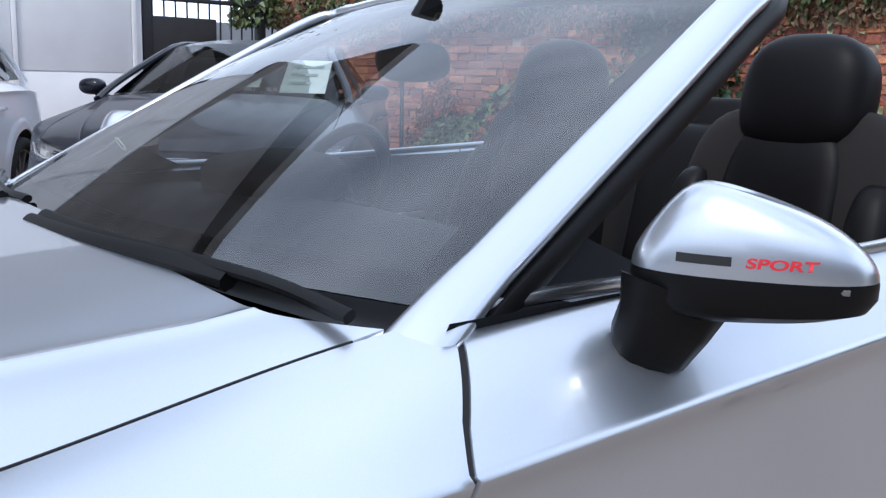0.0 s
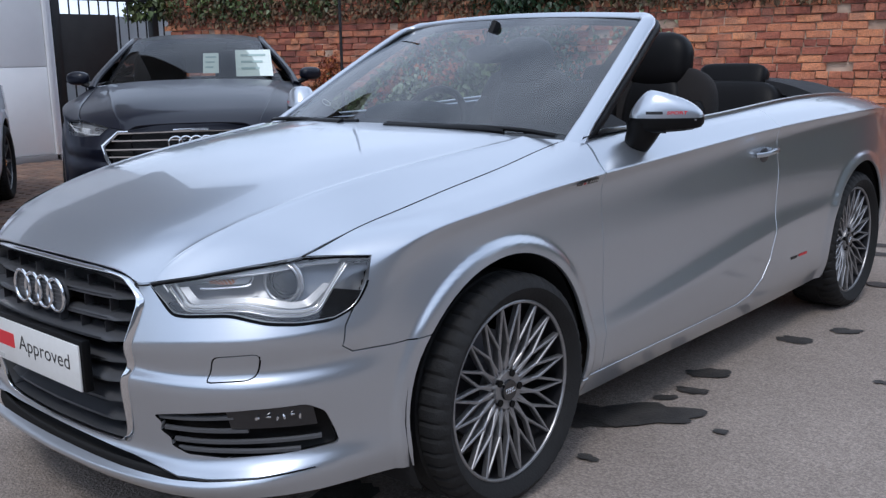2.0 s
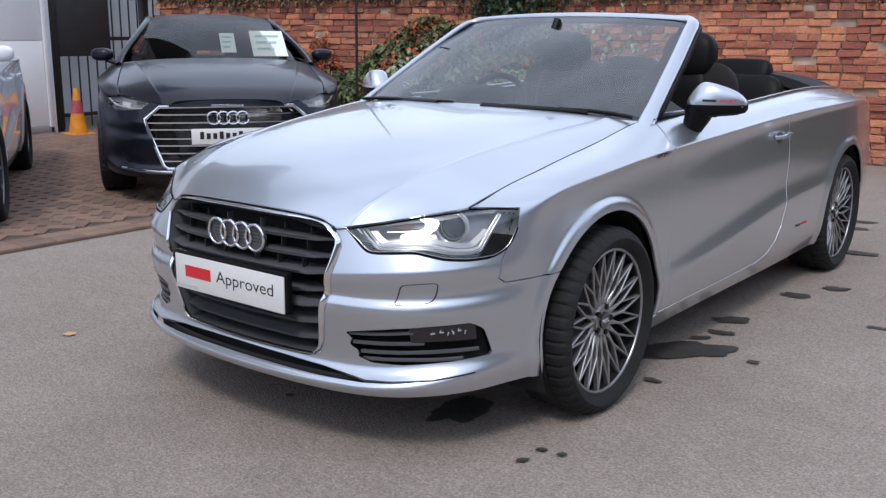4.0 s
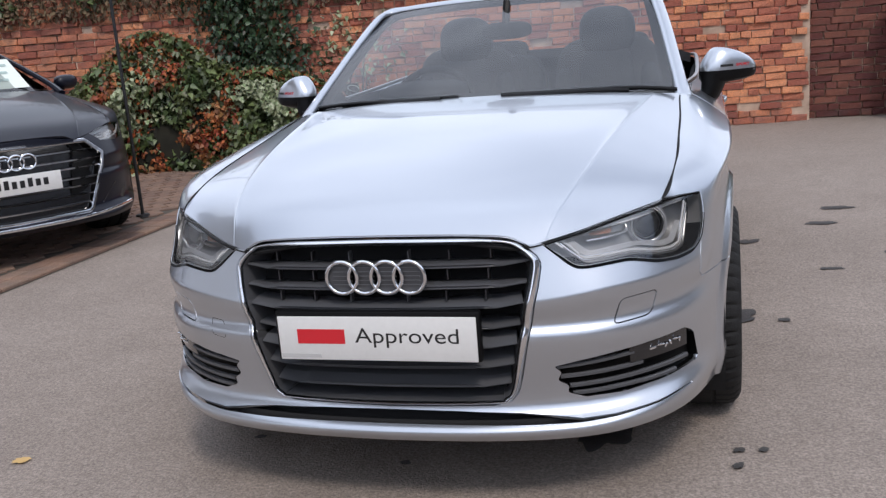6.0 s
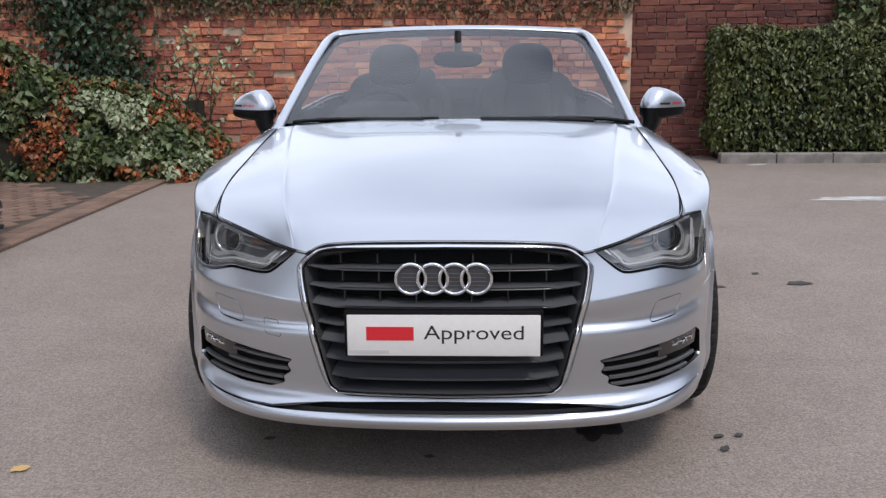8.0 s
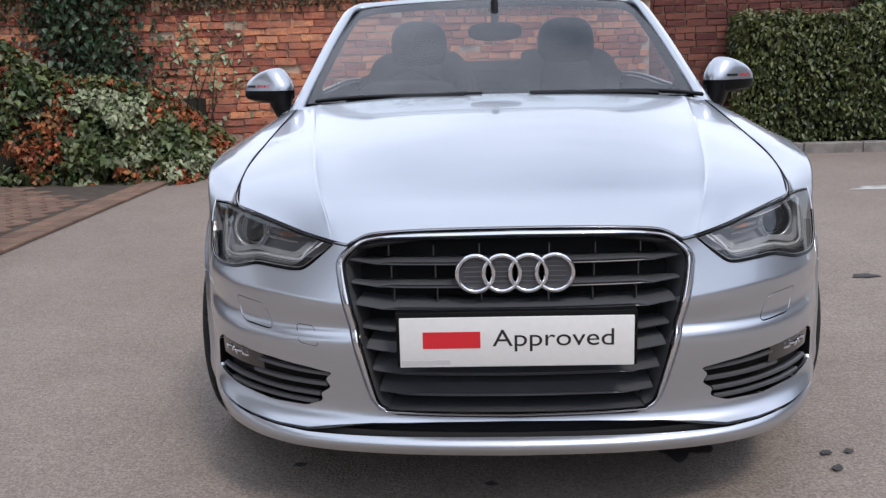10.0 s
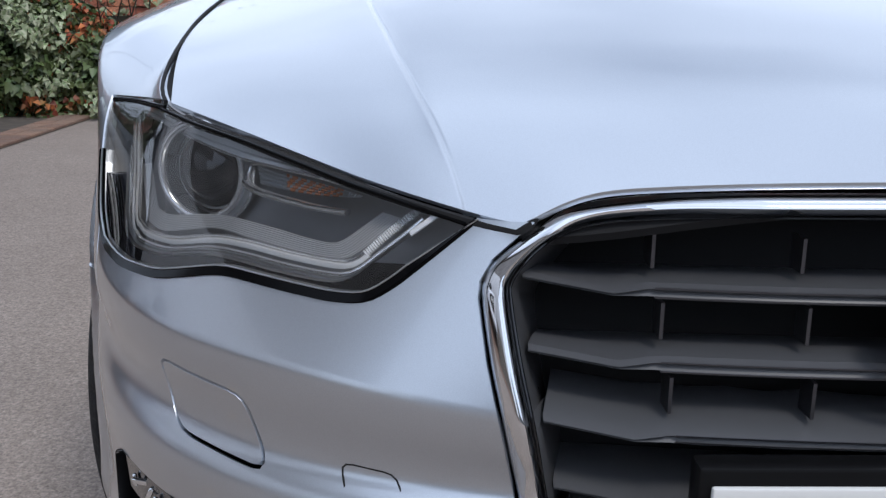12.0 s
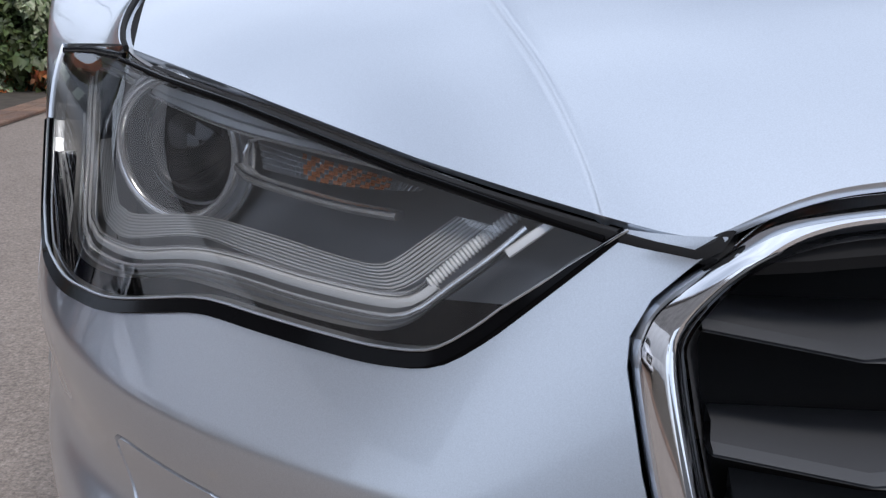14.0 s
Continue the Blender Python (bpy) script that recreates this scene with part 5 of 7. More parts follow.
# door mirrors
for sx in (1, -1):
    def mirror_point(u, v):
        """u round the housing, v from its lower seam up over the top."""
        a = u * 2 * math.pi
        w, d = 0.114, 0.060
        ca, sa = math.cos(a), math.sin(a)
        e = 0.82
        x = math.copysign(abs(ca) ** e, ca) * w
        y = math.copysign(abs(sa) ** e, sa) * d
        k = max(math.cos(v * math.pi / 2), 0.0) ** 0.62
        top = float(spline([-1, -0.7, -0.35, 0.1, 0.55, 0.85, 1], [0.046, 0.067, 0.083, 0.076, 0.060, 0.045, 0.034], np.array(x * k / w)))
        z = math.sin(v * math.pi / 2) ** 0.9 * top
        return Vector((x * k - 0.030 * (1 - k) * v, y * k, z))
    mm = Matrix.Translation((sx * 0.874, 0.746, 0.998)) @ Matrix.Rotation(sx * radians(35), 4, "Z") @ Matrix.Diagonal((sx, 1, 1, 1))
    nu_, nv_ = 40, 14
    vs = [mm @ mirror_point(i / nu_, j / nv_) for i in range(nu_) for j in range(nv_ + 1)]
    mirror = mesh_object("door_mirror", vs, [f if sx > 0 else f[::-1] for f in grid_faces(nu_, nv_ + 1, True)], SILVER, car, "silver door mirror with black base")
    mtree = BVHTree.FromPolygons(vs, grid_faces(nu_, nv_ + 1, True))
    b = bmesh.new()
    rows = []
    for zz, k in ((0.0, 1.0), (-0.004, 1.004), (-0.018, 1.0), (-0.030, 0.93), (-0.038, 0.7), (-0.040, 0.0)):
        rows.append([b.verts.new(mm @ Vector((mirror_point(i / nu_, 0).x * k, mirror_point(i / nu_, 0).y * k, zz - 0.010 * (mirror_point(i / nu_, 0).x / 0.104 * -0.5 + 0.5) * (zz < -0.01)))) for i in range(nu_)])
    for r, q in zip(rows, rows[1:]):
        for i in range(nu_):
            b.faces.new([r[i], r[(i + 1) % nu_], q[(i + 1) % nu_], q[i]])
    part("mirror_base", b, PLASTIC, mirror)
    b = bmesh.new()
    sweep(b, [mm @ Vector((x, -0.0515 + 0.45 * (x + 0.02) ** 2, -0.006)) for x in np.linspace(-0.02, 0.085, 8)], round_profile(0.002, 0.003, 6), (0, 0, 1))
    part("repeater", b, material("repeater_lens", (0.12, 0.12, 0.125), 0.08, coat=1.0), mirror)
    b = bmesh.new()
    foot = [Vector((sx * 0.822, 0.700, 0.972)), Vector((sx * 0.818, 0.690, 0.942)), Vector((sx * 0.808, 0.680, 0.915)), Vector((sx * 0.796, 0.672, 0.894))]
    sweep(b, foot, round_profile(0.036, 0.050, 12), (sx * 0.6, 1, 0.3), scales=[1.15, 0.95, 0.85, 0.55])
    part("mirror_foot", b, PLASTIC, mirror)

    def on_mirror(u, v, lo, hi, zz):
        x = lo + (hi - lo) * u
        o = mm @ Vector((x, -0.5, zz + v))
        d = (mm @ Vector((x, 0, zz + v)) - o).normalized()
        loc, nn, _, _ = mtree.ray_cast(o, d)
        return (loc if loc is not None else mm @ Vector((x, -0.06, zz + v))) - d * 0.0007
    if sx > 0:
        letters("lettering", "SPORT", 0.015, RED, mirror, lambda u, v: on_mirror(u + v * 3, v, -0.006, 0.056, 0.012), squash=0.85, bold=0.0004)
        lo, hi = -0.068, -0.018
    else:
        letters("lettering", "SPORT", 0.015, RED, mirror, lambda u, v: on_mirror(1 - u, v, -0.060, 0.006, 0.012), squash=0.85, bold=0.0004)
        lo, hi = 0.064, 0.012
    b = bmesh.new()
    nq = 8
    q = [[b.verts.new(on_mirror(i / nq, v, lo, hi, 0.012)) for v in (0.0, 0.0088)] for i in range(nq + 1)]
    for r0, r1 in zip(q, q[1:]):
        b.faces.new([r0[0], r1[0], r1[1], r0[1]])
    part("brand_bar", b, BLACKINK, mirror)

# door handles, wing badges, waist trim, side marks
for sx in (1, -1):
    b = bmesh.new()
    hand = [side_point(y, z, o, sx) for y, z, o in ((1.48, 0.810, 0.004), (1.50, 0.812, 0.028), (1.53, 0.815, 0.034), (1.58, 0.818, 0.034), (1.62, 0.819, 0.028), (1.635, 0.818, 0.006))]
    sweep(b, hand, round_profile(0.009, 0.007, 10), (sx, 0, 0))
    part("door_handle", b, SILVER, car, "silver door handle")
    # slightly raised dark dome: the handle hollow's shade put into colour
    b = bmesh.new()
    soft(b, (0.008, 0.046, 0.034), Matrix.Translation(side_point(1.555, 0.802, -0.0045, sx)), 0.9, 0.9)
    part("handle_recess", b, GUNMETAL, car)
    badge = bmesh.new()
    rows = [[side_point(y, z, 0.004, sx) for z in (c - h, c + h)] for y, c, h in ((0.262, 0.8405, 0.0018), (0.285, 0.8415, 0.0048), (0.33, 0.8435, 0.0060), (0.374, 0.8455, 0.0068))]
    rv = [[badge.verts.new(p) for p in r] for r in rows]
    for r0, r1 in zip(rv, rv[1:]):
        badge.faces.new([r0[0], r1[0], r1[1], r0[1]])
    wb = part("wing_badge", badge, GLOSSBLACK, car, "small black wing badge with bright marks")
    b = bmesh.new()
    b.faces.new([b.verts.new(side_point(y, z, 0.0035, sx)) for y, z in ((0.215, 0.8385), (0.27, 0.8385), (0.285, 0.8365), (0.262, 0.843))])
    part("badge_tail", b, SATIN, wb)
    for y0, y1, c, mat in ((0.288, 0.312, 0.8420, SATIN), (0.294, 0.306, 0.8422, RED), (0.328, 0.335, 0.8438, SATIN), (0.339, 0.346, 0.8443, SATIN), (0.350, 0.357, 0.8448, SATIN), (0.361, 0.367, 0.8453, SATIN)):
        b = bmesh.new()
        h = 0.0034 if y1 - y0 > 0.015 else 0.0024
        b.faces.new([b.verts.new(side_point(y, z, 0.006 if mat is SATIN else 0.0068, sx)) for y, z in ((y0, c - h), (y1, c - h + 0.0008), (y1, c + h + 0.0008), (y0, c + h))])
        part("badge_mark", b, mat, wb)
    b = bmesh.new()
    rail = [(sx * p[0], p[1], p[2]) for p in spline(arc, np.array(TOP), np.linspace(arc[10] + 0.085, arc[15], 60)) + np.array((0.003, 0, 0.004))]
    sweep(b, rail, round_profile(0.009, 0.008, 8), (0, 0, 1))
    part("waist_trim", b, SATIN, car, "satin aluminium waist trim")
    for y0, y1, mat in ((1.82, 1.885, BLACKINK), (1.90, 1.99, RED)):
        b = bmesh.new()
        b.faces.new([b.verts.new(side_point(y, z, 0.0015, sx)) for y, z in ((y0, 0.356), (y1, 0.355), (y1, 0.366), (y0, 0.367))])
        part("side_mark", b, mat, car)
    b = bmesh.new()
    tri = [(0.735, 0.50, 0.945), (0.735, 0.80, 0.955), (0.700, 0.80, 0.960), (0.690, 0.66, 1.026), (0.712, 0.53, 0.955)]
    vs1 = [b.verts.new((sx * x, y, z)) for x, y, z in tri]
    vs2 = [b.verts.new((sx * (x - 0.03), y, z)) for x, y, z in tri]
    b.faces.new(vs1)
    b.faces.new(vs2[::-1])
    for i in range(5):
        b.faces.new([vs1[i], vs1[(i + 1) % 5], vs2[(i + 1) % 5], vs2[i]])
    part("mirror_sail", b, BLACKTRIM, car)

# wipers
for pts in ([(0.70, 0.405, 0.972), (0.60, 0.385, 0.985), (0.48, 0.352, 0.992), (0.30, 0.318, 0.994), (0.10, 0.300, 0.996)], [(-0.06, 0.318, 0.996), (-0.16, 0.312, 0.996), (-0.32, 0.335, 0.994), (-0.50, 0.375, 0.990), (-0.64, 0.41, 0.980)]):
    pts = [(x, y - 0.004, z - 0.013) for x, y, z in pts]
    b = bmesh.new()
    sweep(b, smooth_line(pts, 5), round_profile(0.008, 0.006, 8), (0, -0.5, 0.85))
    wp = part("wiper", b, PLASTIC, car, "black wiper blade at the foot of the screen")
    b = bmesh.new()
    sweep(b, smooth_line([(x * 0.86 + 0.02, y - 0.020, z - 0.004) for x, y, z in pts[1:]], 5), round_profile(0.013, 0.009, 8), (0, -0.5, 0.85), scales=np.linspace(1.15, 0.7, 16))
    part("wiper_arm", b, PLASTIC, wp)

# cabin
b = bmesh.new()
box(b, (-0.70, 0.46, 0.30), (0.70, 2.40, 0.34))
part("cabin_floor", b, CLOTH, car)
b = bmesh.new()
rows = []
for y, z, k in ((0.44, 0.925, 0.0), (0.62, 0.945, 0.0), (0.82, 0.945, 0.2), (0.93, 0.925, 0.6), (0.97, 0.86, 1), (0.96, 0.74, 1), (0.88, 0.60, 1), (0.86, 0.34, 1)):
    rows.append([b.verts.new((x, y + 0.02 * (1 - (x / 0.7) ** 2), z - 0.02 * (x / 0.7) ** 2)) for x in np.linspace(-0.705, 0.705, 25)])
for r, q in zip(rows, rows[1:]):
    for i in range(24):
        b.faces.new([r[i], r[i + 1], q[i + 1], q[i]])
dash = part("dashboard", b, DASH, car, "black soft dashboard")
b = bmesh.new()
soft(b, (0.19, 0.12, 0.05), pose(-0.35, 0.86, 0.965, 6), 0.6, 0.7)
part("instrument_hood", b, DASH, dash)
for x in (-0.60, -0.12, 0.12, 0.60):
    b = bmesh.new()
    torus(b, 0.040, 0.006, pose(x, 0.972, 0.845, 80), 28, 8)
    part("air_vent", b, SATIN, dash)
m = pose(-0.355, 0.99, 0.90, 62, 0, 0)
b = bmesh.new()
torus(b, 0.180, 0.015, m, 48, 10)
sw = part("steering_wheel", b, LEATHER, car, "black leather steering wheel")
b = bmesh.new()
soft(b, (0.065, 0.06, 0.025), m, 0.6, 0.7)
for a in (0, 180, 270):
    box(b, (0.05, -0.02, -0.008), (0.175, 0.02, 0.008), 0.004, m @ Matrix.Rotation(radians(a), 4, "Z"))
part("wheel_hub", b, PLASTIC, sw)
for x in (-0.345, 0.345):
    b = bmesh.new()
    soft(b, (0.25, 0.27, 0.09), pose(x, 1.30, 0.50, 4), 0.5, 0.45)
    seat = part("front_seat", b, CLOTH, car, "dark cloth and leather front seat")
    b = bmesh.new()
    soft(b, (0.255, 0.075, 0.36), pose(x, 1.60, 0.78, -14), 0.45, 0.5, 28, 18)
    part("backrest", b, CLOTH, seat)
    b = bmesh.new()
    soft(b, (0.135, 0.055, 0.31), pose(x, 1.565, 0.80, -14), 0.5, 0.5, 24, 16)
    part("leather_panel", b, LEATHER, seat)
    for s2 in (-1, 1):
        b = bmesh.new()
        soft(b, (0.050, 0.075, 0.27), pose(x + s2 * 0.205, 1.545, 0.74, -14, 0, s2 * 14), 0.6, 0.7, 18, 14)
        part("bolster", b, LEATHER, seat)
    b = bmesh.new()
    soft(b, (0.132, 0.070, 0.122), pose(x, 1.655, 1.152, -10), 0.72, 0.66, 32, 20)
    head = part("headrest", b, LEATHER, seat, "black leather headrest")
    for s2 in (-0.05, 0.05):
        b = bmesh.new()
        cyl(b, 0.006, 0.006, 0.12, pose(x + s2, 1.635, 1.035, -12), 10)
        part("headrest_post", b, CHROME, head)
for x in (-0.33, 0.33):
    b = bmesh.new()
    soft(b, (0.27, 0.09, 0.26), pose(x, 2.26, 0.80, -20), 0.4, 0.4)
    rs = part("rear_seat", b, LEATHER, car, "black leather rear seat")
    b = bmesh.new()
    soft(b, (0.165, 0.050, 0.068), pose(x, 2.36, 1.062, -24), 0.42, 0.42)
    part("headrest", b, LEATHER, rs)
for sx in (1, -1):
    b = bmesh.new()
    rows = []
    for z, x in ((0.32, 0.70), (0.55, 0.70), (0.62, 0.665), (0.68, 0.665), (0.74, 0.70), (0.90, 0.715), (0.952, 0.745)):
        rows.append([b.verts.new((sx * x, y, z + 0.02 * (y - 0.5) / 1.7 * (z > 0.8))) for y in np.linspace(0.48, 2.38, 20)])
    for r, q in zip(rows, rows[1:]):
        for i in range(19):
            b.faces.new([r[i], r[i + 1], q[i + 1], q[i]])
    card = part("door_card", b, DASH, car, "black door lining")
    b = bmesh.new()
    sweep(b, [(sx * 0.705, y, 0.80) for y in np.linspace(0.60, 1.5, 8)], round_profile(0.006, 0.010, 8), (0, 0, 1))
    part("inlay", b, SATIN, card)
    b = bmesh.new()
    soft(b, (0.020, 0.06, 0.10), pose(sx * 0.68, 0.62, 0.78), 0.6, 0.6)
    part("speaker_cover", b, PLASTIC, card)
# inside mirror
b = bmesh.new()
soft(b, (0.108, 0.018, 0.036), pose(0.0, 0.955, 1.200, 10), 0.7, 0.7)
im = part("inside_mirror", b, PLASTIC, car, "black inside mirror under the screen frame")
b = bmesh.new()
sweep(b, [(0, 0.95, 1.22), (0, 0.97, 1.27), (0, 1.00, 1.315)], round_profile(0.016, 0.02, 8), (0, 1, 0))
part("mirror_stalk", b, PLASTIC, im)
# sticker in the screen's corner
b = bmesh.new()
torus(b, 0.024, 0.0022, pose(-0.575, 0.625, 1.022, -58, 8, 0) @ Matrix.Diagonal((1, 0.6, 1, 1)), 24, 6)
part("screen_sticker", b, PAPER, car)
# folded roof cover and boot lid
deck = spline(arc, np.array(TOP), np.linspace(arc[13] + 0.20, arc[-1], 40))
b = bmesh.new()
cols = []
for p in deck:
    u = np.linspace(-1, 1, 21)
    cols.append([b.verts.new((p[0] * k, p[1], p[2] + 0.045 * (1 - k * k) * min(1, p[0] / 0.4))) for k in u])
split = 14
for i in range(len(cols) - 1):
    for j in range(20):
        if i >= split:
            b.faces.new([cols[i][j], cols[i][j + 1], cols[i + 1][j + 1], cols[i + 1][j]])
part("boot_lid", b, SILVER, car, "silver boot lid")
b = bmesh.new()
cols = []
for p in deck[:split + 1]:
    cols.append([b.verts.new((p[0] * k * 0.975, p[1], p[2] + 0.012 + 0.075 * (1 - k ** 4))) for k in np.linspace(-1, 1, 21)])
for i in range(split):
    for j in range(20):
        b.faces.new([cols[i][j], cols[i][j + 1], cols[i + 1][j + 1], cols[i + 1][j]])
r = bmesh.ops.extrude_face_region(b, geom=b.faces[:])
bmesh.ops.translate(b, vec=(0, 0, -0.05), verts=[g for g in r["geom"] if isinstance(g, bmesh.types.BMVert)])
part("roof_cover", b, material("black_canvas", (0.028, 0.028, 0.032), 0.9, vary=0.2, scale=6, bump=0.4, bump_scale=500), car, "black folded roof cover")
b = bmesh.new()
soft(b, (0.50, 0.10, 0.05), pose(0, 2.47, 0.985), 0.5, 0.4)
part("wind_deflector", b, LEATHER, car)
# rear lamps
for sx in (1, -1):
    b = bmesh.new()
    rows = [[b.verts.new(side_point(y, z, 0.004, sx)) for z in (0.70, 0.76, 0.82)] for y in (3.12, 3.18, 3.24)]
    for r0, r1 in zip(rows, rows[1:]):
        for i in range(2):
            b.faces.new([r0[i], r1[i], r1[i + 1], r0[i + 1]])
    part("rear_lamp", b, material("rear_lens", (0.25, 0.01, 0.012), 0.1, coat=1.0), car)


# ---- ground and walls ----
def plane_mesh(name, x0, x1, y0, y1, z, mat, label, category=""):
    ob = mesh_object(name, [(x0, y0, z), (x1, y0, z), (x1, y1, z), (x0, y1, z)], [(0, 1, 2, 3)], mat)
    return tagged(ob, label, category or name, kind="structure")


plane_mesh("ground", -400, 400, -400, 400, 0.0, ASPHALT, "worn grey tarmac of the car yard")


def bevel_block(sx, sy, sz, b):
    """A block with chamfered top edges: few triangles, base at z = 0."""
    x, y = sx / 2, sy / 2
    v = [(-x, -y, 0), (x, -y, 0), (x, y, 0), (-x, y, 0), (-x, -y, sz - b), (x, -y, sz - b), (x, y, sz - b), (-x, y, sz - b), (-x + b, -y + b, sz), (x - b, -y + b, sz), (x - b, y - b, sz), (-x + b, y - b, sz)]
    f = [(0, 1, 5, 4), (1, 2, 6, 5), (2, 3, 7, 6), (3, 0, 4, 7), (4, 5, 9, 8), (5, 6, 10, 9), (6, 7, 11, 10), (7, 4, 8, 11), (8, 9, 10, 11)]
    return v, f


# herringbone block paving beside the tarmac, one course of edging along it
rng = random.Random(4)
paving = plane_mesh("paving_bed", -30, -2.96, -14, 30, 0.004, SAND, "sand bed under red-brown block paving", "paving")
pv, pf = bevel_block(0.196, 0.096, 0.012, 0.004)
paver_mesh = bpy.data.meshes.new("paver")
paver_mesh.from_pydata(pv, [], pf)
paver_mesh.materials.append(PAVER)


def add_piece(name, me, parent, m):
    o = new(name, me)
    o.parent = parent
    o.matrix_basis = m
    return o


class Pile:
    """Gathers many alike blocks into one mesh."""
    def __init__(self):
        self.v, self.f = [], []

    def add(self, v, f, m):
        k = len(self.v)
        self.v += [m @ Vector(p) for p in v]
        self.f += [[i + k for i in q] for q in f]

    def make(self, name, mat, parent, label="", smooth=False):
        ob = mesh_object(name, self.v, self.f, mat, parent, label, smooth=smooth)
        return tagged(ob, kind="stuff")


pave_list = []
for i in range(-30, 80):
    for j in range(-70, 110):
        # 45-degree herringbone of 2:1 blocks
        if (i + j) % 4 == 0:
            a, b2 = (i + 0.5) * 0.1, j * 0.1
            pave_list.append((a + 0.05, b2, 0))
        elif (i + j) % 4 == 2:
            a, b2 = i * 0.1, (j + 0.5) * 0.1
            pave_list.append((a, b2 + 0.05, 90))
blocks = []
for a, b2, r in pave_list:
    x = -7.0 + (a - b2) * 0.7071 + 0.0
    y = -3.0 + (a + b2) * 0.7071
    if -9.0 < x < -3.30 and -1.0 < y < 6.0:
        blocks.append((x, y, r + 45))
blocks.sort(key=lambda q: (q[0] + 3.6) ** 2 + (q[1] - 3.0) ** 2)
pile = Pile()
for n, (x, y, r) in enumerate(blocks):
    m = pose(x, y, 0.005, rng.uniform(-0.5, 0.5), rng.uniform(-0.5, 0.5), r)
    if n < 300:
        add_piece("paver", paver_mesh, paving, m)
    else:
        pile.add(pv, pf, m)
pile.make("paver_field", PAVER, paving, "red-brown herringbone block paving")
ev, ef = bevel_block(0.198, 0.120, 0.020, 0.006)
pile = Pile()
for row in (0, 1):
    for k in range(80):
        pile.add(ev, ef, pose(-3.03 - 0.125 * row, -6 + 0.203 * k, 0.004, 0, 0, 90))
pile.make("paver_edging", PAVER, paving, "straight edging course of paving blocks")

# brick wall behind the car
WALL_A, WALL_B = Vector((-9.2, 5.47, 0)), Vector((1.83, 7.78, 0))
along = (WALL_B - WALL_A).normalized()
wall_len = (WALL_B - WALL_A).length
wall_angle = math.degrees(math.atan2(along.y, along.x))
wall_m = Matrix.Translation(WALL_A) @ Matrix.Rotation(radians(wall_angle), 4, "Z")


def brick_wall(name, m, length, height, mat, label, near, thick=0.35, rough=0.008, gone=0.0, seed=1, course=0.075):
    """Courses of bricks proud of a mortar core. near: the stretch whose bricks are single pieces."""
    r = random.Random(seed)
    b = bmesh.new()
    box(b, (0, 0.012, 0), (length, thick, height))
    core = part(name, b, MORTAR)
    core.matrix_world = m
    tagged(core, label, "wall", kind="structure")
    forms = []
    for k in range(12):
        bl = 0.215 if k % 3 else 0.105
        v, f = bevel_block(bl, course - 0.011, 0.030, 0.006)
        rr = random.Random(k)
        v = [(x + rr.uniform(-0.006, 0.006), y + rr.uniform(-0.006, 0.006), z + (rr.uniform(-0.007, 0.005) if z > 0.02 else 0)) for x, y, z in v]
        me = bpy.data.meshes.new("brick")
        me.from_pydata(v, [], f)
        me.materials.append(mat)
        forms.append((me, v, f))
    pile, single = Pile(), 0
    spots = []
    for c in range(int(height / course)):
        x = r.uniform(-0.2, 0)
        z = (c + 0.5) * course
        while x < length:
            head = r.random() < (0.8 if c % 4 == 0 else 0.12)
            bl = 0.115 if head else 0.225
            if x + bl > 0.02 and x + bl < length and r.random() > gone:
                spots.append((x + bl / 2, z, head))
            x += bl
    for x, z, head in spots:
        k = r.choice((0, 3, 6, 9)) if head else r.choice((1, 2, 4, 5, 7, 8, 10, 11))
        me, v, f = forms[k]
        mm = pose(x, 0.014 - r.uniform(-rough, rough), z + 0.01 * math.sin(x * 0.9) , 90 + r.uniform(-2.2, 2.2), r.uniform(-1.6, 1.6), r.uniform(-2.5, 2.5))
        if near[0] < x < near[1] and near[2] < z < near[3] and single < 300:
            add_piece("brick", me, core, mm)
            single += 1
        else:
            pile.add(v, f, mm)
    pile.make("brick_field", mat, core, "weathered bricks of the same wall")
    return core


brick_wall("wall_brick", wall_m, wall_len, 2.25, BRICK, "old red brick wall with pale worn mortar", (7.6, 11.2, 0.25, 1.75), rough=0.016, gone=0.03, seed=3)
# this wall's shade comes from its darker brick colour
brick_wall("wall_shaded", Matrix.Translation((1.86, 7.92, 0)), 7.0, 2.3, SHADEDBRICK, "red brick wall behind the hedge, its shade put into the brick colour", (0.0, 1.6, 0.1, 2.2), rough=0.004, seed=5)
b = bmesh.new()
box(b, (0, 0.30, 0), (0.03, 0.5, 2.25))
end = part("wall_return", b, BRICK)
end.matrix_world = Matrix.Translation((1.80, 7.60, 0))
tagged(end, "end face of the old brick wall", "wall", kind="structure")


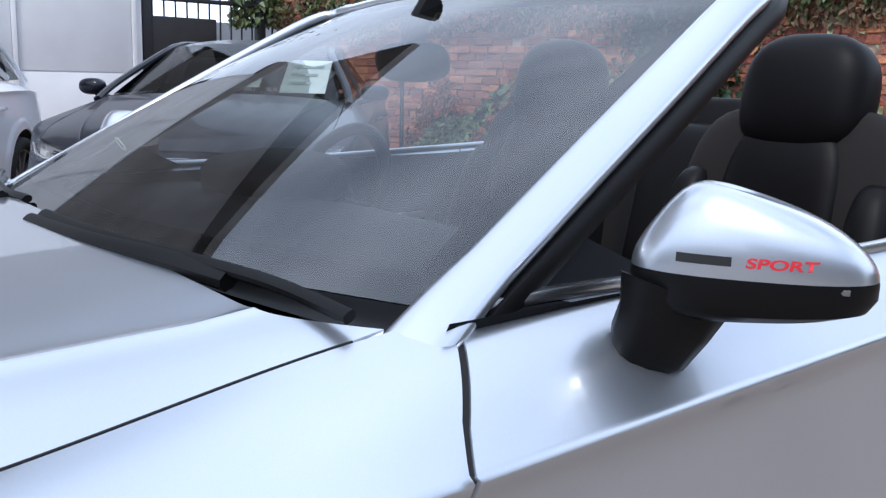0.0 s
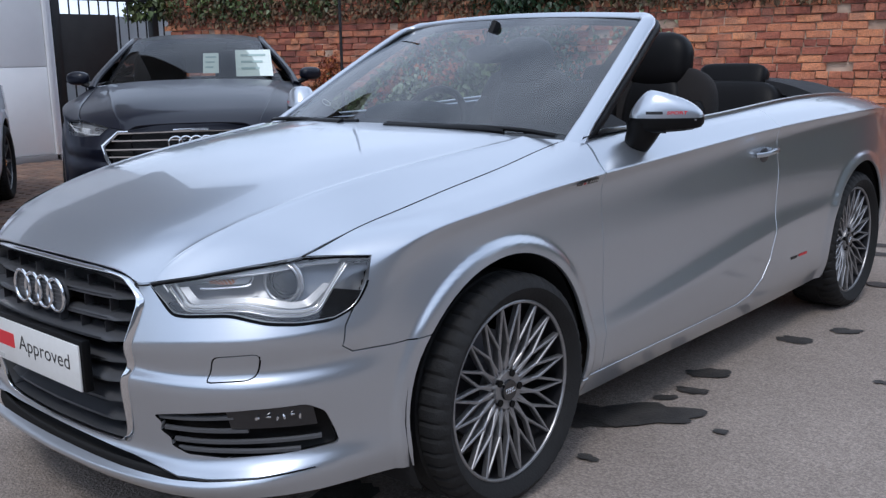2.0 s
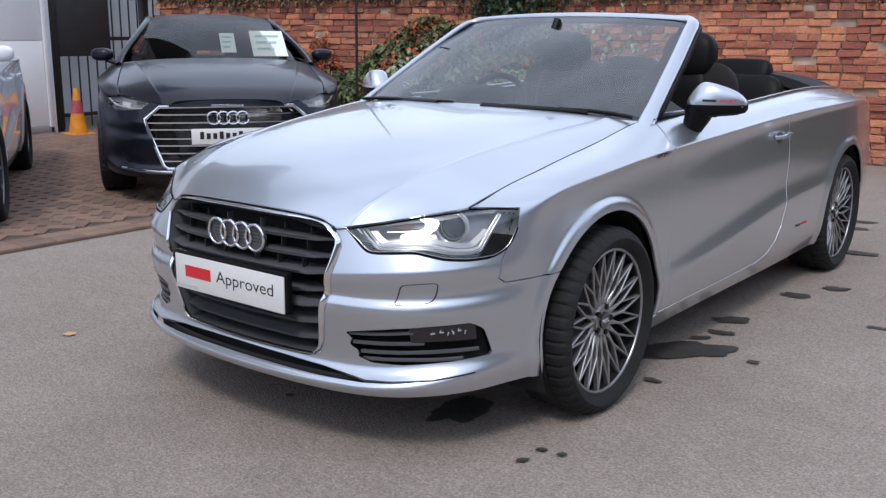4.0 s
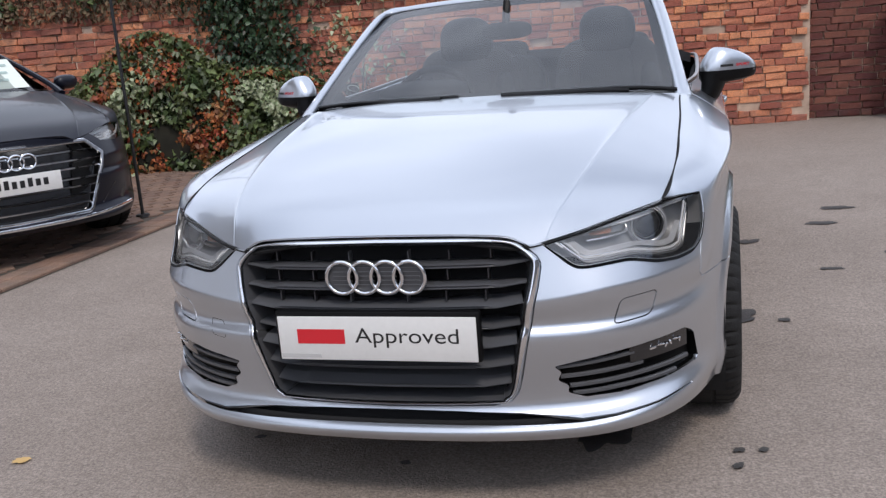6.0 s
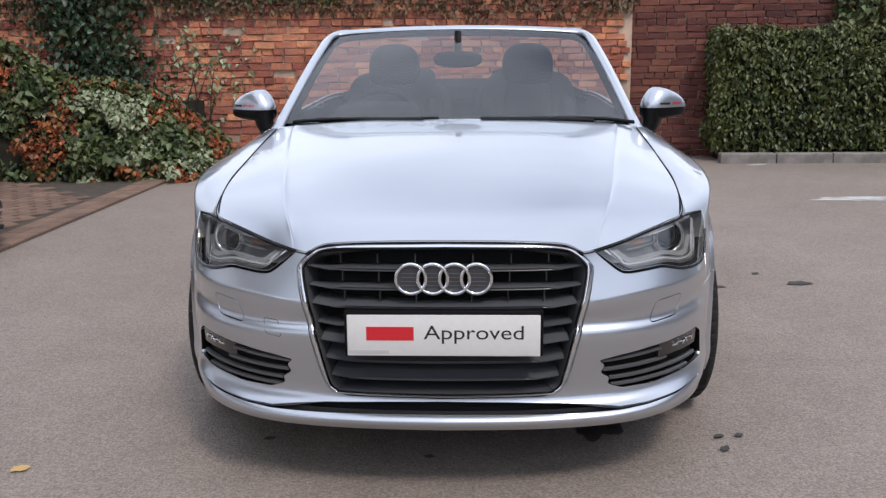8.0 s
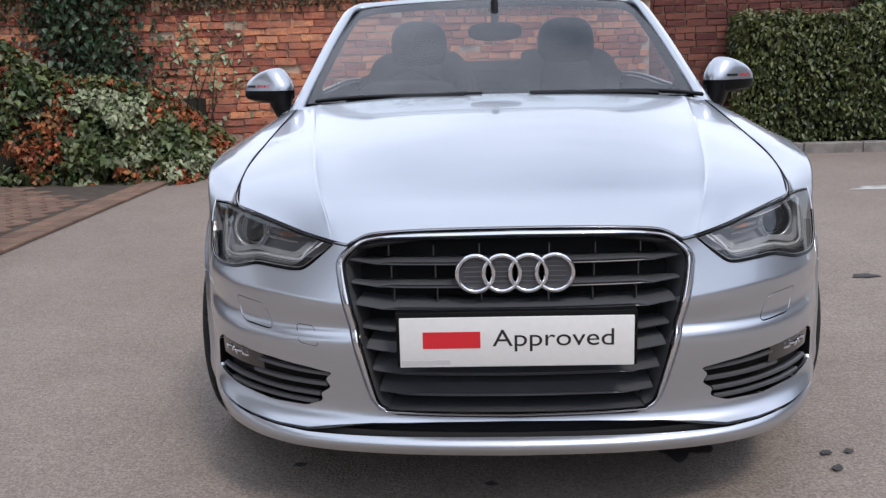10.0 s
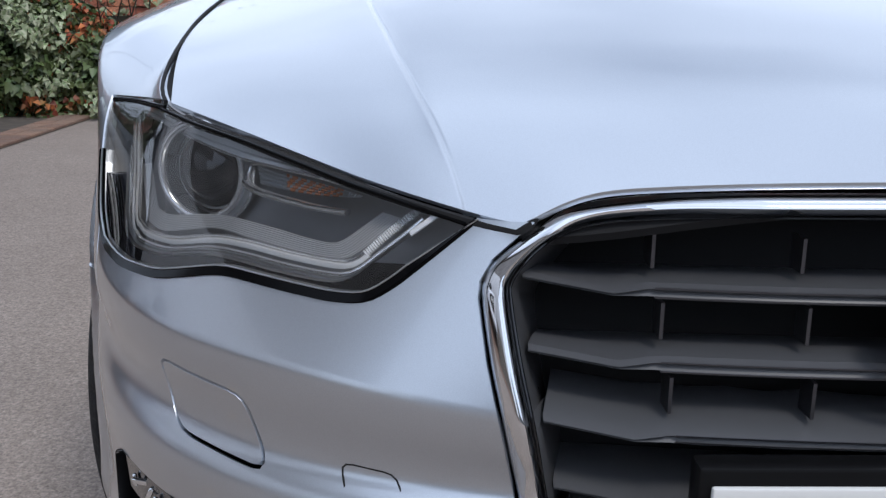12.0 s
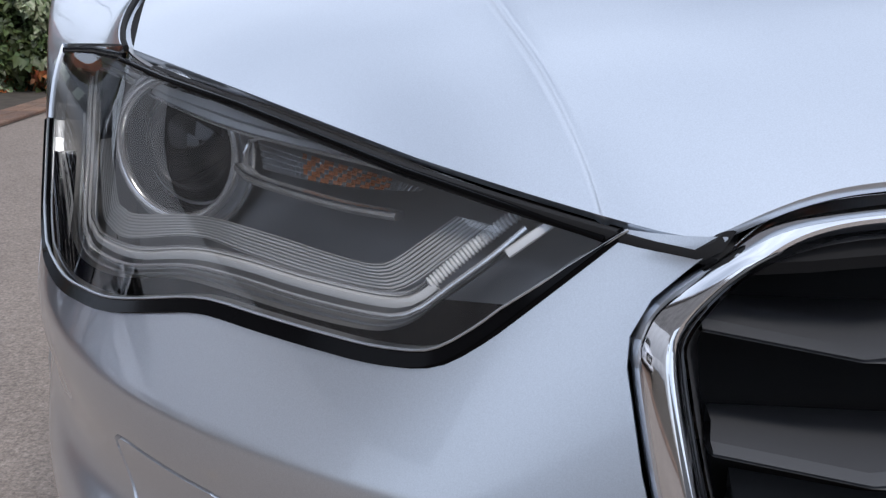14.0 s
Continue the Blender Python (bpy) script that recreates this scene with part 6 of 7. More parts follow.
# ---- leaves ----
def leaf_cloud(name, mat, places, size, parent, label="", seed=1, lobes=True, normal_pull=0.6):
    """Many small folded leaves in one mesh. places: (point, outward direction)."""
    r = np.random.RandomState(seed)
    n = len(places)
    pts = np.array([p for p, _ in places])
    outs = np.array([o for _, o in places])
    d = outs * normal_pull + r.normal(0, 0.55, (n, 3))
    d /= np.linalg.norm(d, axis=1)[:, None]
    up = np.tile((0, 0, -1.0), (n, 1)) + r.normal(0, 0.5, (n, 3))
    side = np.cross(d, up)
    side /= np.linalg.norm(side, axis=1)[:, None] + 1e-9
    tip = np.cross(side, d)
    s = size * r.uniform(0.6, 1.25, n)[:, None]
    if lobes:
        shape = [(0, -0.1, 0), (0.42, 0.05, 0.10), (0.30, 0.45, 0.05), (0, 1.0, -0.12), (-0.30, 0.45, 0.05), (-0.42, 0.05, 0.10)]
    else:
        shape = [(0, 0, 0), (0.26, 0.35, 0.06), (0.20, 0.7, 0.04), (0, 1.0, -0.10), (-0.20, 0.7, 0.04), (-0.26, 0.35, 0.06)]
    verts = np.stack([pts + side * (a * s) + tip * (b2 * s) + d * (c * s) for a, b2, c in shape], 1).reshape(-1, 3)
    base = np.arange(n)[:, None] * 6
    faces = np.concatenate([base + np.array([[0, 1, 2, 3]]), base + np.array([[0, 3, 4, 5]])])
    ob = mesh_object(name, verts.tolist(), faces.tolist(), mat, parent, label)
    return ob


def wall_point(x, y, z):
    return wall_m @ Vector((x, y, z))


def bush_places(n, seed, x0, x1, z_top, bulge, skip=0.0, zlo=0.0, depth=0.25):
    """Spots over a lumpy mound against the wall: x along the wall, bulging out of it."""
    r = random.Random(seed)
    out = []
    while len(out) < n:
        x = r.uniform(x0, x1)
        t = (x - x0) / (x1 - x0)
        top = z_top(x)
        z = r.uniform(zlo, 1) ** 0.9 * top
        v = z / max(top, 0.01)
        wave = 0.8 + 0.35 * noise.noise(Vector((x * 1.5, z * 1.8, seed))) + 0.2 * noise.noise(Vector((x * 4, z * 4, seed)))
        ends = min(1, max(0, (x1 - x) / 0.5)) ** 0.5
        o = bulge(x) * (math.cos(v * 1.25) ** 0.7) * wave * ends
        if noise.noise(Vector((x * 2.4, z * 2.4, seed + 7))) < -0.55 + skip:
            continue
        p = wall_point(x, -o + r.uniform(-0.04, depth) * 0.8, z)
        d = wall_m.to_3x3() @ Vector((0.15 * (x1 > 0), -1, 0.35 + 0.8 * v))
        out.append((tuple(p), tuple(d.normalized())))
    return out


# ivy and shrub bed at the foot of the wall
bed_top = lambda x: 1.12 + 0.20 * math.sin(x * 1.7) + 0.18 * math.sin(x * 3.1 + 1) - max(0, x - 5.6) * 0.55
bed_out = lambda x: 0.95 + 0.15 * math.sin(x * 2.3)
shrub = thing("ivy_shrub", "dense ivy shrub with pale-edged and russet leaves against the wall", "shrub", m=None)
leaf_cloud("foliage", LEAF, bush_places(17000, 11, 2.9, 6.75, bed_top, bed_out, 0.05), 0.066, shrub, "dark green ivy leaves", 1)
leaf_cloud("foliage", PALELEAF, [q for q in bush_places(9000, 12, 3.7, 6.72, lambda x: bed_top(x) * 0.88, lambda x: bed_out(x) + 0.08, 0.0) if noise.noise(Vector(q[0]) * 2.0 + Vector((3, 1, 7))) > 0.09], 0.060, shrub, "pale variegated ivy leaves", 2)
leaf_cloud("foliage", RUSTLEAF, [q for q in bush_places(11000, 13, 3.6, 6.75, lambda x: bed_top(x) * 1.0, lambda x: bed_out(x) + 0.06, 0.0) if noise.noise(Vector(q[0]) * 1.5 + Vector((9, 4, 2))) > -0.10], 0.050, shrub, "russet autumn leaves", 3)
leaf_cloud("foliage", LEAF, bush_places(4200, 15, 2.9, 6.3, lambda x: 0.55, lambda x: bed_out(x) + 0.02, 0.0), 0.075, shrub, "low dark ivy leaves", 15)
b = bmesh.new()
rr = random.Random(8)
for k in range(60):
    x = rr.uniform(3.3, 6.6)
    p0, p1 = wall_point(x, -0.15, 0), wall_point(x + rr.uniform(-0.4, 0.4), -rr.uniform(0.2, 0.7), rr.uniform(0.4, 1.1))
    pm = p0.lerp(p1, 0.5) + Vector((rr.uniform(-0.1, 0.1), rr.uniform(-0.1, 0.1), 0.1))
    sweep(b, smooth_line([p0, pm, p1], 3), round_profile(0.008, 0.008, 5), (0.3, 1, 0.1), scales=np.linspace(1.4, 0.4, 7))
tagged(part("stem_tangle", b, TWIG, shrub), kind="stuff")
# dark sheet that puts the shade behind the ivy leaves into colour
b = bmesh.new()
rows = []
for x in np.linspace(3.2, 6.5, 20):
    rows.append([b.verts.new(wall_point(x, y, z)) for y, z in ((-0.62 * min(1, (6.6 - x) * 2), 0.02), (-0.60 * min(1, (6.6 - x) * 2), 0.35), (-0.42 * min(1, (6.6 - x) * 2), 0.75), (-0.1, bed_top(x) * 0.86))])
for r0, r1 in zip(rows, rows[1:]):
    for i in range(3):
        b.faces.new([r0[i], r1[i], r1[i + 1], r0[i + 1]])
part("shaded_core", b, material("core_shade", (0.018, 0.017, 0.010), 0.95, vary=0.4, scale=6), shrub)

russet = thing("russet_bush", "rust-orange autumn bush beside the ivy against the wall", "bush")
russet_top = lambda x: 1.30 - 1.6 * abs(x - 2.72)
leaf_cloud("foliage", RUSTLEAF, bush_places(4200, 17, 2.25, 3.35, russet_top, lambda x: 0.45, 0.0), 0.050, russet, "small russet leaves", 17, lobes=False)
leaf_cloud("foliage", LEAF, bush_places(1300, 18, 2.2, 3.4, lambda x: russet_top(x) * 0.8, lambda x: 0.42, 0.0), 0.055, russet, "dark green leaves", 18)
b = bmesh.new()
rb = random.Random(9)
for k in range(16):
    x = rb.uniform(2.55, 2.95)
    sweep(b, smooth_line([wall_point(2.75, -0.2, 0), wall_point((x + 2.75) / 2, -0.26, 0.35), wall_point(x, -rb.uniform(0.1, 0.4), rb.uniform(0.7, 1.1))], 3), round_profile(0.007, 0.007, 5), (0.3, 1, 0.1), scales=np.linspace(1.4, 0.4, 7))
part("stem", b, TWIG, russet)

# ivy hanging over the wall's top
crown = thing("ivy_overgrowth", "overhanging ivy and grass along the wall top", "ivy")
hang = []
rr = random.Random(21)
while len(hang) < 5200:
    x = rr.uniform(0.0, wall_len + 0.1)
    low = 1.72 + 0.16 * noise.noise(Vector((x * 1.1, 3, 0))) + 0.10 * noise.noise(Vector((x * 4, 5, 0))) + (0.16 + 0.22 * min(1, max(0, x - 8.2)) if x > 8 else 0.0)
    z = low + abs(rr.gauss(0, 0.45))
    if z > 2.9 or noise.noise(Vector((x * 1.3, z * 1.3, 11))) < -0.12:
        continue
    hang.append((tuple(wall_point(x, -rr.uniform(0.0, 0.16) * min(1, (z - low) * 4 + 0.3) + max(0, z - 2.25) * 0.4, z)), tuple((wall_m.to_3x3() @ Vector((0, -1, 0.4))).normalized())))
leaf_cloud("foliage", LEAF, hang, 0.060, crown, "green ivy leaves", 5)
dry = []
while len(dry) < 5500:
    x = rr.uniform(0.0, wall_len)
    z = 1.74 + rr.uniform(-0.12, 0.30) + 0.15 * noise.noise(Vector((x * 1.1, 3, 0)))
    dry.append((tuple(wall_point(x, -rr.uniform(0.0, 0.10), z)), tuple((wall_m.to_3x3() @ Vector((0, -1, 0.2))).normalized())))
leaf_cloud("foliage", material("dry_stem", (0.14, 0.095, 0.055), 0.9, rand=0.4), dry, 0.065, crown, "dry brown stems", 6, lobes=False)
# ivy column up the wall
climber = thing("wall_climber", "dark climbing ivy column on the brick wall", "ivy")
col = []
while len(col) < 3200:
    z = rr.uniform(0.7, 2.4)
    x = 5.35 + 0.20 * math.sin(z * 2) + rr.gauss(0, 0.24 + 0.04 * z)
    col.append((tuple(wall_point(x, -rr.uniform(0.0, 0.32) * math.exp(-((x - 5.3) / 0.6) ** 2) - 0.01, z)), tuple((wall_m.to_3x3() @ Vector((0, -1, 0.3))).normalized())))
leaf_cloud("foliage", material("climber_leaf", (0.022, 0.045, 0.022), 0.45, scale=3, second=(0.04, 0.07, 0.03), rand=0.5), col, 0.060, climber, "", 7)
pale = []
while len(pale) < 260:
    x, z = rr.gauss(6.45, 0.28), rr.gauss(1.05, 0.30)
    if z > 0.2:
        pale.append((tuple(wall_point(x, -rr.uniform(0.0, 0.05), z)), tuple((wall_m.to_3x3() @ Vector((0, -1, 0.3))).normalized())))
leaf_cloud("foliage", PALELEAF, pale, 0.060, climber, "", 8)
# low leaves along the wall foot
# clipped hedge behind its kerb
hedge = thing("clipped_hedge", "clipped green hedge behind a low stone kerb", "hedge")
HX0, HX1, HY0, HY1, HZ = 2.72, 7.5, 7.36, 7.90, 1.46
spots = []
while len(spots) < 26000:
    k = rr.random()
    if k < 0.68:
        x, y, z, d = rr.uniform(HX0, HX1), HY0, rr.uniform(0.14, HZ), (0, -1, 0.25)
    elif k < 0.86:
        x, y, z, d = rr.uniform(HX0, HX1), rr.uniform(HY0, HY1), HZ, (0, -0.3, 1)
    else:
        x, y, z, d = HX0, rr.uniform(HY0, HY1), rr.uniform(0.14, HZ), (-1, -0.2, 0.2)
    w = 0.06 * noise.noise(Vector((x * 2.2, y * 2.2, z * 2.2))) + 0.06 * noise.noise(Vector((x * 7, y * 7, z * 7)))
    round_off = 0.10 * max(0, (z - HZ + 0.15) / 0.15) + 0.10 * max(0, (HX0 + 0.15 - x) / 0.15) * (d[1] == -1)
    lift = -0.08 * max(0, 0.3 - z)
    dd = rr.uniform(-0.10, 0.02) + w
    p = Vector((x, y, z)) + Vector(d) * (dd + lift) + Vector((0, round_off * (d[1] == -1), 0))
    spots.append((tuple(p), d))
leaf_cloud("foliage", HEDGELEAF, spots[:18500], 0.060, hedge, "small glossy hedge leaves", 9, lobes=False)
leaf_cloud("foliage", material("hedge_leaf_bright", (0.125, 0.14, 0.042), 0.45, rand=0.45), [q for q in spots[18500:] if q[0][2] > 0.4 and noise.noise(Vector(q[0]) * 3) > -0.1 - 0.3 * (q[0][2] > 1.2)], 0.056, hedge, "fresh light green tips", 10, lobes=False)
# dark block gives the hedge its inner shade; the stems are joined to it
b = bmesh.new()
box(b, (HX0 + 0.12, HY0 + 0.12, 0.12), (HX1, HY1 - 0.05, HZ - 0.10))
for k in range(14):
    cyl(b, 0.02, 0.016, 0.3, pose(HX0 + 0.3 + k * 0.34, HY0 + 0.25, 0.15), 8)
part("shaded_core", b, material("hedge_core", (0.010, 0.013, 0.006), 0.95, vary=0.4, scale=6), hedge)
kerb = thing("stone_kerb", "pale weathered kerb stones along the hedge", "kerb", kind="structure")
kv, kf = bevel_block(0.60, 0.14, 0.11, 0.012)
kerb_mesh = bpy.data.meshes.new("kerb_stone")
kerb_mesh.from_pydata(kv, [], kf)
kerb_mesh.materials.append(KERB)
for k in range(8):
    add_piece("kerb_stone", kerb_mesh, kerb, pose(3.05 + 0.612 * k, 7.26 + 0.004 * math.sin(k * 5), 0.0, 0, 0, 0.6 * math.sin(k * 3)))
# upper hedge over the far wall
upper = thing("ivy_bank", "dark ivy bank above the far wall", "ivy")
ub = [((rr.uniform(4.1, 9.0), 7.75 + rr.uniform(-0.15, 0.2), 1.52 + abs(rr.gauss(0, 0.5))), (0, -1, 0.3)) for _ in range(5200)]
leaf_cloud("foliage", LEAF, ub, 0.07, upper, "", 12)


# white clad building, gate and what stands behind
b = bmesh.new()
box(b, (-9.35, -9.0, 0), (-9.05, 3.72, 4.0))
tagged(part("wall_white", b, WHITEWALL), "white ribbed metal cladding of a building", "wall", kind="structure")
clad = bpy.data.objects["wall_white"]
y = 3.60
k = 0
while y > -6:
    b = bmesh.new()
    wdt = 1.16
    box(b, (-9.05, y - wdt, 0.10), (-9.035, y, 1.14), 0.004)
    part("cladding_panel", b, WHITEWALL, clad)
    b = bmesh.new()
    box(b, (-9.05, y - wdt, 1.155), (-9.035, y, 3.95), 0.004)
    part("cladding_panel", b, WHITEWALL, clad)
    b = bmesh.new()
    box(b, (-9.05, y + 0.004, 0.02), (-9.00, y + 0.05, 3.95), 0.006)
    part("cladding_post", b, WHITEWALL, clad)
    y -= wdt + 0.06
b = bmesh.new()
box(b, (-9.04, -6, 0.0), (-9.0, 3.66, 0.09), 0.004)
part("base_rail", b, material("grey_rail", (0.25, 0.25, 0.26), 0.6), clad)
DARKCLAD = material("dark_cladding", (0.26, 0.245, 0.235), 0.75, vary=0.3, scale=1.5, bump=0.3, bump_scale=30)
b = bmesh.new()
outline = [(-13.0, 4.0), (4.1, 4.0), (4.1, 6.0), (-2.2, 10.2), (-13.0, 10.2)]
faces = [[b.verts.new((x, y, z)) for y, z in outline] for x in (-9.02, -9.35)]
b.faces.new(faces[0])
b.faces.new(faces[1][::-1])
for i in range(5):
    b.faces.new([faces[0][i], faces[1][i], faces[1][(i + 1) % 5], faces[0][(i + 1) % 5]])
gable = part("wall_gable", b, DARKCLAD)
tagged(gable, "dark clad upper gable of the white building", "wall", kind="structure")
b = bmesh.new()
prof = [(5.25, 6.55), (5.25, 6.85), (-2.2, 10.65), (-2.2, 10.25)]
ends = [[b.verts.new((x, y, z)) for y, z in prof] for x in (-8.85, -13.0)]
b.faces.new(ends[0])
b.faces.new(ends[1][::-1])
for i in range(4):
    b.faces.new([ends[0][i], ends[1][i], ends[1][(i + 1) % 4], ends[0][(i + 1) % 4]])
part("roof_slope", b, DARKCLAD, gable)
GA, GB = Vector((-9.15, 3.80, 0)), Vector((-9.4, 6.6, 0))
gate = thing("iron_gate", "black iron railing gate with a dark panel", "gate")
gdir = (GB - GA).normalized()
gang = math.degrees(math.atan2(gdir.y, gdir.x))
gm = Matrix.Translation(GA) @ Matrix.Rotation(radians(gang), 4, "Z")
for k in range(20):
    b = bmesh.new()
    top_z = 2.25 if k % 2 else 2.10
    cyl(b, 0.011, 0.011, top_z, gm @ pose(0.08 + 0.14 * k, 0, top_z / 2 + 0.05), 8)
    cyl(b, 0.018, 0.001, 0.09, gm @ pose(0.08 + 0.14 * k, 0, top_z + 0.09), 8)
    part("bar", b, IRON, gate)
for z in (0.18, 1.15, 1.95):
    b = bmesh.new()
    box(b, (0, -0.02, z), (2.8, 0.02, z + 0.05), 0.004, gm)
    part("rail", b, IRON, gate)
for x in (0.0, 1.45, 2.80):
    b = bmesh.new()
    box(b, (x - 0.05, -0.05, 0), (x + 0.05, 0.05, 2.5), 0.006, gm)
    part("gate_post", b, IRON, gate)
b = bmesh.new()
box(b, (0.04, -0.035, 0.95), (0.85, -0.022, 1.78), 0.003, gm)
part("gate_panel", b, material("dark_board", (0.02, 0.019, 0.02), 0.7, vary=0.3, scale=5, bump=0.2, bump_scale=40), gate, "dark board fixed to the bars")
b = bmesh.new()
box(b, (-11.2, 4.2, 0), (-11.0, 9, 1.85))
tagged(part("wall_behind_gate", b, material("grey_render", (0.55, 0.55, 0.56), 0.8, vary=0.15, scale=2)), "pale rendered wall behind the gate", "wall", kind="structure")
b = bmesh.new()
box(b, (-9.23, 5.88, 1.42), (-9.21, 6.10, 1.56), 0.003)
sign = part("small_sign", b, PAPER)
tagged(sign, "small white sign fixed to the gate", "sign")
for k in range(2):
    b = bmesh.new()
    box(b, (-9.209, 5.93 + 0.07 * k, 1.45), (-9.2065, 5.97 + 0.07 * k, 1.53))
    part("print_bar", b, BLACKINK, sign)
gl = [((rr.uniform(-9.45, -9.2), rr.uniform(4.9, 7.2), 1.75 + abs(rr.gauss(0, 0.5))), (1, -0.4, 0.3)) for _ in range(2600)]
leaf_cloud("foliage", LEAF, gl, 0.085, crown, "", 14)
# unseen plain walls, added to close the yard and darken the car's reflections
b = bmesh.new()
box(b, (-9.35, -17.4, 0), (14, -17.0, 3.6))
tagged(part("wall_opposite", b, UNSEENWALL), "unseen plain wall added across the yard to darken reflections", "wall", kind="structure")
b = bmesh.new()
box(b, (13.6, -17.4, 0), (14.0, 9.0, 6.5))
tagged(part("wall_yard_side", b, UNSEENWALL), "unseen plain wall added along the far side to darken the car's flank", "wall", kind="structure")


# thin post at the edge of the paving
b = bmesh.new()
cyl(b, 0.013, 0.011, 3.0, pose(-3.40, 3.28, 1.5), 14)
post = part("metal_post", b, IRON)
tagged(post, "thin dark metal post beside the parked saloon", "post")
b = bmesh.new()
cyl(b, 0.055, 0.050, 0.02, pose(-3.40, 3.28, 0.022), 16)
part("base_plate", b, IRON, post)

# traffic cone
cone = thing("traffic_cone", "yellow and orange traffic cone beside the gate", "cone", m=pose(-8.62, 3.75, 0))
b = bmesh.new()
box(b, (-0.15, -0.15, 0.0), (0.15, 0.15, 0.03), 0.01)
part("base", b, CONE, cone)
b = bmesh.new()
cyl(b, 0.115, 0.025, 0.55, pose(0, 0, 0.305), 24)
part("body", b, CONE, cone)
b = bmesh.new()
cyl(b, 0.078, 0.052, 0.16, pose(0, 0, 0.35) , 24, False)
part("sleeve", b, material("cone_sleeve", (0.45, 0.08, 0.10), 0.5, vary=0.3, scale=9), cone)

# stains, paint marks and litter on the tarmac
def blot(name, x, y, r, stretch, ang, seed, mat, label, category, z=0.003):
    rr = random.Random(seed)
    n = 36
    vs = []
    for i in range(n):
        a = 2 * math.pi * i / n
        q = r * (1 + 0.45 * noise.noise(Vector((math.cos(a) * 1.6, math.sin(a) * 1.6, seed))) + 0.2 * noise.noise(Vector((math.cos(a) * 5, math.sin(a) * 5, seed))))
        vs.append((q * math.cos(a) * stretch, q * math.sin(a), z))
    ob = mesh_object(name, vs + [(0, 0, z)], [(i, (i + 1) % n, n) for i in range(n)], mat)
    ob.matrix_world = pose(x, y, 0, 0, 0, ang)
    return tagged(ob, label, category, "stains on the tarmac", "structure")


STAINS = [(0.877, 1.89, 0.050, 1.5, 10, 1), (0.995, 2.146, 0.040, 1.6, 30, 2), (0.79, 1.28, 0.045, 2.0, 40, 3), (0.80, 0.74, 0.11, 1.7, 45, 4), (0.66, 0.62, 0.10, 1.4, 20, 5), (0.485, -0.32, 0.075, 2.0, 85, 6),
          (0.83, 1.07, 0.035, 1.6, 15, 7), (0.86, 3.08, 0.05, 2.2, 10, 8), (0.86, 0.34, 0.022, 1.5, 0, 9), (0.61, 3.86, 0.05, 2.0, 10, 10), (0.56, 4.13, 0.06, 1.8, 10, 11), (1.31, 1.57, 0.016, 1.4, 70, 12),
          (1.08, 0.78, 0.020, 1.3, 10, 13), (0.874, -0.43, 0.014, 1.3, 30, 14), (-0.59, -0.47, 0.012, 1.5, 10, 15), (0.79, 0.95, 0.028, 1.6, 50, 16), (1.81, 1.66, 0.04, 1.6, 10, 17), (-0.43, -0.30, 0.035, 1.8, 0, 18), (-0.06, -0.61, 0.012, 1.5, 0, 19),
          (1.36, 1.58, 0.025, 1.7, 10, 20), (1.40, 2.58, 0.04, 2.2, 5, 21), (1.52, 3.0, 0.04, 2.6, 5, 22), (0.94, -0.42, 0.012, 1.4, 20, 23), (0.87, -0.53, 0.014, 1.4, 60, 24), (1.64, 1.89, 0.02, 1.4, 60, 25)]
for x, y, r, st, an, sd in STAINS:
    blot("tarmac_stain", x, y, r, st, an, sd, OIL, "dark damp stain on the tarmac", "stain", 0.003 + 0.001 * (sd % 5))
blot("road_marking", 3.25, 4.62, 0.12, 3.2, 2, 31, LINE, "worn white paint mark on tarmac", "road marking")
blot("road_marking", 3.10, 7.05, 0.05, 2.4, 25, 32, LINE, "small white paint mark by the kerb", "road marking")
lf1 = blot("fallen_leaf", -1.30, -0.72, 0.022, 1.2, 30, 33, material("dead_leaf", (0.55, 0.36, 0.14), 0.8), "dry yellow leaf fallen on tarmac", "leaf", 0.006)


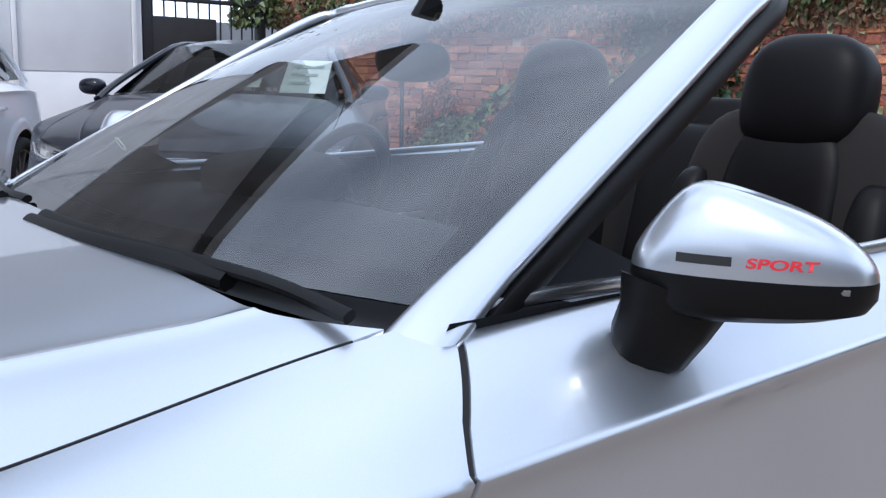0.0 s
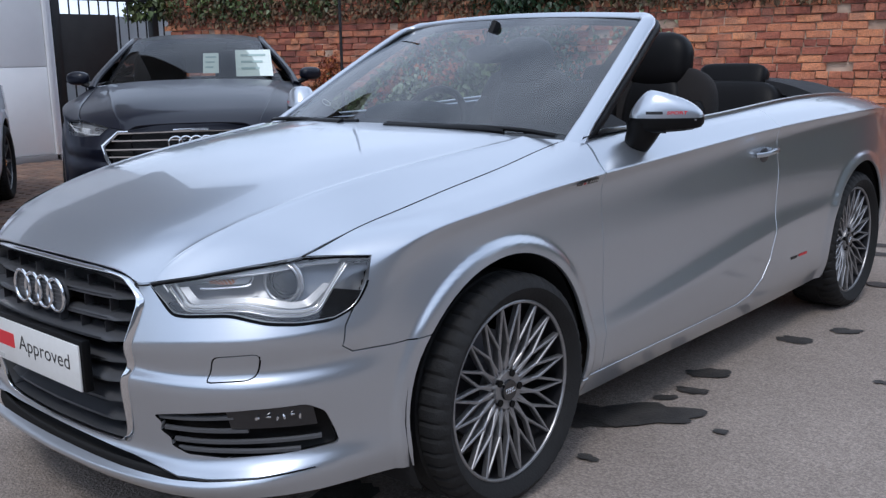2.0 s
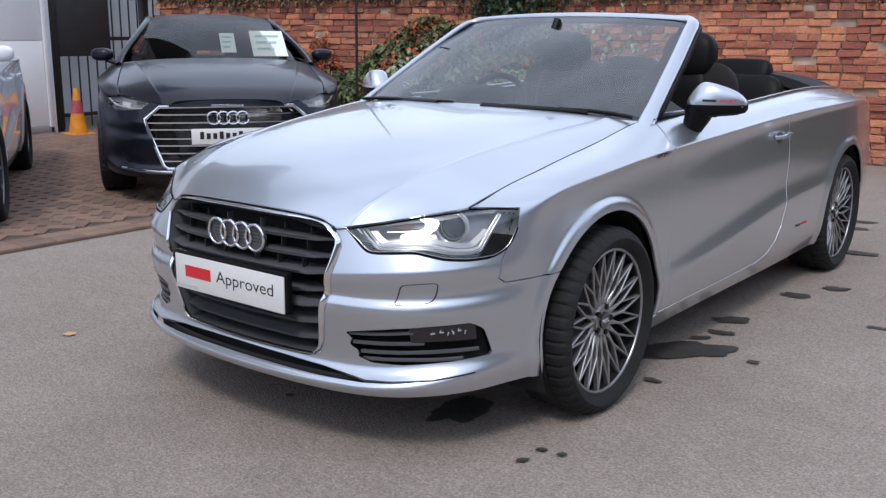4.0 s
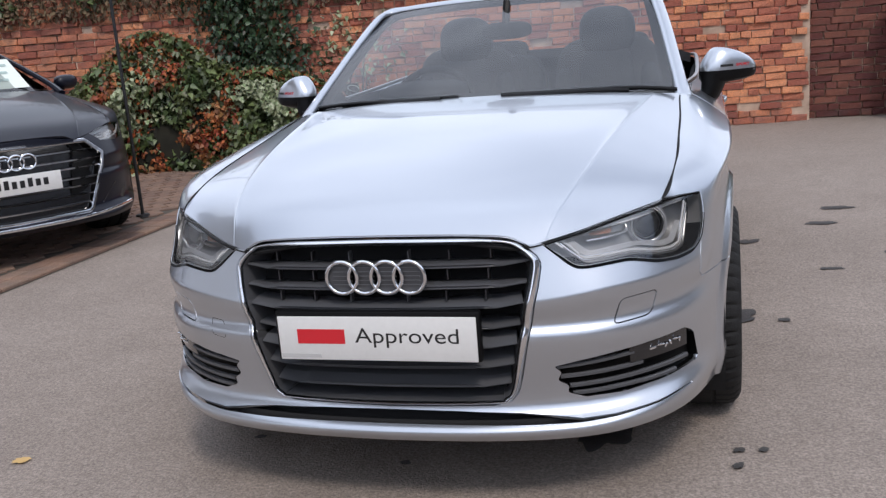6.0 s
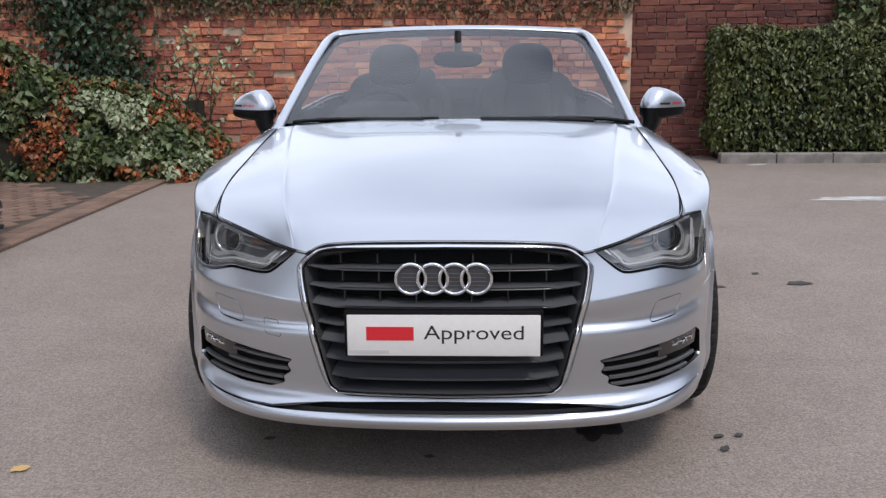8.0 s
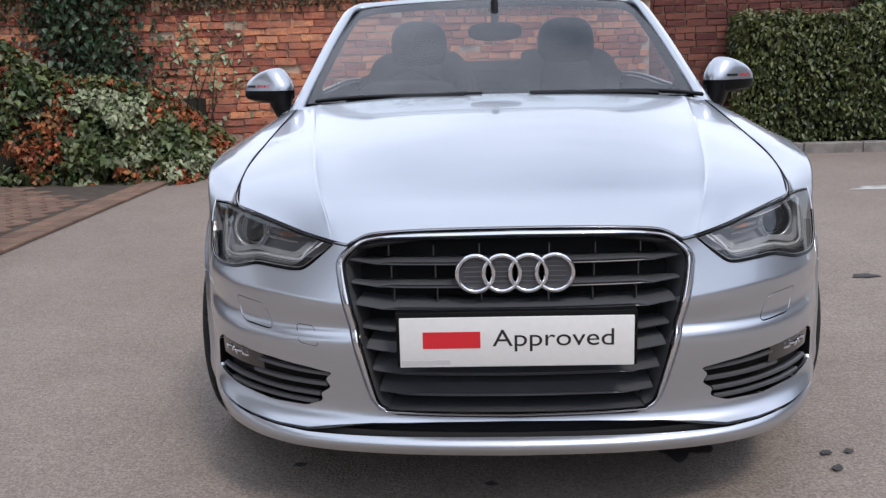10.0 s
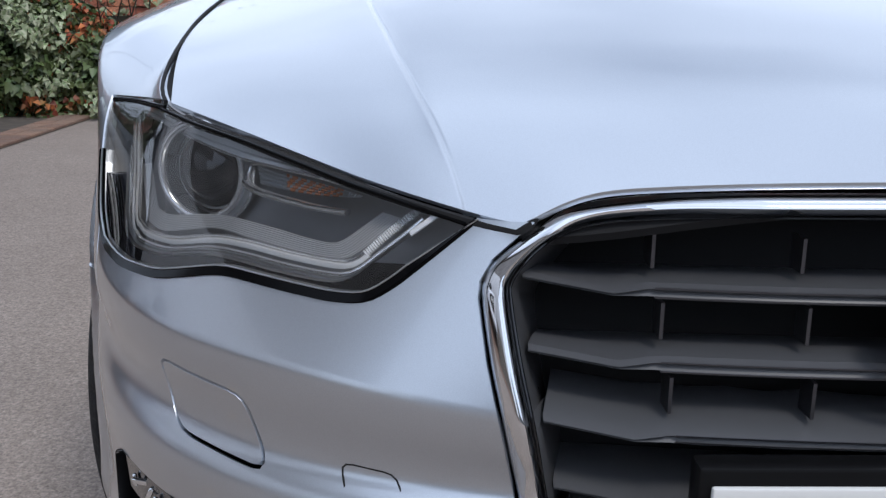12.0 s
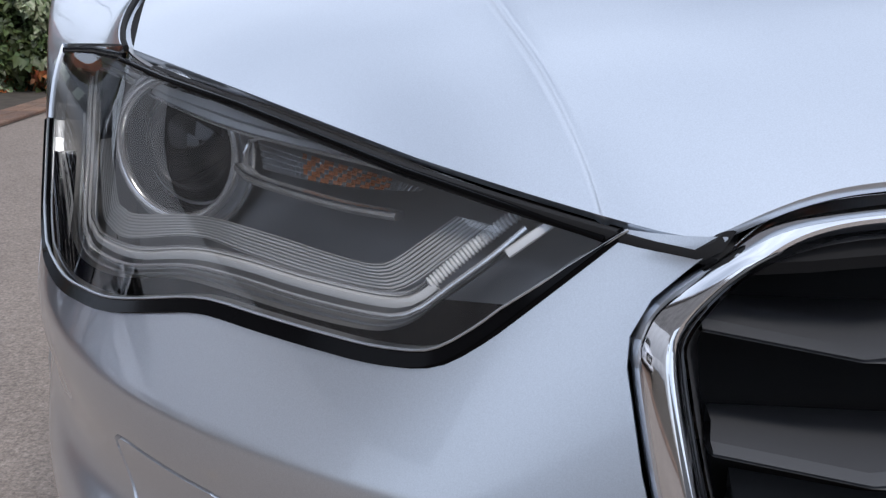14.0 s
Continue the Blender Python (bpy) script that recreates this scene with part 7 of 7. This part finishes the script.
# ---- parked cars ----
CLEAR = glass_material("saloon_screen", (0.80, 0.86, 0.86), 0.0, 0.72, 1.4)
def parked_car(name, label, paint, m, scale, roof, grille, lamp_poly, tyre_r, estate=False, deck_y=3.25):
    """A closed car on the same kind of skin, stretched to its own size. roof: (front y, rear y, height, half width), before stretching."""
    root = thing(name, label, "car", m=m)

    def fit_mesh(ob):
        ob.data.transform(Matrix.Diagonal((*scale, 1)))
        return ob

    b = bmesh.new()
    vs = [b.verts.new(v) for v in skin_verts]
    for f in skin_faces:
        b.faces.new([vs[i] for i in f])
    for hy, hz in HUBS:
        ring = [(hy + 0.335 * math.cos(a), hz + 0.01 + 0.335 * math.sin(a)) for a in np.linspace(-0.5, math.pi + 0.5, 30)]
        cut_hole(b, SIDE, [(ring[-1][0], 0.05)] + ring[::-1] + [(ring[0][0], 0.05)])
    lv2, lf2 = cut_hole(b, LAMP, lamp_poly, far=-0.3)
    if grille:
        cut_hole(b, FRONT, [(-0.01, grille[-1][1])] + [(-0.01, grille[0][1])] + grille, far=-0.3)
    cut_gap(b, SIDE, [(0.52, 0.99), (0.45, 0.86), (0.43, 0.60), (0.42, 0.28)], 0.006)
    cut_gap(b, SIDE, [(1.45, 1.02), (1.46, 0.70), (1.44, 0.28)], 0.006)
    for piece in islands(b):
        if len(piece) < 12:
            continue
        pv, pf = sheet_arrays(piece)
        fit_mesh(panel("body_panel", pv, pf, skin_normal, paint, root, mirror="both"))
    b.free()
    fit_mesh(panel("bonnet", b_verts, b_faces, lambda v: b_norm[tuple(np.round(v, 5))], paint, root, depth=0.02))
    sh = [Vector(p) for p in shell]
    fit_mesh(mesh_object("inner_shell", sh + [Vector((-v.x, v.y, v.z)) for v in sh], sf + [[i + len(sh) for i in f[::-1]] for f in sf], CAVITY, root))
    y0, y1, rz, rw = roof
    # roof
    b = bmesh.new()
    rows = []
    for t in np.linspace(0, 1, 16):
        yy = y0 + (y1 - y0) * t
        zz = rz - 0.05 * (1 - min(1, t / 0.45)) ** 2 - 0.06 * max(0, (t - 0.5) / 0.5) ** 2
        rows.append([b.verts.new((rw * (1 - 0.06 * t) * u, yy + (-0.06 * (1 - u * u) if t == 0 else 0), zz - 0.045 * abs(u) ** 3)) for u in np.linspace(-1, 1, 17)])
    for r, q in zip(rows, rows[1:]):
        for i in range(16):
            b.faces.new([r[i], r[i + 1], q[i + 1], q[i]])
    edge = [[tuple(v.co) for v in (r[0], r[-1])] for r in rows]
    front_roof = [tuple(v.co) for v in rows[0]]
    rear_roof = [tuple(v.co) for v in rows[-1]]
    fit_mesh(part("roof", b, paint, root))
    # windscreen, rear window
    dark = glass_material("car_glass", (0.55, 0.6, 0.62), 0.0, 0.55, 1.6)
    for nm, top_line, yb, zb, wb in (("windscreen", front_roof, 0.34, 0.955, 0.68), ("rear_window", rear_roof, deck_y, 0.985, 0.60)):
        b = bmesh.new()
        rows = []
        for t in np.linspace(0, 1, 10):
            r = []
            for k, u in enumerate(np.linspace(-1, 1, 17)):
                low = Vector((wb * u, yb + (0.16 if nm == "windscreen" else -0.16) * abs(u) ** 2.2, zb - 0.015 * u * u))
                hi = Vector(top_line[k])
                p = low.lerp(hi, t)
                p.z += 0.05 * t * (1 - t)
                r.append(b.verts.new(p))
            rows.append(r)
        for r, q in zip(rows, rows[1:]):
            for i in range(16):
                b.faces.new([r[i], r[i + 1], q[i + 1], q[i]])
        g = fit_mesh(part(nm, b, CLEAR if nm == "windscreen" else dark, root))
        g.visible_shadow = False
    for sx in (1, -1):
        k = 1 if sx > 0 else 0
        b = bmesh.new()
        rows = []
        for i, t in enumerate(np.linspace(0, 1, 16)):
            hi = Vector(edge[i][k])
            yy = 0.62 + (deck_y - 0.20 - 0.62) * t
            low = Vector((sx * (0.735 - 0.05 * max(0, t - 0.7) / 0.3), yy, 0.955 + 0.03 * t))
            rows.append([b.verts.new(low.lerp(hi, s)) for s in (0, 0.5, 0.97)])
        for r, q in zip(rows, rows[1:]):
            for i in range(2):
                b.faces.new([r[i], q[i], q[i + 1], r[i + 1]])
        fit_mesh(part("side_window", b, dark, root))
        b = bmesh.new()
        hi0 = Vector(edge[0][k])
        sweep(b, smooth_line([(sx * 0.74, 0.36, 0.93), (sx * 0.70, 0.60, 1.03), tuple(hi0 + Vector((0, -0.02, 0.0))), tuple(Vector(edge[5][k])), tuple(Vector(edge[10][k])), tuple(Vector(edge[15][k])), (sx * 0.66, deck_y + 0.02, 0.97)], 6), round_profile(0.026, 0.020, 8), (sx * 0.4, -0.3, 0.8))
        fit_mesh(part("roof_pillar", b, paint, root))
        b = bmesh.new()
        sweep(b, [(sx * 0.742, 1.50, 0.95), tuple(Vector(edge[4][k]) * 1.0)], round_profile(0.035, 0.014, 8), (sx, 0, 0.3))
        fit_mesh(part("door_pillar", b, GLOSSBLACK, root))
        b = bmesh.new()
        soft(b, (0.088, 0.055, 0.052), pose(sx * 0.875, 0.66, 1.0, 0, 0, sx * 20), 0.8, 0.8)
        mir = fit_mesh(part("door_mirror", b, paint if not estate else WHITEPAINT, root))
        b = bmesh.new()
        sweep(b, [(sx * 0.76, 0.62, 0.93), (sx * 0.84, 0.65, 0.96)], round_profile(0.03, 0.02, 8), (0, 0, 1))
        fit_mesh(part("mirror_foot", b, PLASTIC, root))
        for yy in (1.30, 2.10):
            b = bmesh.new()
            sweep(b, [side_point(yy, 0.80, 0.004, sx), side_point(yy + 0.03, 0.803, 0.032, sx), side_point(yy + 0.13, 0.806, 0.034, sx), side_point(yy + 0.17, 0.806, 0.006, sx)], round_profile(0.011, 0.008, 8), (sx, 0, 0))
            fit_mesh(part("door_handle", b, paint, root))
        # lamp
        flip = lambda v: Vector((sx * v[0], v[1], v[2]))
        nn = [skin_normal(v) for v in lv2]
        way = (lambda f: f) if sx > 0 else (lambda f: f[::-1])
        bowl = fit_mesh(mesh_object("headlamp", [flip(Vector(v) - nn[i] * 0.03) for i, v in enumerate(lv2)], [way(list(f)) for f in lf2], BOWL, root))
        le = fit_mesh(mesh_object("lens", [flip(Vector(v) - nn[i] * 0.001) for i, v in enumerate(lv2)], [way(list(f)) for f in lf2], LENS, bowl, normals=[flip(n) for n in nn]))
        le.visible_shadow = False
        zs = [p[1] for p in lamp_poly if p[1] < 0.78]
        zl, zh = min(zs), max(zs)
        for k2 in range(3):
            b = bmesh.new()
            pp = -0.02 + 0.12 * k2
            sweep(b, [lamp_point(pp, zl + 0.03, -0.02, sx), lamp_point(pp + 0.08, zl + 0.04, -0.02, sx)], round_profile(0.016, 0.01, 8), (sx * 0.6, -0.8, 0))
            fit_mesh(part("lamp_unit", b, CHROME if k2 % 2 == 0 else DRL, bowl))
        b = bmesh.new()
        sweep(b, [lamp_point(p, z, -0.006, sx) for p, z in ((-0.06, zl + 0.012), (0.10, zl + 0.016), (0.24, zl + 0.03), (0.33, zh - 0.03))], round_profile(0.005, 0.004, 6), (sx * 0.6, -0.8, 0))
        fit_mesh(part("light_guide", b, DRL, bowl))
    # interior
    b = bmesh.new()
    box(b, (-0.66, 0.50, 0.32), (0.66, deck_y - 0.3, 0.90))
    fit_mesh(part("cabin", b, CAVITY, root))
    for x in (-0.34, 0.34):
        b = bmesh.new()
        soft(b, (0.22, 0.08, 0.26), pose(x, 1.55, 0.95, -12), 0.5, 0.5)
        soft(b, (0.12, 0.05, 0.08), pose(x, 1.62, 1.19, -10), 0.5, 0.5)
        fit_mesh(part("front_seat", b, LEATHER, root))
    # grille
    if grille:
        full2 = grille + [(-x, z) for x, z in grille[::-1]]
        b = bmesh.new()
        gb = [b.verts.new(front_point(x, z, -0.05)) for x, z in full2]
        b.faces.new(gb)
        gr = fit_mesh(part("grille", b, GLOSSBLACK, root))
        b = bmesh.new()
        sweep(b, [front_point(x, z, 0.004) for x, z in full2], round_profile(0.013, 0.008, 8), (0, -1, 0), closed=True)
        fit_mesh(part("grille_surround", b, CHROME, gr))
        zs = np.linspace(grille[0][1], grille[-1][1], 9)[1:-1]
        for z in zs:
            half = 0.3
            for (xa, za), (xb, zb) in zip(grille, grille[1:]):
                if min(za, zb) <= z <= max(za, zb) and abs(za - zb) > 1e-6:
                    half = xa + (xb - xa) * (z - za) / (zb - za)
            b = bmesh.new()
            sweep(b, [front_point(x, z, -0.012) for x in np.linspace(-half + 0.01, half - 0.01, 15)], round_profile(0.007, 0.012, 6), (0, -1, 0))
            fit_mesh(part("slat", b, CHROME, gr))
        for i in range(4):
            b = bmesh.new()
            torus(b, 0.042, 0.006, pose(-0.0945 + 0.063 * i, front_point(0, 0.61).y - 0.012, 0.612, 90), 32, 8)
            fit_mesh(part("ring", b, CHROME, gr))
        b = bmesh.new()
        box(b, (-0.245, -0.925, 0.44), (0.245, -0.915, 0.545), 0.002)
        pl = fit_mesh(part("show_plate", b, PLATE, root))
        for k in range(9):
            b = bmesh.new()
            x = -0.19 + 0.042 * k
            box(b, (x, -0.9265, 0.475), (x + 0.026, -0.9255, 0.515 if k % 3 else 0.525))
            fit_mesh(part("print_bar", b, BLACKINK, pl))
        b = bmesh.new()
        sweep(b, [front_point(x, 0.238 + 0.03 * abs(x / 0.7) ** 3, 0.006) for x in np.linspace(-0.70, 0.70, 31)], round_profile(0.010, 0.008, 8), (0, -1, 0))
        fit_mesh(part("bumper_trim", b, CHROME, root))
        for sx in (1, -1):
            b = bmesh.new()
            pts = [front_point(x, z, 0.002) for x, z in ((0.50, 0.30), (0.66, 0.30), (0.70, 0.38), (0.60, 0.41))]
            b.faces.new([b.verts.new((sx * p.x, p.y, p.z)) for p in pts])
            fit_mesh(part("side_intake", b, GLOSSBLACK, root))
    # wheels keep their round shape
    hub = wheel(root, pose(0.765 * scale[0], 0, tyre_r, 0, 0, 0), tyre_r, tyre_r * 0.72, 0.24, SPOKE, 10, False)
    copy_part(hub, pose(0.765 * scale[0], 2.595 * scale[1], tyre_r), root)
    copy_part(hub, pose(-0.765 * scale[0], 0, tyre_r, 0, 0, 180), root)
    copy_part(hub, pose(-0.765 * scale[0], 2.595 * scale[1], tyre_r, 0, 0, 180), root)
    return root


GRILLE_WIDE = [(0.0, 0.690), (0.44, 0.682), (0.535, 0.600), (0.52, 0.54), (0.43, 0.285), (0.40, 0.265), (0.0, 0.262)]
LAMP_SLIM = [(-0.05, 0.80), (-0.045, 0.714), (0.00, 0.668), (0.15, 0.655), (0.30, 0.66), (0.345, 0.70), (0.362, 0.744), (0.205, 0.757), (0.20, 0.80)]
SALOON_M = pose(-3.25, 1.75, 0, 0, 0, 54) @ pose(0, 0.95, 0)
saloon = parked_car("saloon_car", "dark blue-grey saloon car parked on block paving", NAVY, SALOON_M, (1.085, 1.15, 1.065), (1.22, 2.55, 1.350, 0.545), GRILLE_WIDE, LAMP_SLIM, 0.345)
for x0, x1, t0, t1, mat in ((0.05, 0.17, 0.18, 0.62, PAPER), (0.30, 0.58, 0.10, 0.68, PAPER)):
    b = bmesh.new()
    ps = []
    for x, t in ((x0, t0), (x1, t0), (x1, t1), (x0, t1)):
        ps.append(b.verts.new((x * 1.085, (0.40 + (1.17 - 0.40) * t + 0.03) * 1.15, (0.965 + (1.32 - 0.965) * t - 0.01) * 1.065)))
    b.faces.new(ps)
    sh2 = part("price_sheet", b, mat, saloon, "white printed sheet behind the windscreen")
    for k in range(3):
        b = bmesh.new()
        ta, tb = t1 - (t1 - t0) * (0.18 + 0.25 * k), t1 - (t1 - t0) * (0.26 + 0.25 * k)
        q = []
        for x, t in ((x0 + (x1 - x0) * 0.15, tb), (x1 - (x1 - x0) * (0.15 + 0.1 * k), tb), (x1 - (x1 - x0) * (0.15 + 0.1 * k), ta), (x0 + (x1 - x0) * 0.15, ta)):
            q.append(b.verts.new((x * 1.085, (0.40 + 0.77 * t + 0.027) * 1.15, (0.965 + 0.355 * t - 0.0075) * 1.065)))
        b.faces.new(q)
        part("print_bar", b, material("pale_print", (0.35, 0.45, 0.42), 0.7), sh2)
LAMP_TALL = [(-0.10, 0.80), (-0.095, 0.702), (-0.03, 0.640), (0.15, 0.622), (0.30, 0.64), (0.345, 0.70), (0.362, 0.744), (0.205, 0.757), (0.20, 0.80)]
parked_car("white_hatchback", "white tall hatchback parked beside the saloon", WHITEPAINT, pose(-3.96, 0.28, 0, 0, 0, 58) @ pose(-0.80, 0, 0), (1.03, 1.02, 1.10), (1.10, 3.0, 1.345, 0.60), [(0.0, 0.70), (0.36, 0.70), (0.40, 0.64), (0.36, 0.42), (0.30, 0.32), (0.0, 0.31)], LAMP_TALL, 0.335, True, 3.30)
